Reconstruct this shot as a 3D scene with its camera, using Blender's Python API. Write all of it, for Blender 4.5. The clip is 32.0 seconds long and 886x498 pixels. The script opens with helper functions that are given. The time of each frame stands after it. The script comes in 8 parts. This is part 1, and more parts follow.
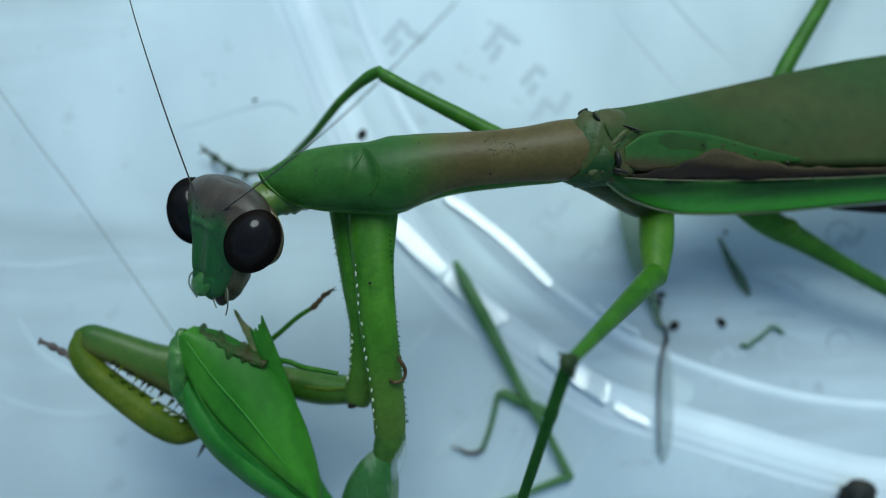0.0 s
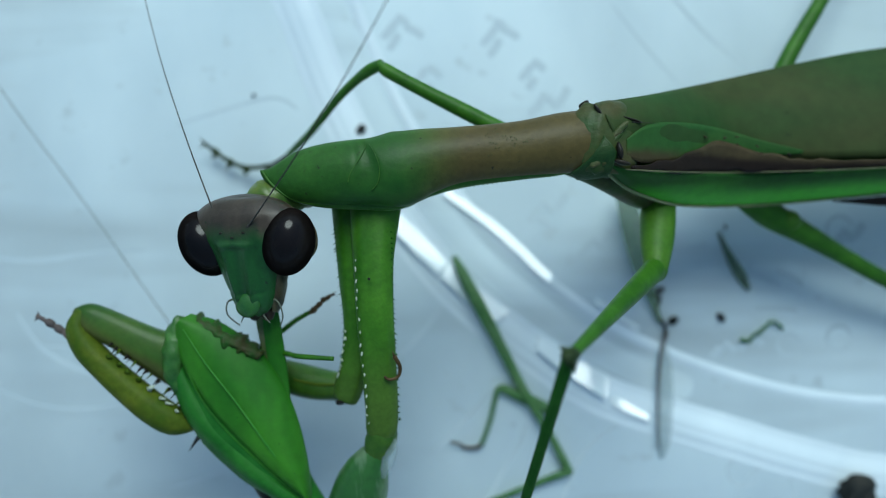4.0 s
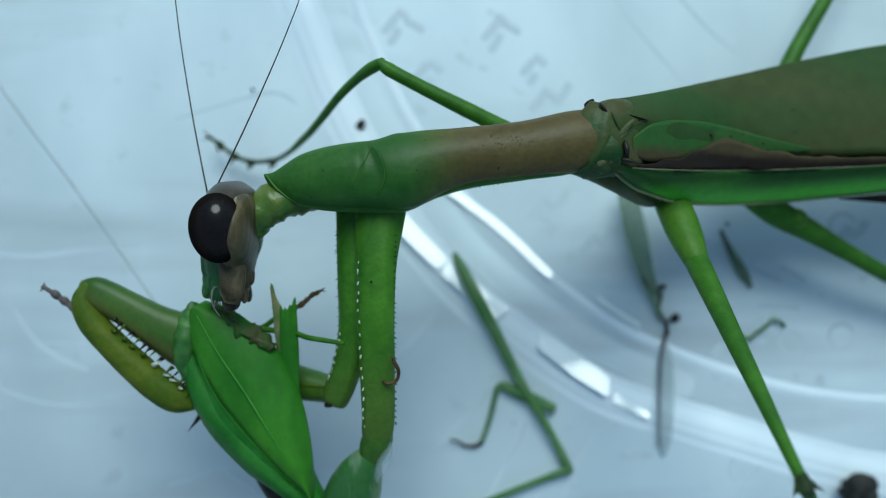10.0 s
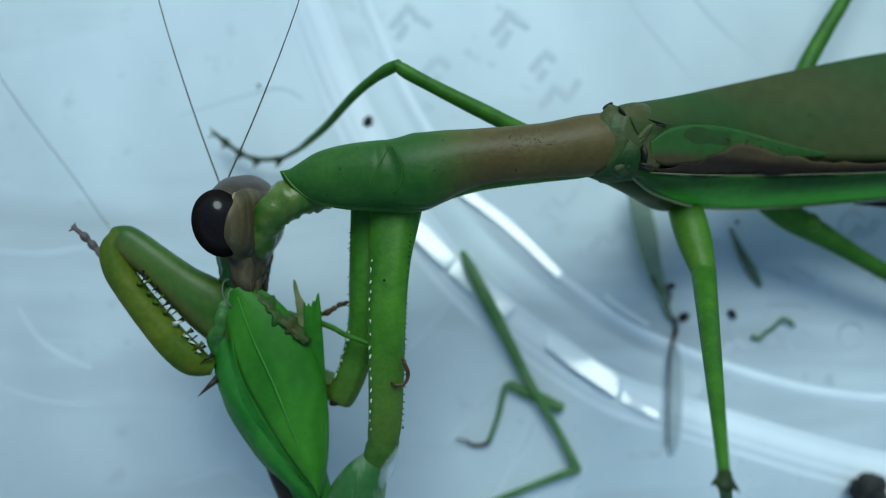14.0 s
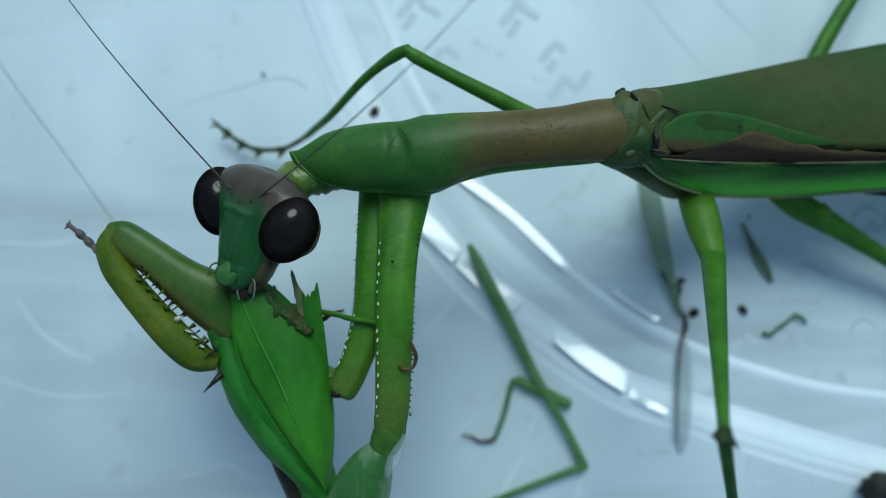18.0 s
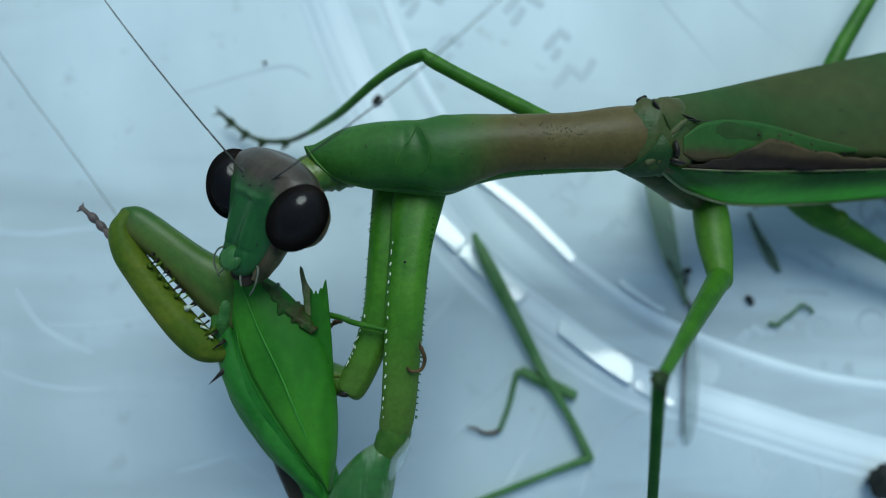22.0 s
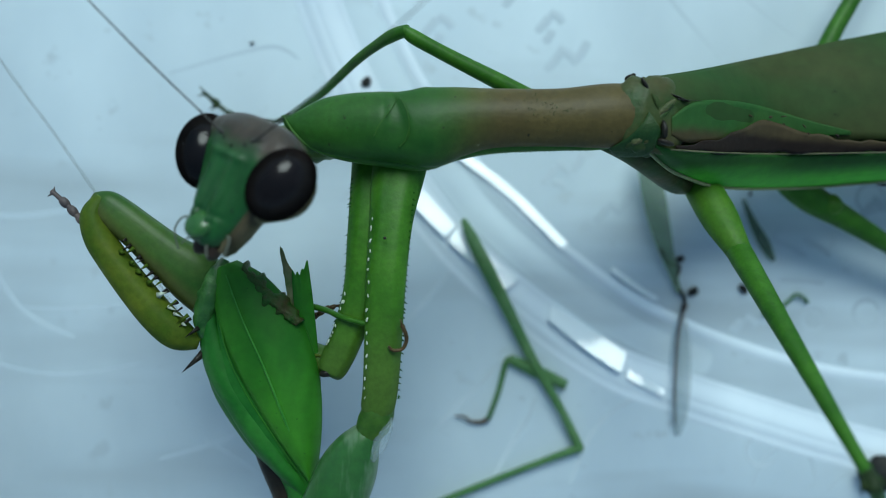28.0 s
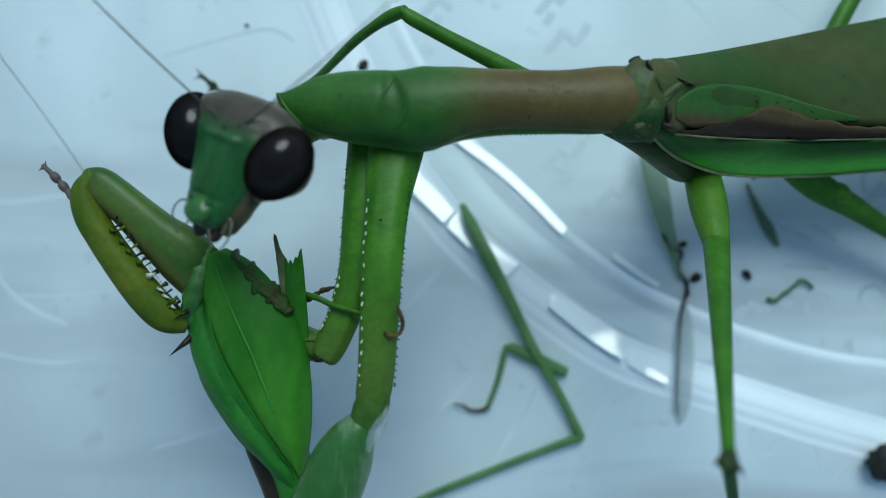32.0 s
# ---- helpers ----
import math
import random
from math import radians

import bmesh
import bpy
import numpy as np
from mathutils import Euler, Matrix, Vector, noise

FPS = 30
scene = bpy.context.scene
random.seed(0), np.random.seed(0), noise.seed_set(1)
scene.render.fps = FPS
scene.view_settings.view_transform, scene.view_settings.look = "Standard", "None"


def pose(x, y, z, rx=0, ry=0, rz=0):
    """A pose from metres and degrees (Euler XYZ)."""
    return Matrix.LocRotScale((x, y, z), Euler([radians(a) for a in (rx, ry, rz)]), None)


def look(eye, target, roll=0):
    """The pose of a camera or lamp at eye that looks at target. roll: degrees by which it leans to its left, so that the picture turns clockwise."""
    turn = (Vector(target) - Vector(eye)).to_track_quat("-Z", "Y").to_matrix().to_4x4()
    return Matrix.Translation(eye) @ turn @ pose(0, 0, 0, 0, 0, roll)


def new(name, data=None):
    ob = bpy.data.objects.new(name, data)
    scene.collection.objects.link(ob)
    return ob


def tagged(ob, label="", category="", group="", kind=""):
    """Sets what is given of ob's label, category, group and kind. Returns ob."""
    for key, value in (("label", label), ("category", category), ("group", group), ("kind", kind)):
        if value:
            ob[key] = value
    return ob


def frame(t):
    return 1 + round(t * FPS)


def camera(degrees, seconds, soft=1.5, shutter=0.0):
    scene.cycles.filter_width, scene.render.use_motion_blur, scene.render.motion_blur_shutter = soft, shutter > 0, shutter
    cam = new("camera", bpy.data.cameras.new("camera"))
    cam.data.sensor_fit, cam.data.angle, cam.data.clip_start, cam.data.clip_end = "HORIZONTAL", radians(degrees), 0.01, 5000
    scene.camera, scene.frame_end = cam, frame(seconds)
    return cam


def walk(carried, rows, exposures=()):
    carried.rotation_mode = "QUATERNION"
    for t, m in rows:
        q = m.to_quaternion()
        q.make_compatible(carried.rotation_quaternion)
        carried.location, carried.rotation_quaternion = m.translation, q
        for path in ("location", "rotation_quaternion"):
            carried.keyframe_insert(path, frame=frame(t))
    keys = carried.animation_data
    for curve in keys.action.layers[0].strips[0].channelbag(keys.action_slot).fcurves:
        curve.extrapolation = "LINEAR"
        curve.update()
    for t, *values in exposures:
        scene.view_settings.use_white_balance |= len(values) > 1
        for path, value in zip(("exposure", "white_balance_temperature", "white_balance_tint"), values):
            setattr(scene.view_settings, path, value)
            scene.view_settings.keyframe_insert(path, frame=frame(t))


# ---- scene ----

# ---- camera and its way (mm, degrees) ----
cam = camera(52.0, 32.0, soft=1.0)
walk(cam, [(t, pose(x * 0.001, y * 0.001, z * 0.001, a, b, c)) for t, x, y, z, a, b, c in (
    (0, 0.258, -0.345, 88.967, 0.821, -0.156, -0.129), (0.5, 0.343, -0.567, 88.983, 0.805, -0.142, -0.214), (1, 0.457, -0.677, 88.991, 0.787, -0.128, -0.178),
    (1.5, 0.596, -0.996, 88.992, 0.768, -0.112, -0.138), (2, 0.569, -0.99, 88.992, 0.747, -0.094, -0.183), (2.5, 0.917, -0.681, 88.993, 0.728, -0.075, -0.146),
    (3, 0.871, -0.734, 88.99, 0.713, -0.058, -0.171), (3.5, 0.614, -0.681, 88.977, 0.705, -0.047, -0.166), (5.5, 0.433, -0.586, 88.782, 0.656, -0.066, -0.231),
    (6, 0.437, -0.24, 88.751, 0.624, -0.066, -0.13), (6.5, 0.287, -0.258, 88.711, 0.593, -0.06, -0.149), (7, 0.224, -0.17, 88.666, 0.568, -0.051, -0.118),
    (7.5, 0.199, -0.454, 88.627, 0.553, -0.043, -0.071), (8, 0.339, -0.513, 88.588, 0.551, -0.042, -0.162), (8.5, 0.306, -0.531, 88.532, 0.557, -0.048, -0.099),
    (9, 0.465, -0.752, 88.452, 0.559, -0.06, -0.094), (9.5, 0.368, -0.57, 88.361, 0.544, -0.074, -0.022), (10, 0.446, -0.676, 88.286, 0.502, -0.09, -0.025),
    (10.5, 0.23, -0.467, 88.239, 0.435, -0.115, -0.031), (11, 0.119, -0.524, 88.209, 0.349, -0.155, -0.035), (11.5, 0.021, -0.517, 88.176, 0.257, -0.206, 0.079),
    (12, -0.012, 0.007, 88.127, 0.17, -0.259, 0.162), (12.5, -0.57, -0.213, 88.044, 0.094, -0.3, 0.151), (13, -0.549, -0.035, 87.912, 0.03, -0.323, 0.104),
    (13.5, -0.617, 0.003, 87.739, -0.025, -0.333, 0.096), (14, -0.673, 0.016, 87.561, -0.077, -0.34, 0.116), (14.5, -0.76, 0.149, 87.402, -0.136, -0.349, 0.11),
    (16.5, -0.845, 0.173, 86.414, -0.452, -0.316, 0.242), (17, -0.893, 0.165, 86.367, -0.471, -0.3, 0.301), (17.5, -0.689, 0.219, 86.298, -0.47, -0.292, 0.432),
    (18, -1.228, -0.075, 86.192, -0.457, -0.292, 0.445), (18.5, -1.321, -0.555, 86.066, -0.436, -0.297, 0.389), (19, -1.253, -0.506, 85.942, -0.415, -0.307, 0.447),
    (19.5, -1.085, -0.561, 85.829, -0.402, -0.324, 0.415), (20, -0.943, -0.716, 85.721, -0.399, -0.35, 0.613), (20.5, -0.988, -0.612, 85.616, -0.403, -0.388, 0.648),
    (21, -0.852, -0.761, 85.511, -0.4, -0.435, 0.569), (21.5, -1.31, -0.954, 85.4, -0.382, -0.488, 0.544), (22, -1.945, -1.184, 85.277, -0.353, -0.541, 0.4),
    (22.5, -1.325, -1.543, 85.139, -0.323, -0.588, 0.637), (23, -1.294, -1.606, 84.987, -0.31, -0.626, 0.685), (23.5, -1.114, -1.487, 84.833, -0.323, -0.653, 0.759),
    (24, -1.007, -1.374, 84.691, -0.364, -0.67, 0.742), (24.5, -1.245, -1.426, 84.573, -0.427, -0.677, 0.739), (25, -1.372, -1.573, 84.485, -0.502, -0.676, 0.736),
    (25.5, -1.229, -1.725, 84.421, -0.586, -0.667, 0.733), (27.5, -1.139, -1.494, 83.91, -0.912, -0.673, 0.854), (28, -1.192, -1.69, 83.802, -0.926, -0.721, 0.853),
    (28.5, -1.424, -2.043, 83.638, -0.928, -0.767, 0.812), (29, -1.078, -2.176, 83.43, -0.927, -0.793, 0.898), (29.5, -0.72, -2.479, 83.245, -0.932, -0.786, 0.996),
    (30, -0.778, -2.485, 83.132, -0.945, -0.743, 0.982), (30.5, -0.076, -2.221, 83.043, -0.967, -0.68, 0.971), (31, -0.325, -2.194, 82.892, -0.994, -0.62, 1.114),
    (31.5, -0.41, -2.69, 82.681, -1.021, -0.582, 1.02), (32, -0.798, -2.826, 82.475, -1.044, -0.572, 0.762),
)], ((0, 0.03, 6100, -6), (12, 0.0, 6100, -6), (18, -0.05, 6100, -6), (25, -0.03, 6100, -6), (32, 0.0, 6100, -6)))
cam.data.dof.use_dof = True
cam.data.dof.focus_distance = 0.066
cam.data.dof.aperture_fstop = 18

# ---- world and light ----
MM = 0.001
SUN_AZ, SUN_EL = 84.0, 50.0      # degrees anticlockwise from +x, and above the table
world = bpy.data.worlds.new("daylight")
scene.world = world
world.use_nodes = True
wn = world.node_tree.nodes
sky = wn.new("ShaderNodeTexSky")
sky.sky_type = "NISHITA"
sky.sun_disc = False
sky.sun_elevation = radians(SUN_EL)
sky.sun_rotation = radians(90 - SUN_AZ)
world.node_tree.links.new(sky.outputs["Color"], wn["Background"].inputs["Color"])
wn["Background"].inputs["Strength"].default_value = 0.135

sun = new("sun", bpy.data.lights.new("sun", "SUN"))
sun.data.energy = 2.4
sun.data.angle = radians(33)
sun.data.color = (0.95, 0.985, 1.0)
sun.matrix_basis = look((0.3 * math.cos(radians(SUN_AZ)), 0.3 * math.sin(radians(SUN_AZ)), 0.3 * math.tan(radians(SUN_EL))), (0, 0, 0))


# ---- materials ----
def material(name):
    mat = bpy.data.materials.new(name)
    mat.use_nodes = True
    nt = mat.node_tree
    return mat, nt, nt.nodes["Principled BSDF"]


def noise_node(nt, scale, detail=4.0, stretch=(1, 1, 1), rough=0.55):
    tc, mp, no = nt.nodes.new("ShaderNodeTexCoord"), nt.nodes.new("ShaderNodeMapping"), nt.nodes.new("ShaderNodeTexNoise")
    mp.inputs["Scale"].default_value = stretch
    no.inputs["Scale"].default_value, no.inputs["Detail"].default_value, no.inputs["Roughness"].default_value = scale, detail, rough
    nt.links.new(tc.outputs["Object"], mp.inputs["Vector"])
    nt.links.new(mp.outputs["Vector"], no.inputs["Vector"])
    return no


def ramp_node(nt, source, stops):
    r = nt.nodes.new("ShaderNodeValToRGB")
    while len(r.color_ramp.elements) < len(stops):
        r.color_ramp.elements.new(0.5)
    for e, (p, c) in zip(r.color_ramp.elements, stops):
        e.position, e.color = p, (*c, 1)
    nt.links.new(source, r.inputs["Fac"])
    return r


def mix_node(nt, fac, a, b):
    m = nt.nodes.new("ShaderNodeMix")
    m.data_type = "RGBA"
    for key, v in ((0, fac), (6, a), (7, b)):
        if isinstance(v, (int, float)):
            m.inputs[key].default_value = v
        elif isinstance(v, tuple):
            m.inputs[key].default_value = (*v, 1)
        else:
            nt.links.new(v, m.inputs[key])
    return m.outputs[2]


def bump_node(nt, bsdf, height, strength, distance):
    b = nt.nodes.new("ShaderNodeBump")
    b.inputs["Strength"].default_value, b.inputs["Distance"].default_value = strength, distance
    nt.links.new(height, b.inputs["Height"])
    nt.links.new(b.outputs["Normal"], bsdf.inputs["Normal"])


def cuticle(name, a, b, rough=0.46, scale=450, bump=0.25, blend=None, patchy=0.25, speck=None, see=0.0, stretch=(1, 1, 1), gloss=0.2, streak=None, dots=(2600, 0.7)):
    """Insect skin: two tones mottled; blend: (axis, from mm, to mm, tone, lean) slides to another tone along the part; speck: colour of small dots."""
    mat, nt, bsdf = material(name)
    n1, n2 = noise_node(nt, scale, stretch=stretch), noise_node(nt, scale * 7, 3)
    r = ramp_node(nt, n1.outputs["Fac"], ((0.32, a), (0.68, b)))
    col = r.outputs["Color"]
    if blend:
        axis, lo, hi, tone, *lean = blend
        tc, sp, mr = nt.nodes.new("ShaderNodeTexCoord"), nt.nodes.new("ShaderNodeSeparateXYZ"), nt.nodes.new("ShaderNodeMapRange")
        nt.links.new(tc.outputs["Object"], sp.inputs["Vector"])
        ad = nt.nodes.new("ShaderNodeMath")
        ad.operation = "MULTIPLY_ADD"
        nt.links.new(n1.outputs["Fac"], ad.inputs[0])
        ad.inputs[1].default_value = 0.002
        along = sp.outputs[axis]
        if lean:
            sl = nt.nodes.new("ShaderNodeMath")
            sl.operation = "MULTIPLY_ADD"
            nt.links.new(sp.outputs[0], sl.inputs[0])
            sl.inputs[1].default_value = lean[0]
            nt.links.new(along, sl.inputs[2])
            along = sl.outputs[0]
        nt.links.new(along, ad.inputs[2])
        nt.links.new(ad.outputs[0], mr.inputs["Value"])
        mr.inputs["From Min"].default_value, mr.inputs["From Max"].default_value = lo * MM + 0.001, hi * MM + 0.001
        mr.interpolation_type = "SMOOTHSTEP"
        col = mix_node(nt, mr.outputs["Result"], col, mix_node(nt, n1.outputs["Fac"], tuple(c * (1 - patchy) for c in tone), tuple(c * (1 + patchy) for c in tone)))
    if streak:
        tn = noise_node(nt, 330, 3, (2.2, 0.5, 1))
        tr = ramp_node(nt, tn.outputs["Fac"], ((0.5, (0, 0, 0)), (0.64, (1, 1, 1))))
        col = mix_node(nt, tr.outputs["Color"], col, streak)
    if speck:
        sn = noise_node(nt, dots[0], 2)
        sr = ramp_node(nt, sn.outputs["Fac"], ((dots[1], (0, 0, 0)), (dots[1] + 0.07, (1, 1, 1))))
        col = mix_node(nt, sr.outputs["Color"], col, speck)
    gr = ramp_node(nt, n2.outputs["Fac"], ((0.3, (0.86, 0.86, 0.86)), (0.7, (1.1, 1.1, 1.1))))
    mul = nt.nodes.new("ShaderNodeMix")
    mul.data_type, mul.blend_type = "RGBA", "MULTIPLY"
    mul.inputs[0].default_value = 1.0
    nt.links.new(col, mul.inputs[6])
    nt.links.new(gr.outputs["Color"], mul.inputs[7])
    col = mul.outputs[2]
    nt.links.new(col, bsdf.inputs["Base Color"])
    bsdf.inputs["Roughness"].default_value = rough
    bsdf.inputs["Specular IOR Level"].default_value = gloss
    if see:
        bsdf.inputs["Alpha"].default_value = 1 - see
    bump_node(nt, bsdf, n2.outputs["Fac"], bump, 0.00008)
    return mat


GREEN = cuticle("green_cuticle", (0.0208, 0.08, 0.005), (0.0425, 0.13, 0.009))
PRONOTUM = cuticle("pronotum_cuticle", (0.016, 0.067, 0.0085), (0.032, 0.102, 0.013), scale=300, blend=(0, -2.2, 3.6, (0.074, 0.057, 0.017)), patchy=0.42, speck=(0.014, 0.016, 0.007), gloss=0.22, dots=(2300, 0.7), bump=0.4)
COXA = cuticle("coxa_cuticle", (0.025, 0.1, 0.0045), (0.057, 0.165, 0.01), blend=(1, -9, -16, (0.058, 0.115, 0.014)), gloss=0.22)
LEGS = cuticle("leg_cuticle", (0.0234, 0.09, 0.005), (0.045, 0.14, 0.009), scale=700)
HIP = cuticle("hip_cuticle", (0.035, 0.115, 0.007), (0.065, 0.155, 0.013), scale=500)
DARKLEG = cuticle("dark_leg_cuticle", (0.013, 0.062, 0.008), (0.025, 0.095, 0.012), rough=0.6, gloss=0.08)
TEGMEN = cuticle("tegmen", (0.02, 0.064, 0.015), (0.05, 0.052, 0.018), rough=0.65, scale=110, stretch=(0.3, 1, 1), patchy=0.45, blend=(0, -22, 30, (0.036, 0.058, 0.018)), speck=(0.014, 0.02, 0.009), gloss=0.12, dots=(1100, 0.71))
# pale lower edge of the field, with light glowing through it added to the tone
COSTAL = cuticle("costal_field", (0.0117, 0.052, 0.006), (0.02, 0.08, 0.009), rough=0.55, scale=200, stretch=(0.2, 1, 1), blend=(1, 0.3, -1.3, (0.1, 0.4, 0.03), -0.07), gloss=0.15)
WINGFOLD = cuticle("wing_fold", (0.034, 0.028, 0.013), (0.062, 0.046, 0.021), rough=0.55, scale=250, stretch=(0.3, 1, 1), gloss=0.15, blend=(1, 0.3, -0.5, (0.014, 0.009, 0.006)))
PALE = cuticle("pale_edge", (0.14, 0.2, 0.07), (0.26, 0.25, 0.13), rough=0.45)
JOINT = cuticle("joint_membrane", (0.03, 0.06, 0.014), (0.11, 0.1, 0.045), scale=900, bump=0.7)
WINGBASE = cuticle("wing_base", (0.018, 0.078, 0.014), (0.036, 0.092, 0.019), rough=0.6, scale=200, stretch=(0.25, 1, 1), blend=(1, -0.2, -1.3, (0.05, 0.04, 0.016)), gloss=0.18)
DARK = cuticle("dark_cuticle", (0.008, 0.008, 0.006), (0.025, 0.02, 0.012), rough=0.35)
MESO = cuticle("mesonotum", (0.02, 0.062, 0.012), (0.066, 0.058, 0.02), rough=0.45, scale=330, bump=0.6)
MARGIN = cuticle("pale_green_rim", (0.0286, 0.095, 0.012), (0.0525, 0.13, 0.018))
LOOSE = cuticle("dried_leg", (0.055, 0.155, 0.04), (0.11, 0.22, 0.08), scale=300, see=0.2)
FACE = cuticle("face_cuticle", (0.026, 0.02, 0.014), (0.056, 0.042, 0.029), rough=0.4, scale=420, stretch=(1.8, 0.4, 1), bump=0.35, patchy=0.7, gloss=0.35, blend=(1, 2.2, 0.4, (0.014, 0.07, 0.0135)), speck=(0.012, 0.03, 0.012), dots=(1700, 0.66))
CLYPEUS = cuticle("mouth_plate", (0.014, 0.072, 0.011), (0.034, 0.11, 0.019), rough=0.25, scale=700, gloss=0.5)
ARM = cuticle("arm_cuticle", (0.011, 0.062, 0.005), (0.05, 0.1, 0.012), rough=0.42, scale=300, stretch=(0.6, 1, 1), gloss=0.25, patchy=0.4, blend=(1, 0.2, -1.4, (0.066, 0.08, 0.017), 0.945))
TISSUE = cuticle("wet_tissue", (0.02, 0.09, 0.012), (0.06, 0.16, 0.028), rough=0.35, scale=900, bump=0.7, gloss=0.4)
EYE = cuticle("eye", (0.003, 0.003, 0.003), (0.010, 0.007, 0.006), rough=0.5, scale=250, bump=0.03, gloss=0.0)
facing = EYE.node_tree.nodes.new("ShaderNodeLayerWeight")
facing.inputs["Blend"].default_value = 0.5
fade = ramp_node(EYE.node_tree, facing.outputs["Facing"], ((0.0, (0.75, 0.75, 0.75)), (0.45, (0.03, 0.03, 0.03))))
EYE.node_tree.links.new(fade.outputs["Color"], EYE.node_tree.nodes["Principled BSDF"].inputs["Coat Weight"])
EYE.node_tree.nodes["Principled BSDF"].inputs["Coat Roughness"].default_value = 0.14
EYE.node_tree.nodes["Principled BSDF"].inputs["Coat IOR"].default_value = 1.4
HAIR = cuticle("antenna_skin", (0.025, 0.025, 0.022), (0.05, 0.047, 0.04))
PALP = cuticle("palp_skin", (0.07, 0.08, 0.06), (0.14, 0.15, 0.115))
MOUTH = cuticle("mouthparts", (0.016, 0.012, 0.008), (0.06, 0.038, 0.024))
CHEEK = cuticle("cheek_skin", (0.024, 0.02, 0.009), (0.15, 0.12, 0.06), rough=0.4, scale=800, stretch=(2.5, 0.3, 1), patchy=0.6)
STRIPE = cuticle("buff_stripe", (0.13, 0.12, 0.075), (0.22, 0.2, 0.14))
NAPE = cuticle("nape", (0.028, 0.024, 0.011), (0.115, 0.09, 0.044), scale=520, stretch=(2.5, 0.3, 1), rough=0.4, patchy=0.5)
NECK = cuticle("neck_membrane", (0.02, 0.085, 0.01), (0.1, 0.14, 0.025), scale=420, rough=0.3, bump=0.5, gloss=0.3)
PREY = cuticle("prey_wing", (0.0143, 0.095, 0.006), (0.05375, 0.2, 0.014), rough=0.5, scale=160, stretch=(1, 0.3, 1), speck=(0.012, 0.07, 0.006), dots=(1700, 0.71))
VEIN = cuticle("pale_vein", (0.035, 0.17, 0.018), (0.07, 0.24, 0.035))
PREYDARK = cuticle("prey_wing_under", (0.0143, 0.1, 0.01), (0.0325, 0.155, 0.018), rough=0.5, scale=260)
OLIVE = cuticle("olive_cuticle", (0.03, 0.074, 0.005), (0.092, 0.12, 0.011), rough=0.55, scale=350, gloss=0.12)
LOBE = cuticle("dark_green_flap", (0.01, 0.04, 0.009), (0.03, 0.06, 0.016), scale=600, bump=0.6)
DULL = cuticle("dull_vein", (0.06, 0.07, 0.03), (0.13, 0.13, 0.07))
LIME = cuticle("lime_cuticle", (0.022, 0.078, 0.006), (0.062, 0.122, 0.013), rough=0.42, scale=350, gloss=0.3, patchy=0.3)
TORN = cuticle("torn_flesh", (0.014, 0.08, 0.007), (0.045, 0.04, 0.012), rough=0.4, scale=1200, bump=0.8)
TARSUS = cuticle("tarsus_skin", (0.03, 0.02, 0.007), (0.09, 0.055, 0.02))
PALELEG = cuticle("faded_leg", (0.15, 0.25, 0.13), (0.24, 0.34, 0.2), rough=0.45, see=0.45)
SPINE_W = cuticle("pale_spine", (0.42, 0.48, 0.36), (0.58, 0.62, 0.52), rough=0.3)
SLIVER = cuticle("dry_sliver", (0.06, 0.12, 0.06), (0.13, 0.2, 0.12), see=0.4)
DARKFOOT = cuticle("dark_foot", (0.012, 0.024, 0.009), (0.03, 0.05, 0.016), rough=0.5, gloss=0.12)
SHREDS = cuticle("pale_shreds", (0.07, 0.13, 0.028), (0.19, 0.19, 0.085), rough=0.4, scale=600)
FRASS = cuticle("frass", (0.008, 0.011, 0.011), (0.03, 0.03, 0.025), rough=0.6, scale=900, bump=0.9)
FILMY = cuticle("filmy_leg", (0.025, 0.1, 0.015), (0.04, 0.13, 0.025), rough=0.3, see=0.12, scale=260, stretch=(1, 0.4, 1), gloss=0.45, streak=(0.12, 0.2, 0.1))
GREYFOOT = cuticle("grey_foot", (0.05, 0.045, 0.045), (0.13, 0.1, 0.09))


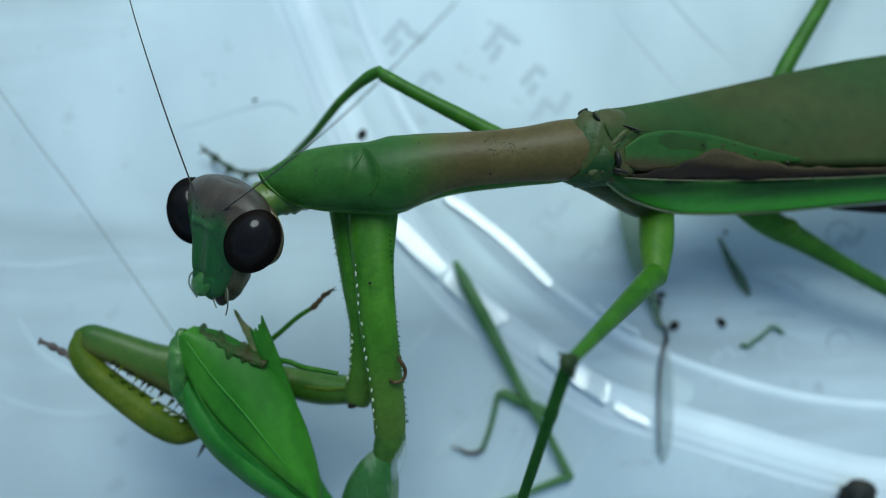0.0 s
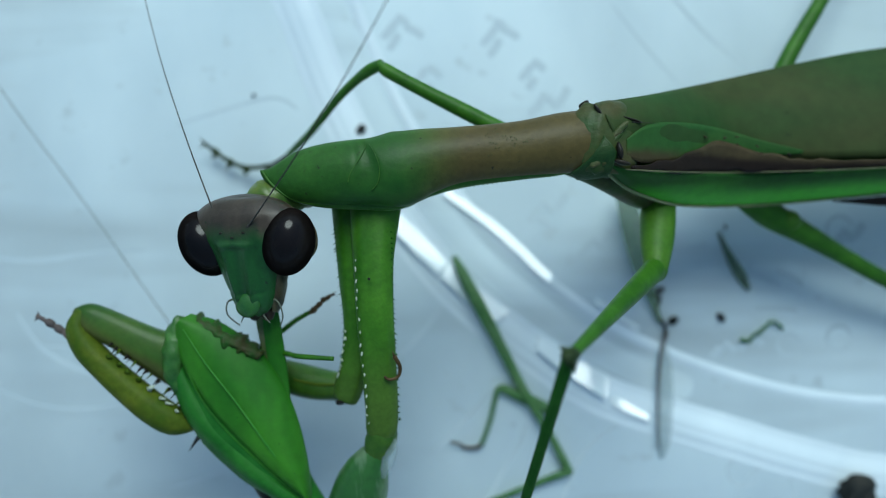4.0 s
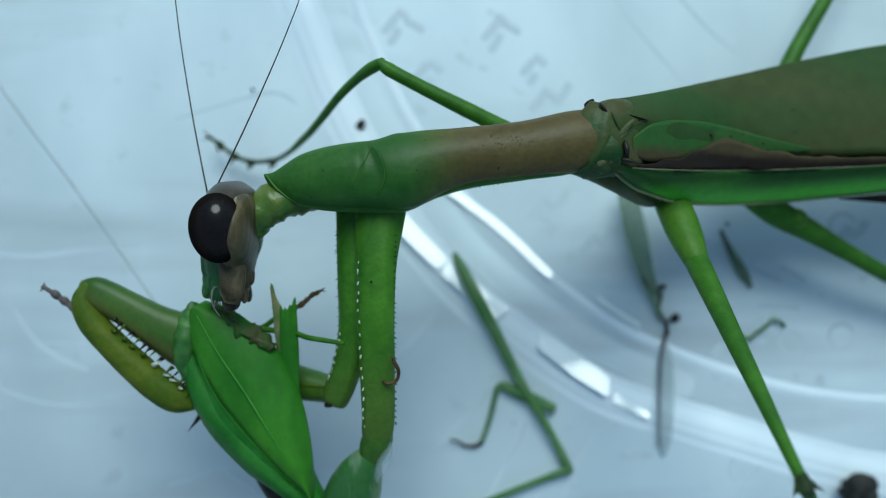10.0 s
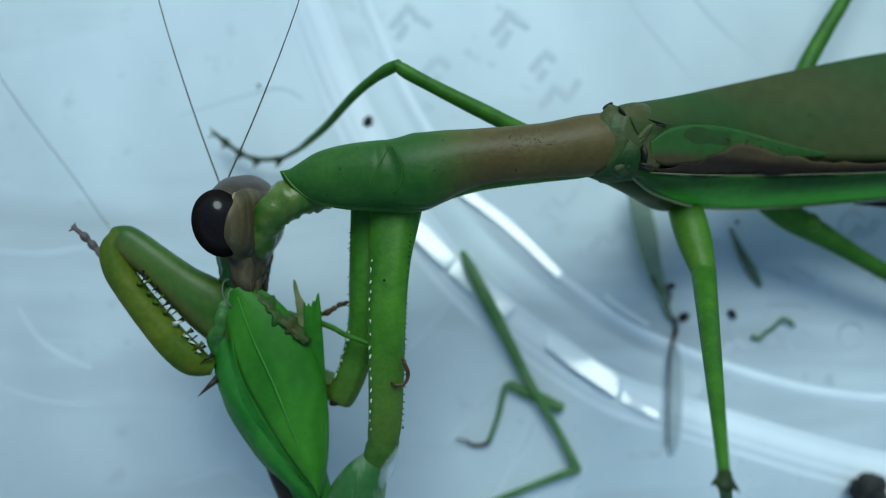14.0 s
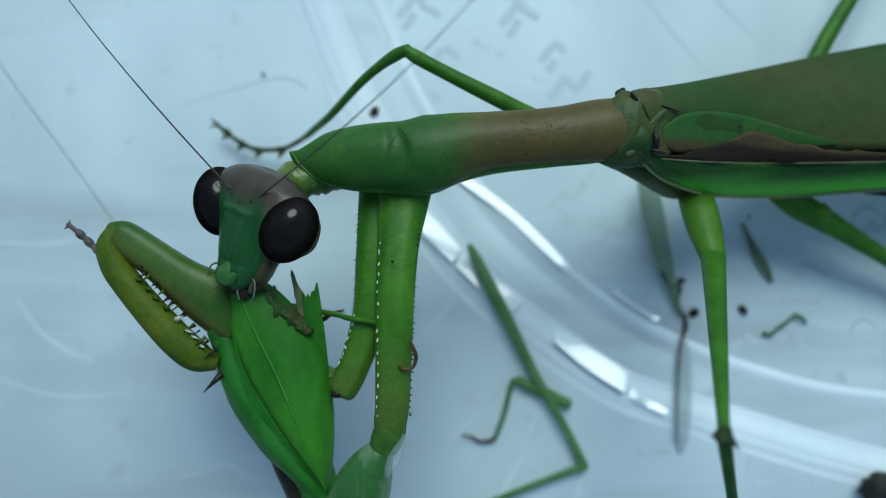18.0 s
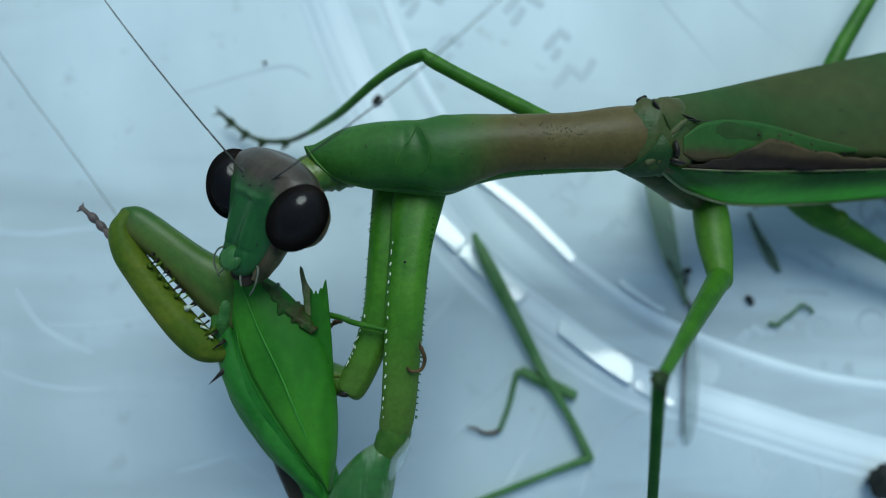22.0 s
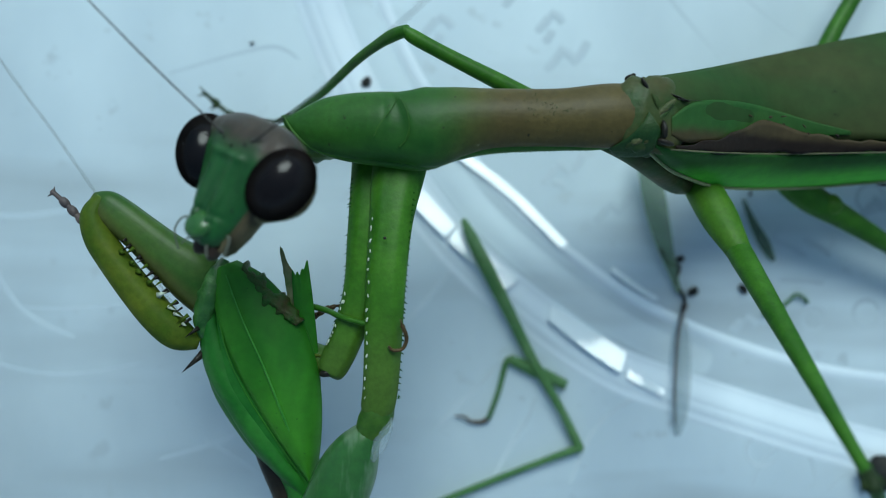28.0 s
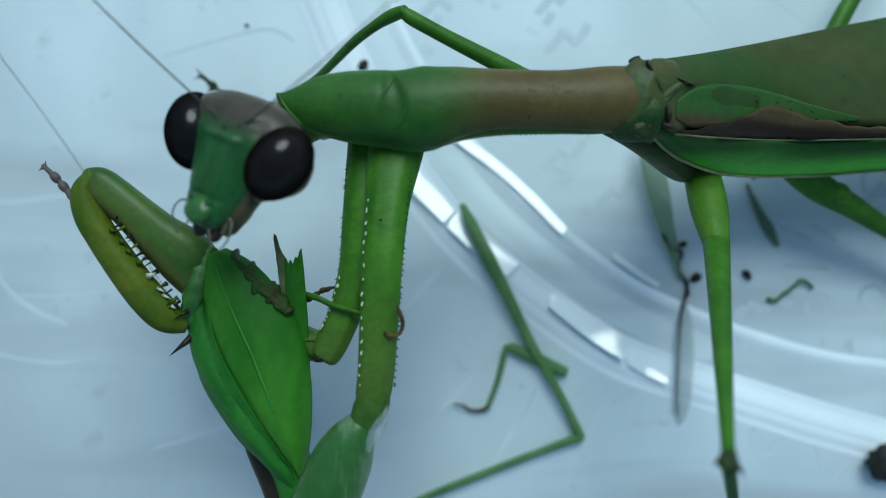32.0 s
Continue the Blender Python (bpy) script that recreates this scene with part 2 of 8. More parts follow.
def plastic(name, tint, rough, bump, see=0.0, streaks=0.0):
    """Milky moulded plastic with soft waves and fine scuffs."""
    mat, nt, bsdf = material(name)
    broad, mid, fine = noise_node(nt, 22, 3, (1, 0.5, 1)), noise_node(nt, 70, 4, (1, 0.6, 1)), noise_node(nt, 900, 3)
    r = ramp_node(nt, broad.outputs["Fac"], ((0.3, tuple(c * 0.8 for c in tint)), (0.55, tint), (0.75, tuple(min(1, c * 1.08) for c in tint))))
    cl = ramp_node(nt, mid.outputs["Fac"], ((0.3, (0.86, 0.88, 0.9)), (0.6, (1.0, 1.0, 1.0)), (0.75, (1.06, 1.05, 1.04))))
    mul = nt.nodes.new("ShaderNodeMix")
    mul.data_type, mul.blend_type = "RGBA", "MULTIPLY"
    mul.inputs[0].default_value = 1.0
    nt.links.new(r.outputs["Color"], mul.inputs[6])
    nt.links.new(cl.outputs["Color"], mul.inputs[7])
    col = mul.outputs[2]
    if streaks:
        # long soft streaks of shading put into the plastic's colour, and small cloudy spots
        sm = noise_node(nt, 120, 3, (0.16, 1, 1), 0.5)
        sm.inputs["Vector"].links[0].from_node.inputs["Rotation"].default_value = (0, 0, radians(-17))
        sr = ramp_node(nt, sm.outputs["Fac"], ((0.3, (0.0, 0.0, 0.0)), (0.46, (1, 1, 1))))
        col = mix_node(nt, sr.outputs["Color"], tuple(c * (1 - streaks) for c in tint), col)
        sp = noise_node(nt, 420, 2)
        s2 = ramp_node(nt, sp.outputs["Fac"], ((0.26, (0.0, 0.0, 0.0)), (0.34, (1, 1, 1))))
        col = mix_node(nt, s2.outputs["Color"], tuple(c * (1 - streaks * 0.7) for c in tint), col)
    nt.links.new(col, bsdf.inputs["Base Color"])
    rr = nt.nodes.new("ShaderNodeMapRange")
    nt.links.new(fine.outputs["Fac"], rr.inputs["Value"])
    rr.inputs["To Min"].default_value, rr.inputs["To Max"].default_value = rough * 0.7, rough * 1.4
    nt.links.new(rr.outputs["Result"], bsdf.inputs["Roughness"])
    bsdf.inputs["Transmission Weight"].default_value = see
    bsdf.inputs["IOR"].default_value = 1.46
    ad = nt.nodes.new("ShaderNodeMath")
    ad.operation = "MULTIPLY_ADD"
    nt.links.new(mid.outputs["Fac"], ad.inputs[0])
    ad.inputs[1].default_value = 0.25
    nt.links.new(broad.outputs["Fac"], ad.inputs[2])
    bump_node(nt, bsdf, ad.outputs[0], bump, 0.002)
    return mat


BASE = plastic("milky_plastic", (0.6, 0.7, 0.735), 0.62, 0.3, 0.0, 0.27)
BASE.node_tree.nodes["Principled BSDF"].inputs["Specular IOR Level"].default_value = 0.2
# darker than the base: shade along the raised relief is put into this tint
MARK = plastic("dark_moulding", (0.5, 0.59, 0.63), 0.5, 0.15, 0.0, 0.1)
CLEAR = plastic("clear_plastic", (0.7, 0.79, 0.83), 0.06, 0.01, 0.0)
CLEAR.node_tree.nodes["Principled BSDF"].inputs["IOR"].default_value = 1.59
WALL = plastic("clear_wall_plastic", (0.9, 0.95, 0.97), 0.12, 0.02, 0.95)
TABLE = plastic("table_laminate", (0.6, 0.62, 0.62), 0.5, 0.1)
GLASSY = cuticle("film_wing", (0.26, 0.35, 0.35), (0.38, 0.46, 0.46), rough=0.25, see=0.75)

# ---- building helpers ----
ORG = {}


def thing(name, origin, label, category, group="", kind=""):
    """An empty thing with its base at origin (mm)."""
    ob = new(name)
    ob.empty_display_size = 0.004
    ob.location = Vector(origin) * MM
    ORG[ob] = Vector(origin)
    return tagged(ob, label, category, group, kind)


def part(name, bm, mat, parent=None, label="", pivot=None, smooth=True):
    """Links a bmesh (in mm, in the rest plan) as one mesh object under parent, with its origin at pivot."""
    if pivot is None:
        pivot = sum((v.co for v in bm.verts), Vector()) / max(1, len(bm.verts))
    pivot = Vector(pivot)
    for v in bm.verts:
        v.co = (v.co - pivot) * MM
    bmesh.ops.recalc_face_normals(bm, faces=bm.faces)
    me = bpy.data.meshes.new(name)
    bm.to_mesh(me)
    bm.free()
    me.materials.append(mat)
    if smooth:
        me.polygons.foreach_set("use_smooth", [True] * len(me.polygons))
    ob = new(name, me)
    ORG[ob] = pivot
    if parent is not None:
        ob.parent = parent
        ob.location = (pivot - ORG[parent]) * MM
    else:
        ob.location = pivot * MM
    if label:
        tagged(ob, label)
    return ob


def smooth_line(rows, k):
    """Catmull-Rom through rows of numbers, k steps a span."""
    rows = [np.array(r, float) for r in rows]
    if len(rows) < 3 or k < 2:
        return rows
    out = []
    for i in range(len(rows) - 1):
        p0, p1, p2, p3 = rows[max(i - 1, 0)], rows[i], rows[i + 1], rows[min(i + 2, len(rows) - 1)]
        for j in range(k):
            t = j / k
            out.append(0.5 * (2 * p1 + (p2 - p0) * t + (2 * p0 - 5 * p1 + 4 * p2 - p3) * t * t + (3 * p1 - p0 - 3 * p2 + p3) * t ** 3))
    return out + [rows[-1]]


def sweep(bm, rows, n=12, k=5, up=(0, 0, 1), wobble=0.0, keel=0.0, closed=True, square=1.0, ridges=()):
    """A rounded body along rows of (x, y, z, half width, half height), in mm. keel: how far the upper side rises to a ridge.
    square: below 1 for a boxier section. ridges: (degrees round the section, share of the radius) of keels that run along it."""
    rows = smooth_line(rows, k)
    rings = []
    for i, r in enumerate(rows):
        a, b = rows[max(i - 1, 0)][:3], rows[min(i + 1, len(rows) - 1)][:3]
        t = Vector(b - a).normalized()
        side = t.cross(Vector(up)).normalized()
        top = side.cross(t)
        c = Vector(r[:3])
        ring = []
        for j in range(n):
            q = 2 * math.pi * j / n
            w, h = max(r[3], 0.004), max(r[4], 0.004)
            f = 1 + wobble * noise.noise(c * 1.7 + Vector((math.cos(q), math.sin(q), i * 0.3)))
            for at, high in ridges:
                f += high * math.exp(-(((q - radians(at) + math.pi) % (2 * math.pi) - math.pi) / 0.24) ** 2)
            e, s = math.cos(q), math.sin(q)
            e, s = math.copysign(abs(e) ** square, e), math.copysign(abs(s) ** square, s)
            rise = keel * max(0, s) ** 6
            ring.append(bm.verts.new(c + side * (e * w * f) + top * (s * h * f + rise * h)))
        rings.append(ring)
    for a, b in zip(rings, rings[1:]):
        for j in range(n):
            bm.faces.new((a[j], a[(j + 1) % n], b[(j + 1) % n], b[j]))
    if closed:
        bm.faces.new(rings[0][::-1])
        bm.faces.new(rings[-1])
    return bm


def tube(rows, **kw):
    return sweep(bmesh.new(), rows, **kw)


def line(points, r0, r1=None, **kw):
    """A round strand along points, from radius r0 to r1."""
    r1 = r0 if r1 is None else r1
    m = max(1, len(points) - 1)
    return tube([(*p, r0 + (r1 - r0) * i / m, r0 + (r1 - r0) * i / m) for i, p in enumerate(points)], **kw)


def ball(bm, c, r, turn=(0, 0, 0), seg=20, rough=0.0):
    m = Matrix.Translation(c) @ Euler([radians(a) for a in turn]).to_matrix().to_4x4() @ Matrix.Diagonal((*r, 1))
    made = bmesh.ops.create_uvsphere(bm, u_segments=seg, v_segments=seg * 2 // 3, radius=1, matrix=m)
    if rough:
        for v in made["verts"]:
            d = v.co - Vector(c)
            v.co = Vector(c) + d * (1 + rough * noise.noise(v.co * 1.3))
    return bm


def spike(bm, a, b, r, n=6):
    a, b = Vector(a), Vector(b)
    t = (b - a).normalized()
    s = t.cross(Vector((0.3, 0.2, 1))).normalized()
    u = s.cross(t)
    ring = [bm.verts.new(a + (s * math.cos(2 * math.pi * j / n) + u * math.sin(2 * math.pi * j / n)) * r) for j in range(n)]
    tip = bm.verts.new(b)
    for j in range(n):
        bm.faces.new((ring[j], ring[(j + 1) % n], tip))
    bm.faces.new(ring[::-1])


def lamina(outline_a, outline_b, thick, camber=0.0, k=6, m=8, veins=0.0):
    """A thin curved blade between two edges, each a row of (x, y, z) in mm, with two faces and a closed rim."""
    bm = bmesh.new()
    ea, eb = smooth_line(outline_a, k), smooth_line(outline_b, k)
    count = min(len(ea), len(eb))
    layers = []
    for s in (1, -1):
        grid = []
        for i in range(count):
            a, b = Vector(ea[i]), Vector(eb[i])
            row = []
            for j in range(m + 1):
                f = j / m
                p = a.lerp(b, f)
                p.z += camber * 4 * f * (1 - f) + s * thick / 2 + veins * (0.5 if j % 2 else -0.5)
                row.append(bm.verts.new(p))
            grid.append(row)
        layers.append(grid)
        for i in range(count - 1):
            for j in range(m):
                q = (grid[i][j], grid[i + 1][j], grid[i + 1][j + 1], grid[i][j + 1])
                bm.faces.new(q if s > 0 else q[::-1])
    up, lo = layers
    for j in (0, m):
        for i in range(count - 1):
            bm.faces.new((up[i][j], up[i + 1][j], lo[i + 1][j], lo[i][j]))
    for i in (0, count - 1):
        for j in range(m):
            bm.faces.new((up[i][j], up[i][j + 1], lo[i][j + 1], lo[i][j]))
    return bm


def box(bm, c, size, turn=0.0, bevel=0.0):
    made = bmesh.ops.create_cube(bm, size=1, matrix=Matrix.Translation(c) @ Matrix.Rotation(radians(turn), 4, "Z") @ Matrix.Diagonal((*size, 1)))
    if bevel:
        es = {e for v in made["verts"] for e in v.link_edges}
        bmesh.ops.bevel(bm, geom=list(es), offset=bevel, segments=2, affect="EDGES")
    return bm


# ---- table and container ----
bm = bmesh.new()
box(bm, (20, 10, -16), (1400, 900, 24), 0, 3)
tagged(part("tabletop", bm, TABLE), "pale grey laminate tabletop under the clear container", "table", kind="structure")

tub = thing("plastic_container", (20, 10, -1.2), "milky translucent plastic container with a raised ring in its base", "container")
bm = bmesh.new()
box(bm, (20, 10, -0.8), (250, 210, 1.6), 0, 0.5)
part("base", bm, BASE, tub)
for name, pts in (("side_wall", [(-104, -94), (144, -94)]), ("side_wall", [(-104, 114), (144, 114)]), ("side_wall", [(-104, -94), (-104, 114)]), ("side_wall", [(144, -94), (144, 114)])):
    (x0, y0), (x1, y1) = pts
    bm = bmesh.new()
    box(bm, ((x0 + x1) / 2, (y0 + y1) / 2, 22), (abs(x1 - x0) + 1.6, abs(y1 - y0) + 1.6, 44), 0, 0.6)
    part(name, bm, WALL, tub).visible_shadow = False

RIM = [(-15.55, 30.71, 0), (-12.54, 23.05, 0), (-8.98, 14.29, 0), (-4.6, 6.08, 0), (-0.77, 0.49, 0), (3.61, -4.22, 0), (9.64, -9.03, 0), (15.93, -13.08, 0), (22.23, -15.38, 0), (29.34, -17.57, 0), (36.46, -19.65, 0), (43.58, -21.08, 0), (54.53, -20.75, 0), (66.57, -15.27, 0), (73.14, -4.32, 0), (73.14, 13.19, 0), (66.57, 29.62, 0), (52.88, 40.57, 0), (33.72, 47.14, 0), (11.83, 47.68, 0), (-5.69, 42.76, 0), (-15.55, 30.71, 0)]
INNER = [(-10.07, 30.71, 0), (-6.79, 21.95, 0), (-2.68, 13.19, 0), (2.79, 5.26, 0), (6.62, 0.88, 0), (11.28, -2.79, 0), (16.2, -6.3, 0), (21.41, -9.03, 0), (27.7, -11.44, 0), (35.91, -13.63, 0), (44.67, -14.45, 0), (54.53, -13.63, 0), (62.74, -9.25, 0), (67.67, -1.04, 0), (67.67, 13.19, 0), (62.19, 27.43, 0), (50.15, 36.73, 0), (33.72, 42.21, 0), (13.47, 42.76, 0), (-2.41, 38.92, 0), (-10.07, 30.71, 0)]


def ridge(name, pts, w, h, mat, label, k=6, z=0.0):
    """A low swelling in the plastic along pts, fading out at its ends."""
    bm = bmesh.new()
    row = smooth_line(pts, k)
    count, rows = len(row), []
    for i, p in enumerate(row):
        t = Vector(row[min(i + 1, count - 1)] - row[max(i - 1, 0)])
        side = Vector((t.y, -t.x, 0)).normalized()
        fade = math.sin(math.pi * (i + 0.02) / (count - 0.96)) ** 0.5
        rows.append([bm.verts.new(Vector((p[0], p[1], z - 0.006)) + side * (w * q / 6) + Vector((0, 0, h * fade * 0.5 * (1 + math.cos(math.pi * q / 6))))) for q in range(-6, 7)])
    for a, b in zip(rows, rows[1:]):
        for j in range(12):
            bm.faces.new((a[j], a[j + 1], b[j + 1], b[j]))
    return part(name, bm, mat, tub, label)


def step_ring(name, pts, profile, mat, label):
    """A ring pressed into the base: profile rows are (mm outwards, mm up), swept round the closed line pts."""
    bm = bmesh.new()
    ring = smooth_line(pts, 10)[:-1]
    count = len(ring)
    rows = []
    for i, p in enumerate(ring):
        t = Vector(ring[(i + 1) % count] - ring[i - 1])
        out = Vector((t.y, -t.x, 0)).normalized()
        if out.dot(Vector(p) - Vector((28, 12, 0))) < 0:
            out = -out
        rows.append([bm.verts.new(Vector(p) + out * a + Vector((0, 0, b))) for a, b in profile])
    for i in range(count):
        a, b = rows[i], rows[(i + 1) % count]
        for j in range(len(profile) - 1):
            bm.faces.new((a[j], a[j + 1], b[j + 1], b[j]))
    return part(name, bm, mat, tub, label)


step_ring("base_ring", RIM, ((-1.6, -0.05), (-1.4, -0.005), (-1.2, 0.07), (-1.0, 0.03), (-0.6, 0.1), (0.0, 0.24), (0.5, 0.33), (0.8, 0.33), (1.0, 0.26), (1.2, 0.3), (1.5, 0.29), (2.0, 0.14), (2.2, 0.06), (2.4, 0.1), (2.65, 0.05), (2.9, -0.05)), CLEAR, "broad glossy moulded ring")
step_ring("inner_ring", INNER, ((-0.5, -0.03), (-0.35, 0.0), (-0.2, 0.05), (0.1, 0.12), (0.3, 0.12), (0.5, 0.07), (0.75, -0.02)), CLEAR, "fine glossy moulded ring")
ridge("mould_line", [((a[0] + b[0]) / 2, (a[1] + b[1]) / 2, 0) for a, b in zip(RIM[:9], INNER[:9])], 1.6, 0.12, BASE, "low moulded step")


def glint_pads(line_a, line_b, count, deep, lean):
    """Slanted flat pads added on the ring between two lines, like the teeth of a shallow file, leaned to glint."""
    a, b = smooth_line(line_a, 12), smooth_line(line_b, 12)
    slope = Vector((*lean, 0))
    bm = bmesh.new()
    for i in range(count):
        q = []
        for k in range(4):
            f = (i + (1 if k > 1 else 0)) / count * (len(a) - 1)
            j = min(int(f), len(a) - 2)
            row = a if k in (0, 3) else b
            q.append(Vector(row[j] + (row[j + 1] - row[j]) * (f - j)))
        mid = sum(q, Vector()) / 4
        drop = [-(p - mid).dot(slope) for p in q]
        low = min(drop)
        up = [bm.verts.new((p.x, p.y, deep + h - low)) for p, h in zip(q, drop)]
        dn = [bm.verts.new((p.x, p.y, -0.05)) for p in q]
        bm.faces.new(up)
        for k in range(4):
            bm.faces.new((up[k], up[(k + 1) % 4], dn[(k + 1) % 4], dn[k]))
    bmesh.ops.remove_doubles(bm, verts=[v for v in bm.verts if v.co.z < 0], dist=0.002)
    part("glint_strip", bm, CLEAR, tub, "added ribbed pads on the ring, slanted to throw a sun glint", smooth=False)


# added pads: each lean lies halfway between sun and camera to shape a highlight
glint_pads([(-4.9, 3.0, 0), (-2.3, 0.3, 0), (0.04, -1.97, 0)], [(-3.7, 4.0, 0), (-1.2, 1.5, 0), (0.95, -0.8, 0)], 14, 0.36, (0.049, 0.356))
glint_pads([(0.4, -2.3, 0), (2.9, -4.6, 0), (5.81, -6.66, 0)], [(1.2, -1.1, 0), (4.0, -3.45, 0), (6.9, -5.6, 0)], 14, 0.36, (0.021, 0.387))
glint_pads([(9.65, -9.4, 0), (12.9, -11.9, 0), (16.3, -14.1, 0)], [(9.9, -8.15, 0), (13.4, -10.2, 0), (16.9, -12.35, 0)], 16, 0.36, (-0.038, 0.429))
glint_pads([(16.95, -14.6, 0), (18.6, -15.5, 0), (20.33, -16.3, 0)], [(17.2, -13.85, 0), (18.9, -14.85, 0), (20.6, -15.75, 0)], 14, 0.36, (-0.074, 0.463))
glint_pads([(15.33, -4.87, 0), (17.3, -6.3, 0), (19.49, -7.61, 0)], [(15.66, -4.43, 0), (17.63, -5.86, 0), (19.82, -7.17, 0)], 10, 0.14, (-0.073, 0.405))
glint_pads([(0.6, 5.7, 0), (5.5, 2.1, 0), (10.8, -2.85, 0)], [(1.1, 6.35, 0), (6.1, 2.75, 0), (11.3, -2.25, 0)], 36, 0.14, (-0.001, 0.351))
for pts, w, h in (
        ([(-26.5, 12.37, 0), (-18.83, 14.73, 0), (-15.55, 15.27, 0), (-13.36, 14.01, 0)], 0.4, 0.1),
        ([(-41.28, -5.42, 0), (-39.09, -8.7, 0), (-36.35, -10.62, 0), (-33.61, -11.72, 0)], 0.45, 0.12),
        ([(-39.09, -8.92, 0), (-34.71, -9.03, 0), (-30.33, -8.6, 0), (-24.85, -7.61, 0)], 0.3, 0.09),
        ([(-44.02, -12.54, 0), (-39.64, -14.45, 0), (-34.16, -15.06, 0), (-26.5, -13.63, 0)], 0.3, 0.08),
        ([(-46.21, 0.05, 0), (-39.64, -0.6, 0), (-34.16, 0.05, 0), (-26.5, 0.6, 0)], 0.7, 0.07),
        ([(11.83, -25.13, 0), (13.47, -20.75, 0), (15.66, -18.01, 0), (17.85, -16.81, 0), (21.13, -16.59, 0)], 0.4, 0.12),
        ([(-2.41, -21.84, 0), (0.88, -18.01, 0), (4.16, -14.73, 0), (6.9, -11.44, 0)], 0.8, 0.05),
        ([(4.16, -25.4, 0), (6.35, -21.3, 0), (7.99, -18.56, 0), (8.81, -16.37, 0)], 0.5, 0.1),
        ([(-7.88, -13.63, 0), (-2.41, -8.7, 0), (0.88, -4.32, 0), (1.7, -1.04, 0)], 0.45, 0.1),
        ([(-26.5, -22.94, 0), (-21.02, -21.3, 0), (-17.19, -19.65, 0), (-13.36, -19.11, 0)], 0.35, 0.12),
        ([(-22.12, -20.75, 0), (-19.38, -22.39, 0), (-16.1, -24.58, 0)], 0.22, 0.16),
        ([(-19.93, -19.65, 0), (-17.19, -22.12, 0), (-13.36, -25.13, 0)], 0.2, 0.14),
        ([(16.75, 25.24, 0), (20.04, 20.86, 0), (24.42, 15.93, 0), (28.25, 12.1, 0)], 0.4, 0.1),
        ([(22.23, 26.33, 0), (27.15, 20.86, 0), (33.72, 15.93, 0)], 0.5, 0.1),
        ([(28.8, -25.13, 0), (29.89, -22.39, 0), (32.08, -20.86, 0), (34.27, -21.84, 0), (35.09, -25.13, 0)], 0.3, 0.1),
        ([(35.91, -25.13, 0), (38.1, -23.49, 0), (41.39, -25.13, 0)], 0.3, 0.1)):
    ridge("mould_line", pts, w * 0.8, h * 0.16, MARK, "", 5)

# raised marks moulded into the base, too indistinct to read
for (x, y), rows in (((-4.6, 22.0), ((0, 0, 2.6), (1.2, 0.9, 1.6), (0.4, -1.2, 2.2), (2.4, -0.2, 2.4))), ((-1.6, 17.4), ((0, 0, 2.4), (1.4, 0.4, 2.0), (0.6, -1.3, 1.8))),
                     ((5.2, 21.4), ((0, 0, 2.8), (1.1, 1.0, 1.8), (0.5, -1.2, 2.4), (2.0, 0.2, 2.4))), ((8.8, 17.8), ((0, 0, 2.2), (1.2, 0.6, 1.8), (0.5, -1.1, 1.6))),
                     ((9.8, 14.4), ((0, 0, 2.6), (1.3, 0.5, 2.6), (2.6, 1.0, 2.4))), ((9.6, 3.9), ((0, 0, 2.4), (1.3, 0.6, 2.0), (2.6, 1.2, 2.2), (0.9, -0.9, 1.8))),
                     ((27.2, -9.8), ((0, 0, 1.8), (1.3, 0.4, 1.6), (2.6, 0.8, 1.7), (4.0, 1.0, 1.6))), ((39.0, 1.0), ((0, 0, 2.2), (1.2, 0.6, 1.9), (2.3, 1.1, 2.0))),
                     ((14.5, 0.4), ((0, 0, 2.2), (1.2, 0.5, 1.8), (2.2, 1.2, 2.0)))):
    for i, (dx, dy, size) in enumerate(rows):
        q = radians((52, -38, 60, -30)[i % 4])
        dx2, dy2 = math.cos(q) * size * 0.45, math.sin(q) * size * 0.45
        ridge("raised_mark", [(x + dx - dx2, y + dy - dy2, 0), (x + dx + 0.15, y + dy + 0.1, 0), (x + dx + dx2, y + dy + dy2, 0)], 0.55, 0.05, MARK, "", 5)

for (x, y), r in (((39.47, 2.24), 1.3), ((34.38, -9.03), 1.1), ((39.31, -8.38), 1.2), ((29.89, -21.3), 1.5)):
    ridge("raised_mark", [(x + r * math.cos(q * 0.55), y + r * math.sin(q * 0.55), 0) for q in range(12)], 0.34, 0.018, MARK, "", 3)

for x0, y0, x1, y1 in ((27.7, -0.77, 33.72, -3.23), (28.25, -4.32, 31.1, -0.49), (33.18, -1.59, 35.91, -3.23), (30.99, -5.42, 35.37, -5.69), (23.32, 0.05, 26.61, 0.88)):
    ridge("raised_mark", [(x0, y0, 0), ((x0 + x1) / 2 + 0.2, (y0 + y1) / 2 + 0.1, 0), (x1, y1, 0)], 0.34, 0.03, MARK, "", 4)


# ---- the large mantis ----
mantis = thing("praying_mantis", ((-0.17, 5.96, 20)), "large green praying mantis with a brown-backed pronotum, eating its prey", "praying mantis")

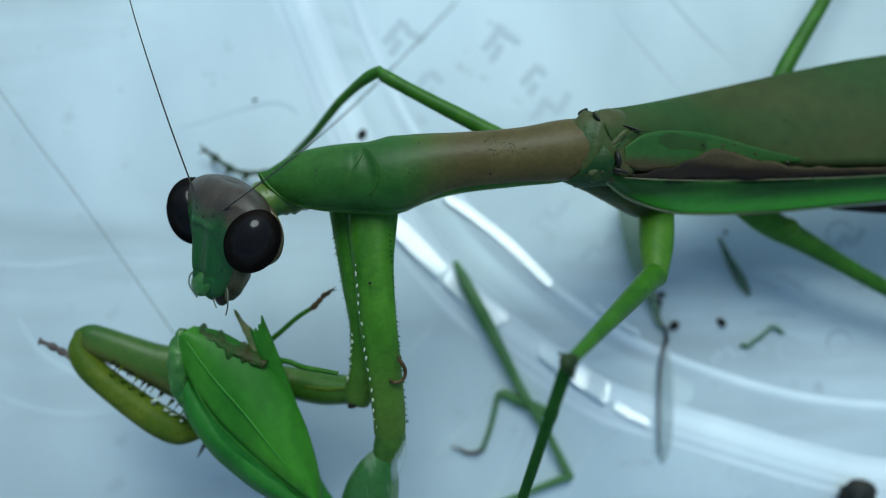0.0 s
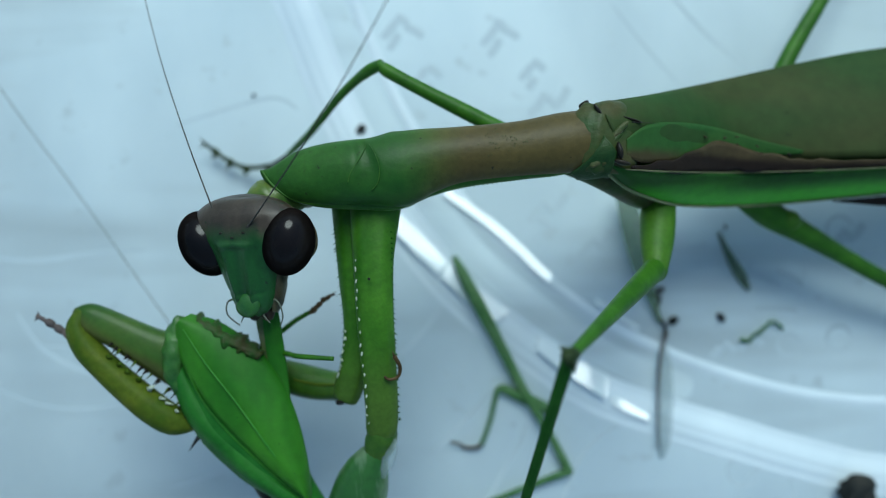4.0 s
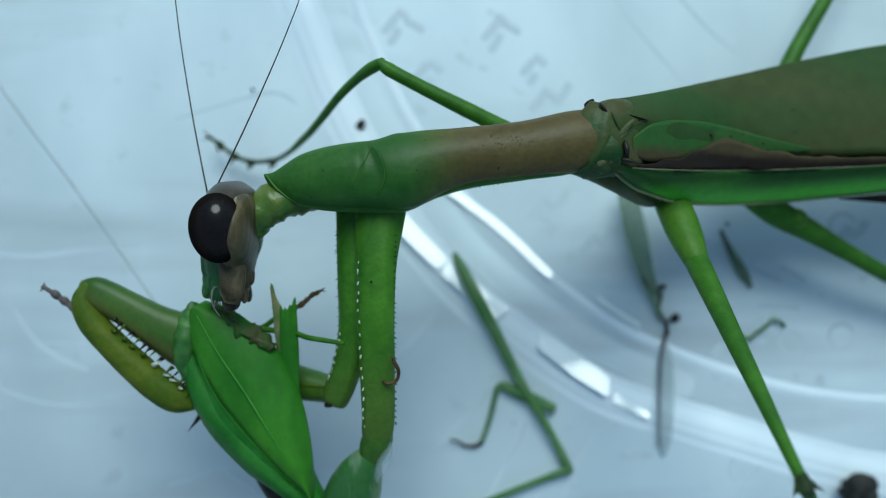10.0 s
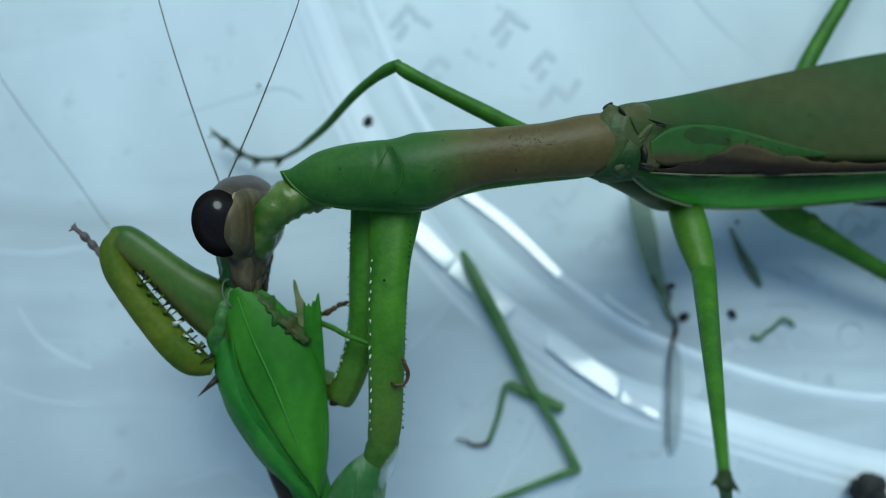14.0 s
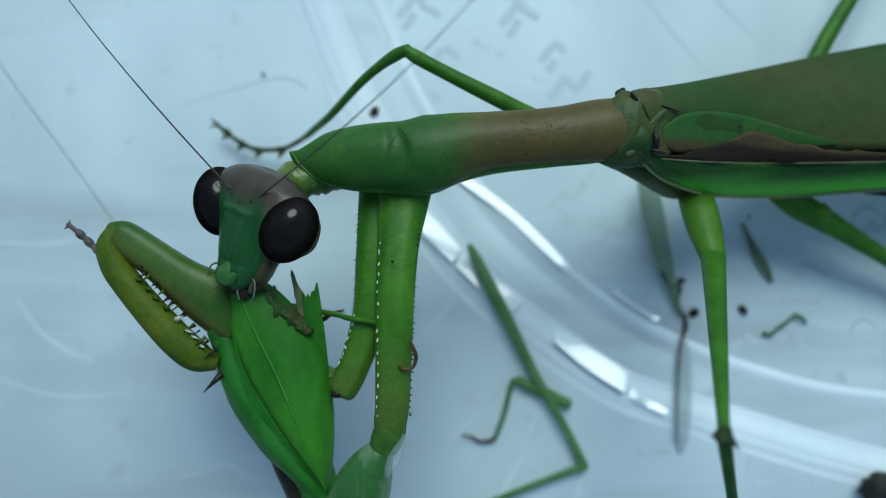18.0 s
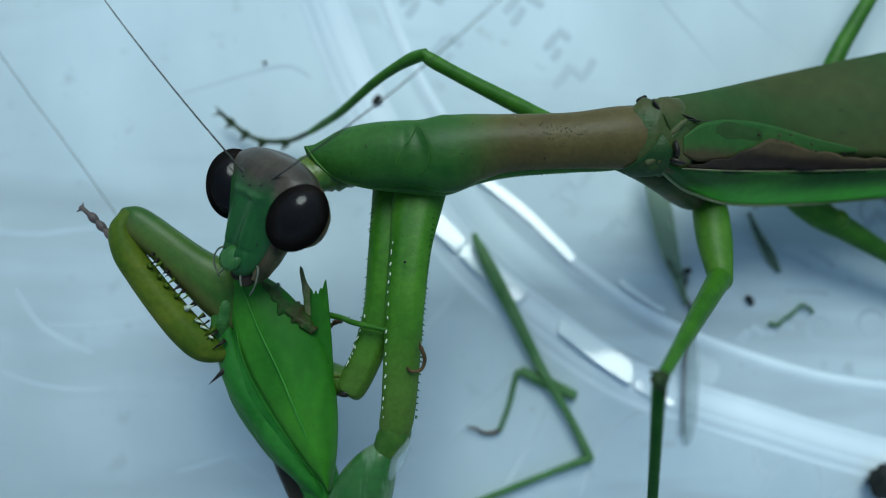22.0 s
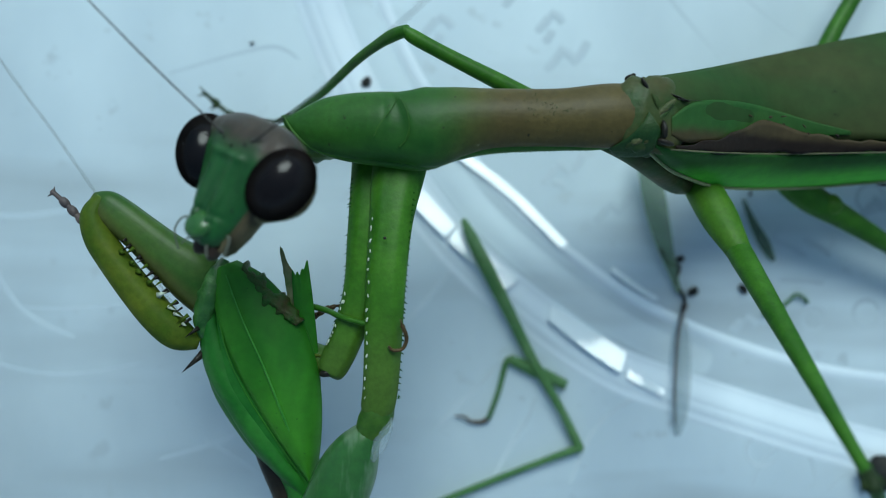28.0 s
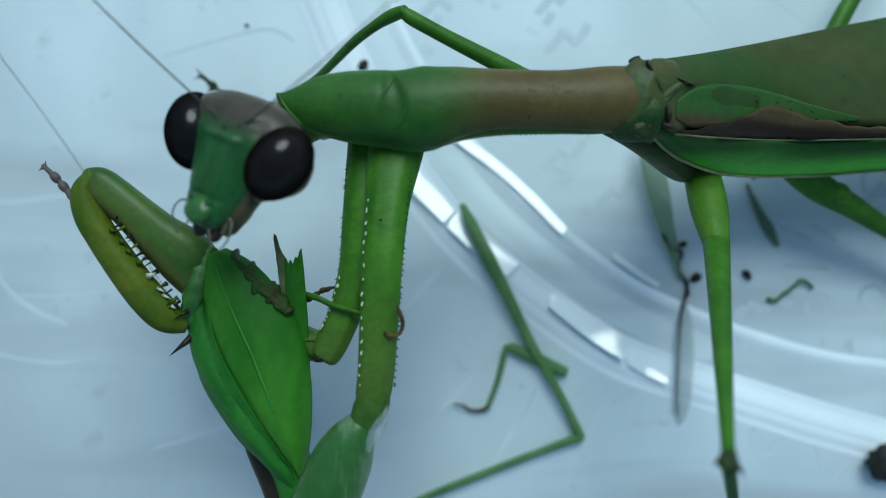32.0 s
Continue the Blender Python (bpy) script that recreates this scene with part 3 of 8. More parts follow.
bm = tube([(-12.4, 5.5, 20.1, 0.04, 0.04), (-11.6, 5.15, 20, 0.72, 0.4), (-9.98, 5.03, 20, 1.78, 0.99), (-7.75, 5.22, 20.3, 2.27, 1.31), (-5.41, 5.41, 20.6, 2.43, 1.51), (-3.94, 5.49, 20.6, 2.52, 1.57), (-1.93, 5.74, 20.6, 2.81, 1.64), (0.04, 6.34, 20.5, 2.44, 1.58), (2.57, 6.85, 20.4, 2.1, 1.44), (7, 7.38, 20.2, 2.07, 1.38), (10.41, 7.91, 20, 2.28, 1.45), (12.64, 8.27, 19.8, 2.12, 1.33), (13.32, 8.36, 19.8, 1.53, 0.99)], n=56, k=12, keel=0.16, square=0.9)
for v in bm.verts:
    # two bowed grooves meet over the base of the forelegs and frame a darker saddle
    if v.co.z > 20.6:
        d = v.co.y - (5.88)
        g1 = v.co.x - (-3.33) + 0.16 * d * d
        g2 = v.co.x - (-4.84) - 0.42 * d + 0.1 * d * d
        f = min(1, (v.co.z - 20.6) / 0.8) * math.exp(-(d / 1.9) ** 4)
        v.co.z -= f * 0.24 * math.exp(-((g1 + 0.85 + 0.2 * d) / (0.75 - 0.2 * d)) ** 4)
shell = [v.co.copy() for v in bm.verts]
pronotum = part("pronotum", bm, PRONOTUM, mantis, "green shield fading to brown, finely toothed along its edge", pivot=((-0.17, 5.96, 20)))
for bend in ([(-4.1, 7.35, 22), (-3.6, 6.53, 22), (-3.3, 5.54, 22), (-3.4, 4.56, 22), (-3.86, 3.98, 22)], [(-4.35, 7.35, 22), (-4.7, 6.4, 22), (-5.35, 5.3, 22), (-5.6, 4.5, 22)]):
    rows = smooth_line(bend, 5)
    rows = [(p[0], p[1], -0.02 + max(v.z for v in shell if abs(v.x - p[0]) < 0.3 and abs(v.y - p[1]) < 0.3)) for p in rows]
    part("seam", line(rows, 0.025, 0.035, n=8, k=1), MARGIN, pronotum, "pale bowed seam")
random.seed(17)
bm = bmesh.new()
for i in range(70):
    x, y = random.gauss(6.0, 1.2), random.gauss(7.6, 0.6)
    if 2 < x < 12:
        z = max(v.z for v in shell if abs(v.x - x) < 0.35 and abs(v.y - y) < 0.35)
        r = random.uniform(0.018, 0.045)
        ball(bm, (x, y, z - 0.01), (r * 1.3, r, 0.03), (0, 0, random.uniform(0, 180)), 8, 0.3)
tagged(part("dark_fleck", bm, MESO, pronotum), "small dark flecks", kind="stuff")
part("margin", tube([(-12.2, 5.43, 20.3, 0.06, 0.06), (-11.3, 4.33, 20.45, 0.1, 0.1), (-9.92, 3.45, 20.35, 0.15, 0.15), ((-7.75, 3.16, 20.3, 0.38, 0.34)), ((-4.39, 3.16, 20.2, 0.51, 0.42)), ((-2.07, 3.25, 20.2, 0.55, 0.46)), ((0.25, 4.34, 20.2, 0.63, 0.51)), ((2.78, 5.1, 20.2, 0.67, 0.51)), ((7.01, 5.7, 20.1, 0.63, 0.51)), ((10.42, 6.06, 19.9, 0.51, 0.42)), ((12.12, 6.57, 19.9, 0.17, 0.21))], n=12, k=7), MARGIN, pronotum, "green outer edge")
bm = bmesh.new()
edge = smooth_line([(-9.48, 3.17, 20), (-5.7, 2.85, 19.6), (-2.09, 2.77, 19.6), (0.26, 3.74, 19.6), (2.81, 4.47, 19.6), (7.06, 5.15, 19.6), (10.04, 5.53, 19.6)], 13)
for i, p in enumerate(edge[:-1]):
    spike(bm, (p[0], p[1] + 0.1, p[2]), (p[0] - 0.06, p[1] - 0.1 - 0.06 * random.random(), p[2]), 0.12, 5)
part("tooth_row", bm, GREEN, pronotum, "row of tiny green teeth")
bm = bmesh.new()
edge = smooth_line([(-11.35, 5.59, 20.4), (-9.42, 6.6, 20.4), (-6.89, 7.6, 20.5), (-4.37, 7.81, 20.5)], 9)
for p in edge[:-1]:
    spike(bm, (p[0], p[1] - 0.1, p[2]), (p[0] - 0.03, p[1] + 0.12 + 0.08 * random.random(), p[2]), 0.07, 5)
part("tooth_row", bm, GREEN, pronotum)
neck = part("neck", tube([((-8.39, 4.58, 18.5, 1.47, 1.73)), ((-10.29, 4.13, 18.8, 1.55, 1.55)), ((-11.94, 3.38, 19.2, 1.54, 1.46)), (-13.02, 2.38, 19.4, 1.34, 1.2), (-13.75, 1.2, 18.9, 1.2, 1.1), (-14.1, 0.0, 18.3, 1.0, 0.95), (-14.2, -0.8, 17.9, 0.55, 0.55)], n=22, k=6, wobble=0.2), NECK, mantis, "wet lime membrane")

bm = tube([((11.81, 8.17, 19.2, 2.05, 1.28)), ((12.8, 8.24, 19.4, 2.48, 1.79)), ((14.1, 8.34, 18.5, 2.77, 1.99)), ((15.72, 8.35, 17, 2.56, 2.03)), ((17.93, 8.29, 15.2, 2.26, 1.9))], n=26, k=7, wobble=0.16)
part("thorax", bm, MESO, mantis, "ridged brown-green thorax between pronotum and wings")
bm = tube([((11.05, 8.22, 20.2, 1.77, 0.76)), ((11.84, 8.27, 20.5, 2.44, 0.92)), ((13.08, 8.26, 20.6, 2.73, 0.92)), ((14.7, 8.49, 20.1, 2.62, 0.76)), ((16.38, 8.81, 18.9, 1.89, 0.6))], n=24, k=6, wobble=0.12)
part("mesonotum", bm, MESO, mantis, "olive brown plate at the root of the wings")
bm = bmesh.new()
ball(bm, ((11.79, 10.82, 20.3)), (0.46, 0.26, 0.3), (0, 0, 35), 14, 0.5)
part("wing_hinge", bm, DARK, mantis, "dark shiny wing hinge")
bm = bmesh.new()
ball(bm, ((12.72, 10.18, 21.2)), (0.55, 0.14, 0.22), (0, 0, -55), 12, 0.3)
ball(bm, ((15.37, 9.66, 20.5)), (0.9, 0.1, 0.2), (0, 12, -14), 12, 0.2)
part("wing_hinge", bm, DARK, mantis)
bm = bmesh.new()
ball(bm, ((14.27, 7.24, 21.5)), (0.22, 0.6, 0.3), (0, 0, 12), 12, 0.4)
ball(bm, ((14.52, 6.35, 21.3)), (0.6, 0.2, 0.3), (0, 0, -12), 12, 0.4)
part("wing_hinge", bm, DARK, mantis)
random.seed(21)
for i in range(7):
    u, v = random.uniform(12.51, 14.26), random.uniform(6.46, 9.55)
    bm = bmesh.new()
    ball(bm, (u, v, 21.1 + random.uniform(-0.15, 0.12)), (random.uniform(0.7, 1.2), random.uniform(0.25, 0.4), 0.22), (0, 0, random.uniform(30, 75)), 18, 0.25)
    part("fold", bm, (JOINT, MESO, MESO)[i % 3], mantis)
part("pronotum_lobe", lamina([(13.07, 8.32, 21.5), (12.64, 7.39, 21.6), (11.89, 6.44, 21.2), (10.78, 5.6, 20.3)], [(14.07, 7.07, 21.5), (13.9, 6.12, 21.1), (13.39, 5.35, 20.3), (11.42, 5.16, 19.5)], 0.12, 0.2), LOBE, mantis, "small dark green flap")
part("pleuron", tube([((10.71, 5.97, 18, 0.26, 0.35)), ((12.74, 5.91, 17.6, 0.88, 1.05)), ((14.4, 5.43, 17, 1.06, 1.24)), ((17.22, 4.4, 14.4, 1.01, 1.1)), ((18.94, 4.15, 13, 0.56, 0.65))], n=14), MESO, mantis)
abdomen = part("abdomen", tube([((14.81, 7.54, 17.15, 2.64, 2.2)), ((24.9, 8.97, 10.44, 3.76, 3.18)), ((39.85, 10.06, 9.5, 4.49, 3.91)), ((54.5, 11.04, 9.5, 4.49, 3.81)), ((66.71, 11.53, 9.5, 2.93, 2.69)), ((73.55, 11.77, 9.5, 0.68, 0.68))], n=24, k=6), GREEN, mantis, "long green abdomen under folded wings", pivot=((14.22, 7.9, 17.88)))

bm = lamina([(12.73, 10.96, 20), (17.28, 12, 17.86), (24.13, 14.12, 12.84), (31.3, 15.94, 11.3), (37.7, 17.26, 10.7), (46.81, 18.37, 10.1), (56.65, 17.73, 9.9), (66.37, 15.6, 9.9), (73.66, 12.68, 9.9)],
            [(14.06, 7.99, 20.75), (18.02, 7.75, 18.38), (24.63, 7.77, 14.14), (30.32, 7.63, 13.7), (36.29, 7.73, 13.6), (44.89, 8.04, 13.3), (54.48, 8.55, 12.9), (64.5, 9.73, 12.1), (73.09, 11.62, 10.5)], 0.16, 0.9, 7, 14, 0.02)
part("forewing", bm, TEGMEN, abdomen, "dull green leathery wing with a brownish sheen")
bm = lamina([(14.88, 8.15, 20.83), (16.8, 9.42, 19.81), (20.01, 9.91, 17.48), (23.34, 9.82, 15.29), (27.33, 8.94, 14.3), (30.62, 8.23, 14.1)],
            [(14.92, 6.92, 20.63), (16.4, 6.5, 19.71), (19.58, 6.89, 17.44), (23.47, 7.5, 14.89), (27.44, 7.78, 14), (30.66, 7.96, 14)], 0.03, 0.03, 6, 8, 0.02)
part("wing_base", bm, WINGBASE, abdomen, "overlapping lighter green wing base")
part("wing_crease", line([(15.27, 9.39, 20.93), (16.3, 9.45, 20.25), (17.4, 9.55, 19.45)], 0.05, 0.01, n=7), DARK, abdomen, "thin dark crease")
random.seed(31)
bm = bmesh.new()
for i in range(8):
    u = random.uniform(0, 1)
    ball(bm, Vector((22.63, 9.17, 16.1)).lerp(Vector((30, 8, 14.5)), u) + Vector((random.uniform(-0.8, 0.8), random.uniform(-0.6, 0.5), 0)), (random.uniform(0.08, 0.2), random.uniform(0.05, 0.11), 0.07), (0, 0, random.uniform(-40, 20)), 8, 0.4)
tagged(part("dark_fleck", bm, WINGFOLD, abdomen), "small dark flecks", kind="stuff")
bm = lamina([(15.25, 6.24, 20.66), (18.94, 6.95, 18.16), (22.6, 8.7, 15.95), (25.2, 8.4, 15.05), (29.3, 7.6, 14.55), (32.85, 7.4, 14.3), (42.28, 8.0, 13.8), (54.19, 9.11, 13.3), (66.86, 10.44, 12.1)],
            [(15.28, 6, 20.51), (19, 6.06, 17.96), (22.87, 6.24, 15.45), (25.3, 6.35, 14.6), (29.4, 6.5, 14.15), (32.96, 6.68, 14), (42.4, 7.45, 13.6), (54.33, 8.34, 13.1), (67.04, 9.99, 11.9)], 0.08, 0.06, 6, 6, 0.02)
for v in bm.verts:
    v.co.y += 0.35 * noise.noise(Vector((v.co.x * 0.7, v.co.y * 0.3, 0)))
part("wing_fold", bm, WINGFOLD, abdomen, "dark brown fold along the wing")
part("wing_vein", line([(14.83, 5.87, 21.03), (18.93, 5.99, 18.21), (24.43, 6.29, 14.74), (30.56, 6.52, 14.25), (37.51, 6.85, 14.1), (51.72, 7.93, 13.5)], 0.07, 0.05, n=8), DULL, abdomen)
bm = lamina([(13.72, 6.32, 20.76), (15.4, 5.93, 20.36), (20.12, 6.04, 17.08), (26.53, 6.31, 13.95), (33.05, 6.6, 13.8), (42.45, 7.23, 13.5), (54.4, 8.21, 13), (67.04, 9.75, 11.9)],
            [(13.81, 5.75, 19.5), (16.02, 4.59, 17.66), (20.87, 3.79, 13.63), (28.44, 4.08, 10), (34.83, 4.67, 9.8), (44.73, 5.66, 9.5), (56.94, 6.89, 9.5), (68.97, 9.3, 9.7)], 0.14, 0.6, 7, 12, 0.015)
part("costal_field", bm, COSTAL, abdomen, "bright green outer wing edge")
part("wing_edge", line([(13.48, 5.98, 19.85), (14.67, 5.12, 18.86), (16.53, 4.35, 17.35), (20.85, 3.7, 13.68), (28.42, 3.98, 10.05), (34.81, 4.57, 9.85), (44.7, 5.56, 9.55)], 0.16, 0.09, n=8), PALE, abdomen, "cream wing margin")
part("wing_hind_tip", lamina([(35.01, 4.45, 9.4), (41.91, 5.04, 9.3), (49.74, 5.43, 9.3), (59.54, 6.41, 9.3)], [(35.14, 4.37, 9.1), (42.12, 3.89, 8.9), (50, 3.89, 8.9), (59.76, 5.46, 9)], 0.06, 0.1), WINGFOLD, abdomen)

# head: x across, y up, z the way it faces; origin between the eyes
HEAD_AT = Vector(((-15.17, 0.88, 21)))


def head_part(name, bm, mat, parent=None, label=""):
    """Builds in the head's own space (mm) and hangs it on the head."""
    for v in bm.verts:
        if name != "eye":
            v.co.y *= 1.15 if v.co.y < 0 else 0.8
        v.co = v.co * 1.04 + Vector((0, 0.65, 0)) + HEAD_AT
    return part(name, bm, mat, parent or mantis, label, pivot=HEAD_AT)


bm = tube([(0, 3.6, -0.3, 0.5, 0.25), (0, 3.45, -0.3, 1.7, 0.8), (0, 3.0, -0.25, 2.9, 1.35), (0, 2.3, -0.2, 3.75, 1.75), (0, 1.4, -0.1, 4.2, 1.95), (0, 0.4, 0, 4.1, 2.0), (0, -0.7, 0.05, 3.4, 1.95), (0, -1.8, 0.2, 2.55, 1.8), (0, -2.8, 0.4, 2.1, 1.6), (0, -3.6, 0.6, 1.78, 1.35), (0, -4.3, 0.75, 1.5, 1.05), (0, -4.8, 0.8, 1.1, 0.7), (0, -5.05, 0.8, 0.55, 0.3)], n=64, k=8, up=(0, 0, 1))
for v in bm.verts:
    x, y = v.co.x, v.co.y
    if v.co.z > 0.4 and y < 2.5:
        f = min(1, (v.co.z - 0.4) / 0.6)
        low = max(0, min(1, (0.6 - y) / 0.8))
        # two keels down the face, a groove between them, the sill above the mouth and the brow between the antennae
        v.co.z += f * low * (0.26 * math.exp(-((abs(x) - 1.0 - 0.1 * y) / 0.2) ** 2) - 0.16 * math.exp(-(x / 0.35) ** 2))
        v.co.z += f * (0.22 * math.exp(-((y + 0.1) / 0.2) ** 2 - (x / 1.2) ** 4) - 0.09 * math.exp(-((y + 3.35) / 0.16) ** 2))
        v.co.z -= f * 0.15 * math.exp(-((abs(x) - 2.2) / 0.25) ** 2) * max(0, min(1, (2.4 - y) / 1.0)) * max(0, min(1, (y - 0.2) / 0.6))
head = head_part("head", bm, FACE, None, "triangular head, brown crown over a green face")
feelers = []
for s in (-1, 1):
    bm = bmesh.new()
    ball(bm, (s * 3.38, -0.5, 0.25), (1.86, 2.5, 1.98), (0, 0, -s * 20), 40)
    head_part("eye", bm, EYE, head, "large glossy black compound eye")
    root = Vector((s * 1.0, 0.9, 1.7))
    bm = bmesh.new()
    ball(bm, root + Vector((0, -0.05, 0.02)), (0.26, 0.22, 0.2), (0, 0, 0), 14)
    head_part("antenna_socket", bm, FACE, head)
    bm = tube([(-0.2, 0, 0, 0.13, 0.13), (0.6, 0, 0, 0.15, 0.15), (1.2, 0, 0, 0.07, 0.07), (8, 0.25, 0, 0.055, 0.055), (16, 0.9, 0, 0.04, 0.04), (26, 2.4, 0, 0.03, 0.03)], n=6, k=5)
    for v in bm.verts:
        v.co.y *= s
        v.co += root + Vector((0, 0.65, 0)) + HEAD_AT
    feelers.append(part("antenna", bm, HAIR, head, "thin thread-like antenna", pivot=root + Vector((0, 0.65, 0)) + HEAD_AT))
    head_part("palp", line([(s * 0.8, -4.2, 0.3), (s * 2.0, -4.1, 0.9), (s * 2.3, -5.0, 1.0), (s * 1.7, -5.9, 0.6)], 0.075, 0.05, n=7), PALP, head, "pale bent feeler by the mouth")
    head_part("palp", line([(s * 0.5, -4.6, 0.6), (s * 0.8, -5.0, 1.1), (s * 1.2, -5.5, 1.1)], 0.07, 0.045, n=7), PALP, head)
    bm = bmesh.new()
    ball(bm, (s * 0.5, -5.0, 0.1), (0.55, 0.75, 0.6), (0, 0, s * 12), 14)
    head_part("mandible", bm, MOUTH, head, "dark brown jaw")
    bm = bmesh.new()
    ball(bm, (s * 0.9, 0.95, 1.86), (0.17, 0.13, 0.12), seg=10)
    head_part("ocellus", bm, DARK, head)
    bm = tube([(s * 2.9, -0.6, -0.35, 0.3, 0.8), (s * 2.4, -1.6, -0.35, 0.45, 1.0), (s * 1.85, -3.0, -0.3, 0.42, 1.0), (s * 1.4, -4.4, -0.2, 0.35, 0.85), (s * 1.15, -5.1, -0.1, 0.2, 0.5)], n=20, k=7, wobble=0.14)
    head_part("cheek", bm, CHEEK, head, "dark green-brown cheek plate")
bm = bmesh.new()
ball(bm, (0, 0.55, 1.95), (0.16, 0.12, 0.12), seg=10)
head_part("ocellus", bm, DARK, head)
bm = bmesh.new()
ball(bm, (0, -4.1, 1.62), (1.0, 0.85, 0.52), (-24, 0, 0), 24)
head_part("clypeus", bm, CLYPEUS, head, "paler shiny green mouth plate")
bm = tube([(0, 2.8, -0.85, 0.9, 0.4), (0, 2.35, -0.95, 2.8, 0.75), (0, 1.4, -1.2, 4.0, 0.9), (0, 0.1, -1.1, 4.9, 1.0), (0, -1.2, -0.85, 4.9, 1.2), (0, -2.1, -0.5, 3.8, 1.25), (0, -3.0, -0.35, 2.05, 1.25), (0, -4.0, -0.25, 1.4, 1.1), (0, -4.7, -0.15, 0.9, 0.8), (0, -5.0, -0.1, 0.5, 0.4)], n=40, k=6)
head_part("nape", bm, NAPE, head, "buff striped back of the head")
for s in (-1, 1):
    head_part("pale_stripe", line([(s * 3.3, 2.0, -1.0), (s * 4.3, 1.0, -1.05), (s * 4.75, -0.2, -0.9), (s * 4.4, -1.3, -0.75)], 0.13, 0.1, n=8), STRIPE, head)
    bm = bmesh.new()
    ball(bm, (s * 0.6, -4.5, -1.0), (0.28, 0.7, 0.3), (0, 0, s * 12), 12, 0.3)
    ball(bm, (s * 0.3, -3.5, -1.35), (0.25, 0.6, 0.3), (0, 0, s * 5), 12, 0.3)
    head_part("labium", bm, NAPE, head)


antenna_a, antenna_b = feelers


# forelegs: upper joint under the pronotum, grasping part folded round the prey
def foreleg(at, rows, pale_row, tooth_rows, seed):
    """A ridged upper joint with a row of pale tubercles and rows of fine dark teeth along its edges."""
    random.seed(seed)
    body = tube(rows, n=40, k=8, square=0.82, ridges=((14, 0.07), (160, 0.06), (75, -0.05), (112, 0.035)))
    skin = [v.co.copy() for v in body.verts]
    leg = part("foreleg_coxa", body, COXA, mantis, "thick green ridged foreleg with rows of white spines", pivot=at)
    for p in smooth_line(pale_row, 6)[1:]:
        bm = bmesh.new()
        f = random.uniform(0.6, 1.25)
        p[2] = max((v.z for v in skin if abs(v.x - p[0]) < 0.2 and abs(v.y - p[1]) < 0.35), default=p[2])
        ball(bm, (p[0] + random.uniform(-0.05, 0.05), p[1] + random.uniform(-0.2, 0.2), p[2]), (0.062 * f, 0.15 * f, 0.07), (0, 0, random.uniform(-25, 10)), 8)
        part("spine", bm, SPINE_W, leg)
    for line_at, side, size in tooth_rows:
        for p in smooth_line(line_at, 9)[1:]:
            f = random.uniform(0.5, 1.3)
            bm = bmesh.new()
            p = p + np.array([0, random.uniform(-0.1, 0.1), 0])
            spike(bm, p, (p[0] + side * size * f, p[1] - size * f * 0.6, p[2] + 0.05), 0.085, 5)
            part("tooth", bm, DARKLEG, leg)
    return leg


coxa = foreleg((-4, 3.23, 19.6), [(-3.6, 4.2, 18.0, 1.96, 1.6), (-3.95, 1.74, 18.4, 1.8, 1.45), (-4.2, -1.24, 18.95, 1.5, 1.35), (-4.32, -5.09, 19.3, 1.38, 1.25), (-4.31, -9.4, 19, 1.3, 1.18), (-4.34, -12.89, 18.7, 1.22, 1.12), (-4.5, -14.5, 18.5, 1.12, 1.0), (-4.59, -15.2, 18.4, 0.6, 0.6)],
               [(-5.5, -0.6, 19.4), (-5.58, -4.0, 19.6), (-5.48, -9.0, 19.4), (-5.42, -13.6, 19.0)], [([(-2.7, 1.2, 20), (-2.86, -2.5, 19.8), (-2.96, -6.0, 19.6), (-2.97, -9.5, 19.4), (-3.08, -13.6, 19.1)], 1, 0.2)], 3)
bm = bmesh.new()
ball(bm, ((-4.51, -2.38, 20.9)), (0.12, 0.12, 0.06), seg=8)
part("dark_spot", bm, DARK, coxa)
part("trochanter", tube([((-4.37, -13.79, 18.5, 1.04, 0.95)), ((-4.5, -14.94, 18.4, 1.21, 1.08)), ((-4.86, -15.85, 18.2, 1.17, 1.04)), ((-5.31, -16.77, 18, 0.87, 0.78))], n=16, wobble=0.08), LIME, coxa, "pale lime joint")
part("foreleg_femur", tube([((-4.17, -15.26, 18.1, 0.43, 0.43)), ((-5.23, -16.59, 18, 1.22, 1.05)), ((-5.94, -17.86, 17.8, 1.83, 1.31)), ((-6.68, -19.72, 17.4, 2.2, 1.49)), ((-8.17, -23.94, 16.6, 2.22, 1.6)), ((-9.64, -28.78, 15.6, 1.53, 1.17))], n=18, k=6), FILMY, coxa, "folded pale green grasping leg")
bm = line([(-3.02, -8.34, 20.6), (-2.65, -9.21, 20.4), (-2.87, -10, 20.2), (-3.54, -10.15, 20.3), (-3.87, -9.88, 20.4)], 0.17, 0.1, n=7)
spike(bm, (-3.02, -8.34, 20.6), (-3.19, -7.84, 20.6), 0.1)
part("hooked_foot", bm, TARSUS, coxa, "brown hooked foot gripping the arm")
bm = tube([(-3.5, -15.0, 18.9, 0.15, 0.1), (-3.75, -15.9, 19.1, 0.4, 0.12), (-4.25, -17.1, 19.0, 0.45, 0.12), (-4.7, -18.2, 18.7, 0.2, 0.08)], n=10, wobble=0.3)
part("membrane", bm, GLASSY, coxa, "clear bluish membrane at the joint")

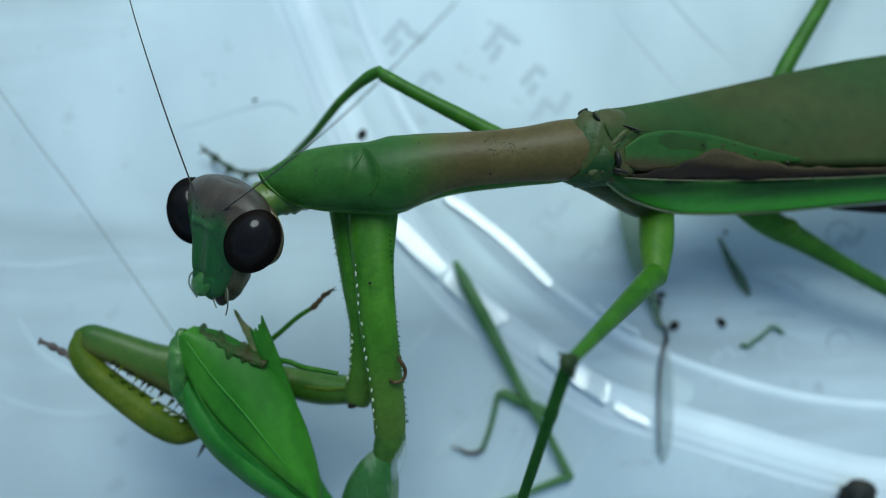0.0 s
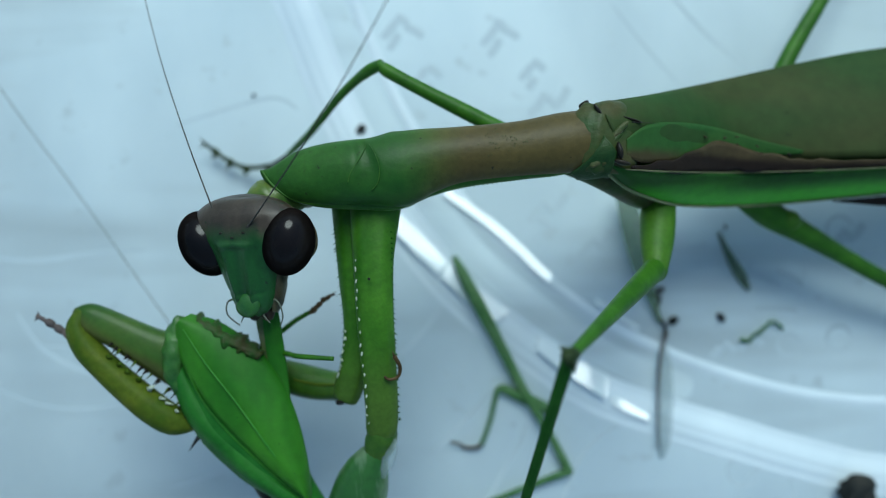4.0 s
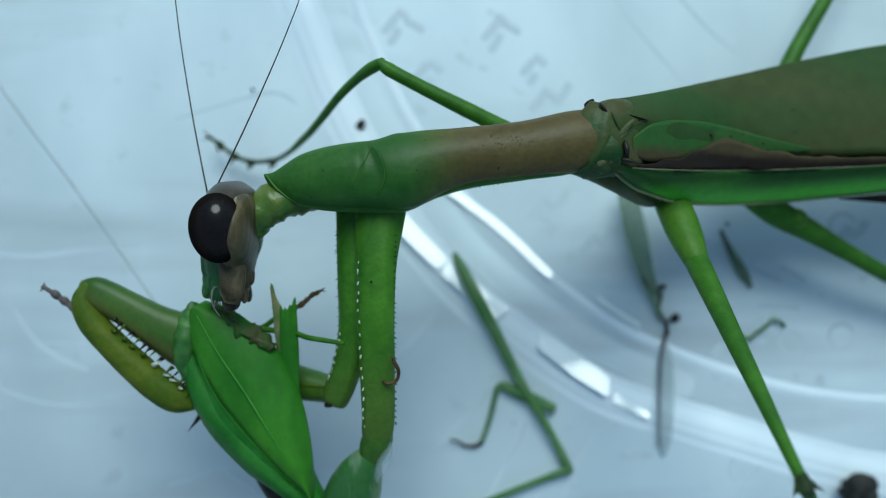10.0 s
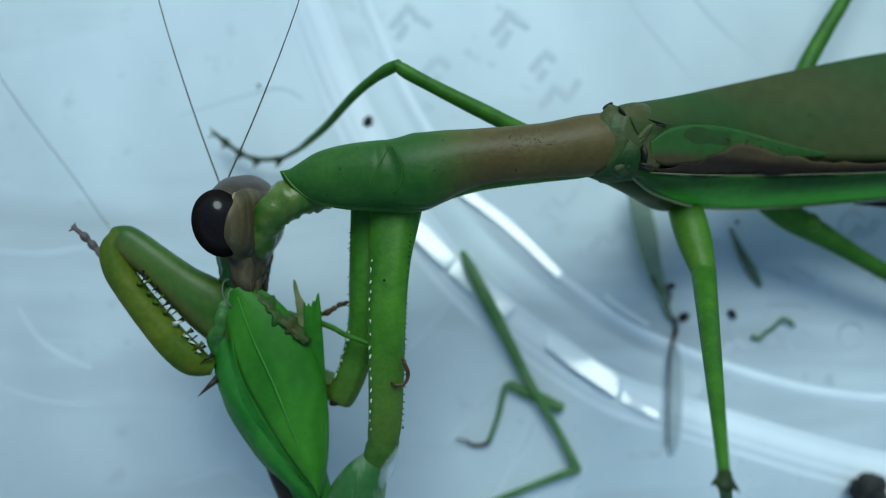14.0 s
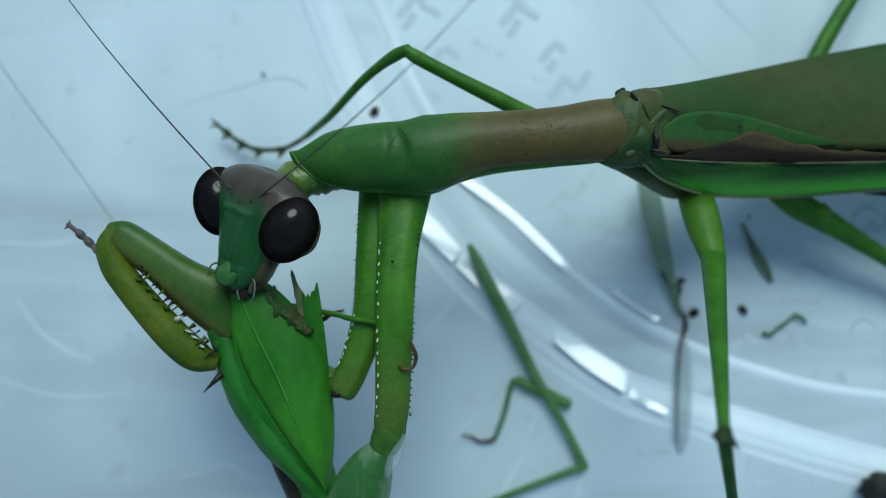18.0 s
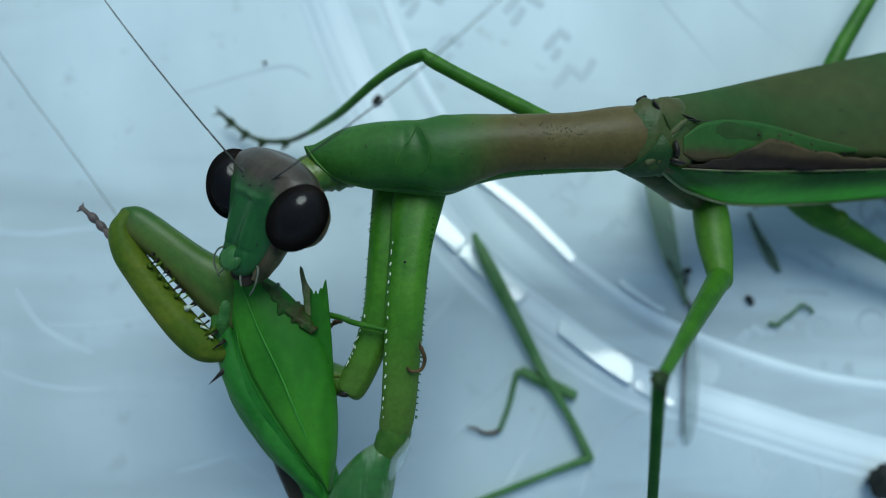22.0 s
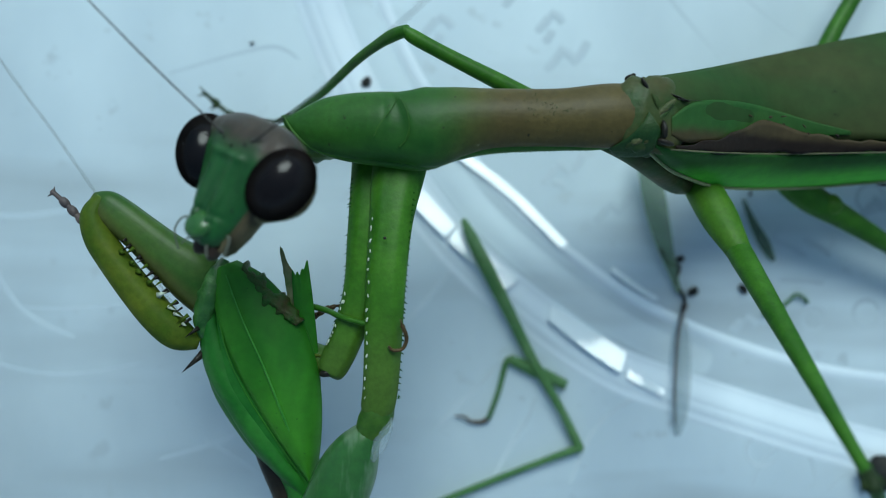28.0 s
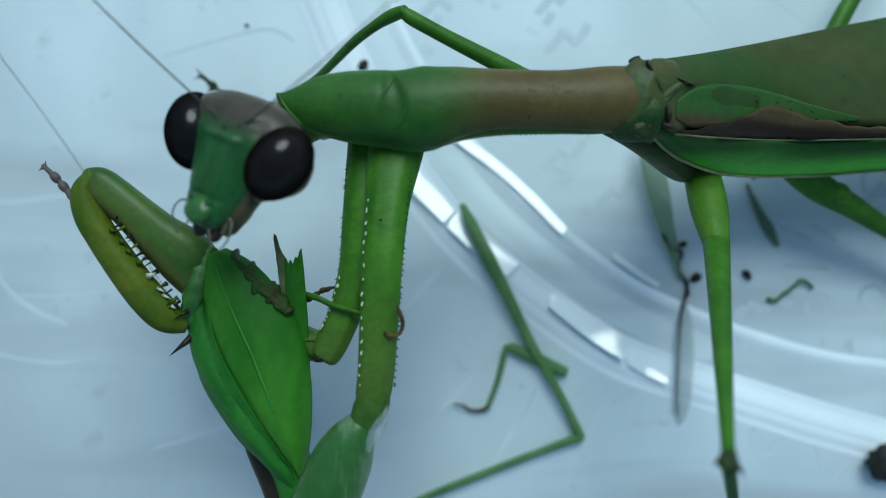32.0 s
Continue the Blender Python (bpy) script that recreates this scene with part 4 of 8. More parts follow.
coxa_b = foreleg((-5.84, 3.31, 18), [(-5.49, 3.88, 16.9, 1.83, 1.5), (-5.59, 0.92, 17.2, 1.72, 1.45), (-5.72, -2.59, 17.5, 1.6, 1.4), (-6.02, -6.12, 17.2, 1.38, 1.32), (-6.88, -9.26, 16.8, 1.16, 1.2), (-7.65, -11.2, 16.5, 1.14, 1.11), (-8.1, -12.3, 16.4, 0.95, 0.9), (-8.25, -12.6, 16.4, 0.5, 0.5)],
                 [(-7.3, -6.5, 17.6), (-7.75, -8.4, 17.5), (-8.4, -10.2, 17.1)], [([(-7.2, 1.9, 18.2), (-7.28, -1.0, 18), (-7.32, -4.0, 17.7), (-7.42, -6.6, 17.4), (-7.95, -9.0, 17.2)], -1, 0.24)], 5)
part("foreleg_femur", tube([(-7.5, -11.9, 15.6, 0.5, 0.5), (-8.2, -11.8, 15.2, 1.0, 0.95), (-9.3, -11.55, 14.8, 1.2, 1.1), (-11, -11.25, 14.4, 1.36, 1.2), (-13, -10.6, 14.0, 1.34, 1.2), (-14.6, -9.7, 14.0, 1.0, 1.0), (-15.6, -8.9, 13.6, 0.5, 0.5)], n=22, k=6, ridges=((60, 0.05), (120, 0.05))), LIME, coxa_b, "pale lime grasping leg behind the prey")
part("pale_groove", tube([(-8.9, -11.2, 16.0, 0.1, 0.1), (-10.6, -11.1, 15.65, 0.16, 0.1), (-12.4, -10.6, 15.25, 0.1, 0.08)], n=8), OLIVE, coxa_b)
bm = bmesh.new()
ball(bm, ((-8.4, -12.38, 16.9)), (0.55, 0.3, 0.35), (0, 0, 15), 12)
part("dark_joint", bm, DARK, coxa_b)

# middle leg on the far side: knee raised, foot on the base
far_femur = part("leg_femur", tube([((8.95, 7.97, 16.4, 0.67, 0.62)), ((5.18, 9.78, 16.2, 0.63, 0.58)), ((2.95, 10.91, 16.1, 0.63, 0.58)), ((0.72, 12.05, 16, 0.58, 0.54)), ((-1.53, 13.23, 15.9, 0.54, 0.54)), ((-3.23, 14.19, 15.8, 0.54, 0.54)), ((-3.86, 14.69, 15.8, 0.36, 0.36))], n=14), LEGS, mantis, "slender green walking leg", pivot=((8.95, 7.97, 16.4)))
KNEE_L = Vector((-3.68, 14.51, 15.8))
leg = part("leg_tibia", tube([((-3.59, 14.62, 15.9, 0.45, 0.49)), ((-4.62, 14.36, 15.2, 0.5, 0.45)), ((-5.94, 13.76, 14, 0.41, 0.37)), ((-7.73, 12.68, 12.2, 0.38, 0.33)), ((-10.57, 10.62, 8.6, 0.35, 0.3)), ((-12.51, 9.69, 5.6, 0.33, 0.31)), ((-13.86, 9.08, 3.6, 0.26, 0.26))], n=10), LEGS, mantis, pivot=KNEE_L)
bm = line([(-13.35, 9.33, 4.2), (-14.82, 8.71, 2.6), (-16.34, 8.28, 1.6), (-18.58, 8.26, 1.2), (-20.2, 8.91, 1.2), (-21.57, 9.92, 1.3), (-22.42, 10.62, 1.8)], 0.24, 0.18, n=8)
for u in ((-16.36, 8.23, 1.5), (-18.6, 8.22, 1.1), (-20.11, 8.87, 1.1), (-21.49, 9.88, 1.2)):
    ball(bm, u, (0.5, 0.33, 0.3), (0, 0, -20), 10)
spike(bm, (-22.2, 10.46, 1.8), (-23.49, 10.28, 0.6), 0.16)
spike(bm, (-22.31, 10.51, 1.8), (-22.63, 11.16, 2.6), 0.14)
for a, b in (((-16.14, 8.18, 1.5), (-16.8, 7.37, 0.9)), ((-18.38, 8.11, 1.1), (-19.01, 7.33, 0.7)), ((-20, 8.7, 1.1), (-20.75, 8.04, 0.7)), ((-21.28, 9.67, 1.2), (-22.1, 9.18, 0.7))):
    spike(bm, a, b, 0.34, 6)
part("tarsus", bm, DARKFOOT, leg, "dark segmented foot with claws")

# middle leg on the near side: it waves; its pieces are keyed
A0, A1 = Vector((19.27, 4.96, 12.8)), Vector((21.26, -0.93, 16.5))
LEN_A, LEN_B, LEN_C = (A1 - A0).length, 20.5, 30.0


def straight(rows, mat, name, label, parent, at):
    """A leg piece built along +x from its joint at the origin."""
    bm = tube(rows, n=14, k=5)
    for v in bm.verts:
        v.co += at
    return part(name, bm, mat, parent, label, pivot=at)


seg_a = straight([(-1.6, 0, 0, 0.9, 1.2), (0.5, 0, 0, 1.35, 1.2), (LEN_A * 0.55, 0, 0, 1.45, 1.1), (LEN_A - 0.4, 0, 0, 1.05, 0.95), (LEN_A + 0.6, 0, 0, 0.85, 0.8), (LEN_A + 1.1, 0, 0, 0.4, 0.4)], HIP, "leg_coxa", "yellow-green hip joint", mantis, A0)
seg_b = straight([(-1.2, 0, 0, 0.4, 0.4), (-0.7, 0, 0, 0.75, 0.7), (0.4, 0, 0, 0.95, 0.85), (3, 0, 0, 0.88, 0.8), (LEN_B * 0.5, 0, 0, 0.66, 0.6), (LEN_B - 1.6, 0, 0, 0.4, 0.4), (LEN_B - 0.2, 0, 0, 0.5, 0.5)], LEGS, "leg_femur", "slender green waving leg", mantis, A1)
bm = bmesh.new()
ball(bm, A1 + Vector((LEN_B - 0.2, 0, 0)), (0.8, 0.55, 0.5), seg=16, rough=0.4)
for s in (-1, 1):
    spike(bm, A1 + Vector((LEN_B - 0.3, 0.3 * s, 0)), A1 + Vector((LEN_B + 0.5, 1.0 * s, 0)), 0.3)
part("knee", bm, DARKFOOT, seg_b, "dark knobbly knee")
seg_c = straight([(-0.2, 0, 0, 0.4, 0.4), (0.8, 0, 0, 0.45, 0.42), (6, 0, 0, 0.4, 0.38), (LEN_C * 0.6, 0, 0, 0.34, 0.32), (LEN_C, 0, 0, 0.24, 0.24)], DARKLEG, "leg_tibia", "thin dark green shin", mantis, A1 + Vector((LEN_B, 0, 0)))

# hind legs
part("leg_femur", tube([((27.14, 5.52, 8.1, 1.16, 1.01)), ((30.1, 3.46, 7.5, 1.29, 1.09)), ((33.68, 1.67, 6.7, 1.03, 0.87)), ((37.77, -0.36, 5.5, 0.8, 0.72)), ((42.59, -2.66, 4.1, 0.73, 0.65)), ((52.82, -6.98, 1, 0.59, 0.55))], n=14), LEGS, abdomen, "green hind leg")
bm = bmesh.new()
ball(bm, ((32.1, 2.75, 7.5)), (1.0, 0.95, 0.9), (0, 0, -30), 14)
part("hip_joint", bm, HIP, abdomen)
part("leg_tibia", tube([((52.49, -6.7, 1.1, 0.55, 0.51)), ((57.7, -14.02, 1, 0.42, 0.38)), ((62.03, -20.51, 1, 0.3, 0.3))], n=10), LEGS, abdomen)
part("leg_femur", tube([((29.66, 11.99, 8, 1.01, 0.86)), ((31.68, 16.62, 7.3, 0.78, 0.7)), ((33.68, 20.03, 6.7, 0.71, 0.63)), ((36.06, 23.8, 5.9, 0.64, 0.6)), ((41.32, 32.64, 3.5, 0.53, 0.49))], n=14), LEGS, abdomen)
part("leg_tibia", tube([((41.32, 32.54, 3.5, 0.49, 0.45)), ((49.58, 37.94, 1, 0.38, 0.38)), ((54.99, 41.73, 1, 0.25, 0.25))], n=10), LEGS, abdomen)

# ---- the prey ----
prey = thing("half_eaten_mantis", ((-9.95, -19.39, 15)), "half-eaten green mantis held upright, its head gone", "praying mantis")
part("abdomen", tube([((-16.3, -4.21, 16, 1.34, 1.16)), ((-15.45, -7.14, 15.8, 2.96, 1.8)), ((-13.92, -11.22, 15.6, 3.78, 2.34)), ((-12.38, -15.31, 15.4, 2.8, 1.99)), ((-10.69, -18.52, 15.2, 1.63, 1.36)), ((-9.49, -22.21, 15, 1.54, 1.36)), ((-8.81, -26.75, 15, 0.91, 0.82))], n=24, k=6), PREYDARK, prey, "dark green body")
bm = lamina([(-16.91, -3.46, 17.6), (-17.17, -5.21, 17.6), (-16.51, -7.82, 17.8), (-15.18, -10.86, 17.9), (-13.3, -13.95, 17.7), (-11.19, -17.13, 17.2), (-9.71, -19.29, 16.4)],
            [(-15.55, -2.81, 17.4), (-13.44, -3.91, 17.4), (-11.17, -6.33, 17.3), (-9.79, -9.22, 17.1), (-9.11, -12.34, 16.9), (-9.03, -15.97, 16.5), (-9.41, -19.39, 16)], 0.14, 0.9, 7, 12, 0.02)
part("forewing", bm, PREY, prey, "bright green leaf-like wing")
part("wing_vein", line([(-16.08, -3.85, 18.5), (-14.82, -6.85, 18.75), (-13.1, -10.3, 18.75), (-11.66, -13.83, 18.3), (-10.36, -17.07, 17.45)], 0.04, 0.11, n=6), VEIN, prey)
bm = lamina([(-18.35, -5.52, 16.4), (-18.39, -7.51, 16.6), (-17.74, -11.04, 16.7), (-15.95, -14.17, 16.6), (-13.99, -16.88, 16.4), (-11.83, -19.22, 16), (-10.27, -20.67, 15.6)],
            [(-17.03, -3.93, 17.1), (-16.98, -6.99, 17.3), (-15.72, -10.94, 17.4), (-13.81, -14.03, 17.3), (-11.68, -17.21, 16.9), (-10.16, -19.11, 16.4), (-9.52, -20.62, 15.8)], 0.14, 0.5, 7, 8, 0.02)
part("forewing", bm, PREYDARK, prey, "darker green folded wing")
part("wing_vein", line([(-16.83, -5.2, 17.75), (-16.21, -8.67, 17.95), (-14.77, -11.94, 17.95), (-12.46, -15.54, 17.45), (-10.58, -18.32, 16.85)], 0.06, 0.03, n=6), PREY, prey)
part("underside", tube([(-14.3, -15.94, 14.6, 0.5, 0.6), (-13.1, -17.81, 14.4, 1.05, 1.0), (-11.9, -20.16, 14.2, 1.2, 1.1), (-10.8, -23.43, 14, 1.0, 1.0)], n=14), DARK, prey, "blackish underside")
bm = bmesh.new()
grid = []
for i in range(34):
    f = i / 33
    a, b = Vector((-15.0, -2.9, 17.75)).lerp(Vector((-10.4, -6.9, 17.85)), f), Vector((-15.1, -3.9, 18.3)).lerp(Vector((-11.2, -7.5, 18.15)), f)
    row = []
    for j in range(13):
        p = a.lerp(b, j / 12)
        edge = abs(j / 6 - 1) ** 3
        out = (b - a).normalized() * ((1 if j > 6 else -1) * edge * 0.8 * noise.noise(p * 2.1))
        p = p + out + Vector((0, 0, 0.16 * noise.noise(p * 1.6) + 0.1 * noise.noise(p * 4.3) - 0.35 * edge + 0.25 * math.sin(math.pi * f)))
        row.append(bm.verts.new(p))
    grid.append(row)
for r, q in zip(grid, grid[1:]):
    for j in range(12):
        bm.faces.new((r[j], q[j], q[j + 1], r[j + 1]))
under = bmesh.ops.extrude_face_region(bm, geom=list(bm.faces))
for v in under["geom"]:
    if isinstance(v, bmesh.types.BMVert):
        v.co.z -= 0.5
part("torn_flesh", bm, TORN, prey, "ragged brown bitten flesh")
part("neck_stump", tube([(-16.5, -2.8, 17.1, 0.35, 0.45), (-17.0, -3.95, 17.2, 0.75, 0.75), (-17.5, -5.6, 17.3, 0.85, 0.8), (-17.9, -7.4, 17.1, 0.7, 0.7), (-17.9, -8.8, 16.6, 0.4, 0.4)], n=22, k=7, wobble=0.3), TISSUE, prey, "wet torn tissue at the shoulder")
SHRED = Vector((-9.95, -11.06, 16.6))
bm = lamina([(-10.85, -12.4, 16.5), (-10.8, -8.75, 16.9), (-10.8, -6.2, 17.7), (-10.75, -4.3, 18.05)], [(-9.4, -12.63, 16.3), (-9.4, -8.8, 16.8), (-9.45, -6.2, 17.3), (-9.6, -4.0, 17.6)], 0.14, 0.2, 8, 22, 0.03)
for v in bm.verts:
    # ragged upper edge: a pointed corner, a notch and short teeth
    f = max(0, min(1, (v.co.y + 6.2) / 1.5))
    x = (v.co.x + 10.75) / 1.2
    v.co.y += f * (0.75 * max(0, x - 0.7) / 0.3 + 0.2 * math.sin(x * 23) * (1 - 0.5 * x) + 0.12 * math.sin(x * 9 + 1))
    v.co.z += 0.06 * f * math.sin(x * 14)
shred = part("torn_wing", bm, PREY, prey, "jagged strip of torn wing", pivot=SHRED)
bm = lamina([(-10.9, -9.4, 16.4), (-11.2, -6.8, 17.2), (-11.35, -4.4, 17.8), (-11.48, -2.95, 18.0), (-11.46, -2.25, 18.1)], [(-10.2, -9.4, 16.2), (-10.3, -6.8, 17.1), (-10.5, -4.6, 17.7), (-11.0, -3.5, 17.95), (-11.33, -2.35, 18.1)], 0.14, 0.1, 7, 10, 0.05)
for v in bm.verts:
    v.co += Vector((0.07 * noise.noise(v.co * 2.3), 0.12 * noise.noise(v.co * 3.1 + Vector((5, 0, 0))), 0.08 * noise.noise(v.co * 2.0)))
part("torn_fibre", bm, SHREDS, shred, "pale frayed fibres")

# its raised foreleg, folded shut on its spines
KNEE_P = Vector((-24.69, 0.93, 17))
arm = part("foreleg_femur", tube([(-25.6, 0.75, 17, 0.6, 0.6), (-24.7, 0.3, 17, 1.22, 1.1), (-23.6, -0.45, 17, 1.36, 1.2), (-22.2, -1.5, 17, 1.42, 1.25), (-20.2, -3.2, 16.8, 1.7, 1.4), (-18.1, -4.8, 16.6, 2.1, 1.5), (-16.6, -6.6, 16.3, 1.7, 1.2), (-15.9, -7.4, 16, 0.8, 0.8)], n=32, k=7, square=0.9, ridges=((150, 0.05), (60, 0.04), (100, -0.05))), ARM, prey, "green foreleg, folded", pivot=KNEE_P)
shin = part("foreleg_tibia", tube([(-24.7, 0.9, 17.3, 0.5, 0.6), (-25.4, -0.35, 17.4, 0.85, 0.95), (-25.0, -1.95, 17.4, 1.05, 1.1), (-23.95, -3.65, 17.4, 1.1, 1.15), (-22.2, -6.0, 17.4, 1.2, 1.2), (-20.6, -7.95, 17.3, 1.25, 1.2), (-19.3, -9.15, 17.1, 1.15, 1.06), (-17.9, -9.75, 16.8, 0.55, 0.55)], n=28, k=7, square=0.92, ridges=((20, 0.05), (110, 0.04))), OLIVE, arm, "yellow-olive shin", pivot=KNEE_P)
random.seed(11)
for i in range(17):
    # short dark spines on the upper joint reach over the gap, olive and pale ones on the shin stand up into it
    f = (i + random.uniform(-0.45, 0.45)) / 17
    a = Vector((-23.0, -2.35, 18.1)).lerp(Vector((-17.6, -8.9, 17.8)), f)
    r = random.uniform(0.2, 0.7) * (0.6 + 0.6 * f)
    lean = random.uniform(-0.5, 0.4)
    bm = bmesh.new()
    spike(bm, a + Vector((0.3, 0.25, 0)), a + Vector((-0.75 * r + lean * r, -0.5 * r + lean * r, 0.3)), random.uniform(0.08, 0.2), 6)
    part("spine", bm, (DARK, DARK, OLIVE)[i % 3], arm, "dark spine" if i == 0 else "")
    if i % 2:
        r = random.uniform(0.2, 0.9) * (0.5 + 0.7 * f)
        b = a + Vector((-0.45, -0.3, 0.1))
        bm = bmesh.new()
        spike(bm, b, b + Vector((0.9 * r, (0.1 + lean) * r, 0.3)), random.uniform(0.12, 0.3), 5)
        part("spine", bm, SPINE_W if f > 0.5 else OLIVE, shin)
bm = bmesh.new()
spike(bm, (-17.36, -10.41, 16.8), (-19, -11.96, 16.8), 0.32, 7)
part("claw", bm, DARK, arm, "dark curved claw tip")
bm = bmesh.new()
ball(bm, (-24.5, 0.65, 17.35), (0.7, 0.45, 0.6), (0, 0, -30), 14, 0.3)
ball(bm, (-25.2, 0.3, 17.35), (0.55, 0.5, 0.6), (0, 0, 20), 14, 0.2)
part("knee", bm, LIME, arm, "pale lumpy knee")
bm = line([(-25.8, -1.46, 17), (-26.29, -0.84, 17.1), (-27.04, -0.04, 17.2), (-27.57, 0.48, 17.2), (-28.5, 1.32, 17.3)], 0.3, 0.17, n=8)
for u in ((-26.38, -0.75, 17.1), (-26.96, -0.13, 17.2), (-27.57, 0.48, 17.2)):
    ball(bm, u, (0.52, 0.36, 0.3), (0, 0, -45), 10)
spike(bm, (-28.33, 1.19, 17.3), (-28.93, 0.88, 17), 0.16)
spike(bm, (-28.33, 1.19, 17.3), (-28.4, 1.68, 17), 0.15)
part("tarsus", bm, GREYFOOT, arm, "small grey-brown foot")

# two thin legs of it, one across the captor's arm
LEG_AT, FOOT_AT = Vector((-9.5, -6.0, 16.4)), Vector((-9.5, -4.8, 15.6))
thin_leg = part("leg", line([(-14.5, -4.6, 15.4), (-9.5, -6.0, 16.8), (-7.9, -6.55, 18.7), (-6.4, -7.05, 19.3), (-5.1, -7.5, 19.6)], 0.25, 0.17, n=10), LEGS, prey, "thin green leg across the captor's arm", pivot=LEG_AT)
foot_leg = part("leg", line([(-17, -8.0, 14.8), (-12.86, -6.2, 15.2), (-10.79, -5.19, 15.4), (-9.19, -4.68, 15.6)], 0.24, 0.18, n=10), LEGS, prey, "thin green leg with a brown foot", pivot=FOOT_AT)
bm = line([(-9.55, -4.82, 15.6), (-8.73, -4.45, 15.7), (-8.04, -3.91, 15.8), (-7.28, -3.73, 15.8)], 0.16, 0.1, n=8)
for u in ((-9.09, -4.63, 15.7), (-8.6, -4.32, 15.8), (-8.14, -3.97, 15.8), (-7.75, -3.85, 15.8)):
    ball(bm, u, (0.34, 0.22, 0.22), (0, 0, 35), 10, 0.4)
spike(bm, (-7.4, -3.75, 15.8), (-7.0, -3.5, 15.8), 0.09)
spike(bm, (-7.4, -3.75, 15.8), (-6.95, -3.9, 15.8), 0.08)
part("tarsus", bm, TARSUS, foot_leg, "brown segmented foot")

# ---- scraps on the base ----
loose = thing("insect_scrap", ((12.78, -21.25, 0.2)), "bitten-off thin green insect leg lying on the plastic", "insect scrap", "scraps on the base")
part("femur", tube([(1.64, -0.26, 1.5, 0.26, 0.21), (2.53, -2.06, 1.5, 0.55, 0.42), (4.03, -4.98, 1.5, 0.64, 0.48), (5.92, -8.58, 1.4, 0.56, 0.43), (8.1, -12.82, 1.2, 0.46, 0.38), ((10.85, -17.5, 1.2, 0.38, 0.32)), ((12.48, -20.67, 0.8, 0.43, 0.38)), ((12.93, -21.34, 0.7, 0.27, 0.27))], n=12), LOOSE, loose)
part("tibia", tube([((12.69, -21.1, 0.8, 0.43, 0.38)), ((9.56, -22.32, 0.7, 0.33, 0.33)), ((5.76, -23.84, 0.7, 0.33, 0.33)), ((-0.22, -26.34, 0.7, 0.33, 0.33)), ((-4.57, -28.33, 0.6, 0.22, 0.22))], n=10), LOOSE, loose)
stray = thing("insect_scrap", ((6.06, -13.16, 0.2)), "short broken insect leg with a brown foot on the plastic", "insect scrap", "scraps on the base")
part("stub", tube([((11.35, -15.37, 0.7, 0.49, 0.43)), ((8.47, -14.07, 0.7, 0.6, 0.49)), ((6.08, -12.98, 0.7, 0.43, 0.43))], n=10), LOOSE, stray)
part("shin", line([(6.08, -12.98, 0.7), (5.76, -13.52, 0.7), (5.11, -16.26, 0.6), (4.25, -18.67, 0.5)], 0.3, 0.22, n=9), LOOSE, stray)
part("tarsus", line([(4.35, -18.56, 0.5), (3.59, -18.89, 0.5), (2.61, -18.83, 0.5), (2.07, -18.43, 0.6), (1.19, -18.3, 0.7)], 0.22, 0.08, n=8), TARSUS, stray, "brown foot")
fade = thing("insect_scrap", ((21.65, -4.32, 0.1)), "pale greenish translucent dead leg on the plastic", "insect scrap", "scraps on the base")
part("femur", tube([((17.66, 6.4, 3, 0.85, 0.63)), ((18.74, 2.19, 2.2, 1.07, 0.75)), ((19.83, -1.56, 1.4, 0.86, 0.59)), ((20.83, -4.29, 0.8, 0.49, 0.43)), ((21.66, -6.75, 0.5, 0.22, 0.22))], n=12), PALELEG, fade)
bm = line([(19.72, -2.64, 1.4), (20.62, -4.01, 1), (21.59, -4.29, 0.8), (21.31, -5.65, 0.6), (22.23, -7.3, 0.4), (21.91, -9.21, 0.4)], 0.22, 0.16, n=7, wobble=0.5)
ball(bm, ((21.7, -3.63, 0.8)), (0.5, 0.3, 0.3), (0, 0, 20), 10, 0.4)
part("foot", bm, DARK, fade, "dark shrivelled foot")
film_wing = thing("insect_scrap", ((22.2, -13.62, 0.1)), "narrow dry translucent wing scrap with a dark edge", "insect scrap", "scraps on the base")
part("blade", tube([((22.02, -8.94, 0.4, 0.27, 0.16)), ((22.02, -10.82, 0.6, 0.71, 0.22)), ((21.99, -14.03, 0.95, 0.81, 0.22)), ((21.9, -17.84, 0.85, 0.7, 0.22)), ((21.82, -19.91, 0.3, 0.27, 0.16))], n=10), GLASSY, film_wing)
part("stem", line([(22.43, -7.84, 0.5), (21.83, -9.18, 0.7), (21.45, -11.86, 0.95), (21.31, -16.17, 1.05), (21.56, -19, 0.5)], 0.16, 0.08, n=7), GREYFOOT, film_wing)
chaff = thing("leaf_sliver", ((28.76, -1.59, 0.1)), "thin greenish plant sliver on the plastic", "plant scrap")
part("sliver", tube([((27.47, 1.96, 0.4, 0.16, 0.11)), ((28.45, -0.22, 0.4, 0.38, 0.22)), ((29.54, -2.13, 0.4, 0.54, 0.27)), ((30.44, -3.66, 0.3, 0.22, 0.11))], n=8), SLIVER, chaff)
curl = thing("tendril_scrap", ((30.95, -8.15, 0.1)), "tiny curled green scrap on the plastic", "plant scrap")
part("strand", line([(29.54, -8.45, 0.4), (30.3, -8.56, 0.4), (30.92, -8, 0.5), (31.43, -7.67, 0.6), (32.3, -6.8, 0.6), (33.1, -6.91, 0.5), (33.68, -7.47, 0.4)], 0.2, 0.14, n=7, wobble=0.9), LOOSE, curl)
random.seed(7)
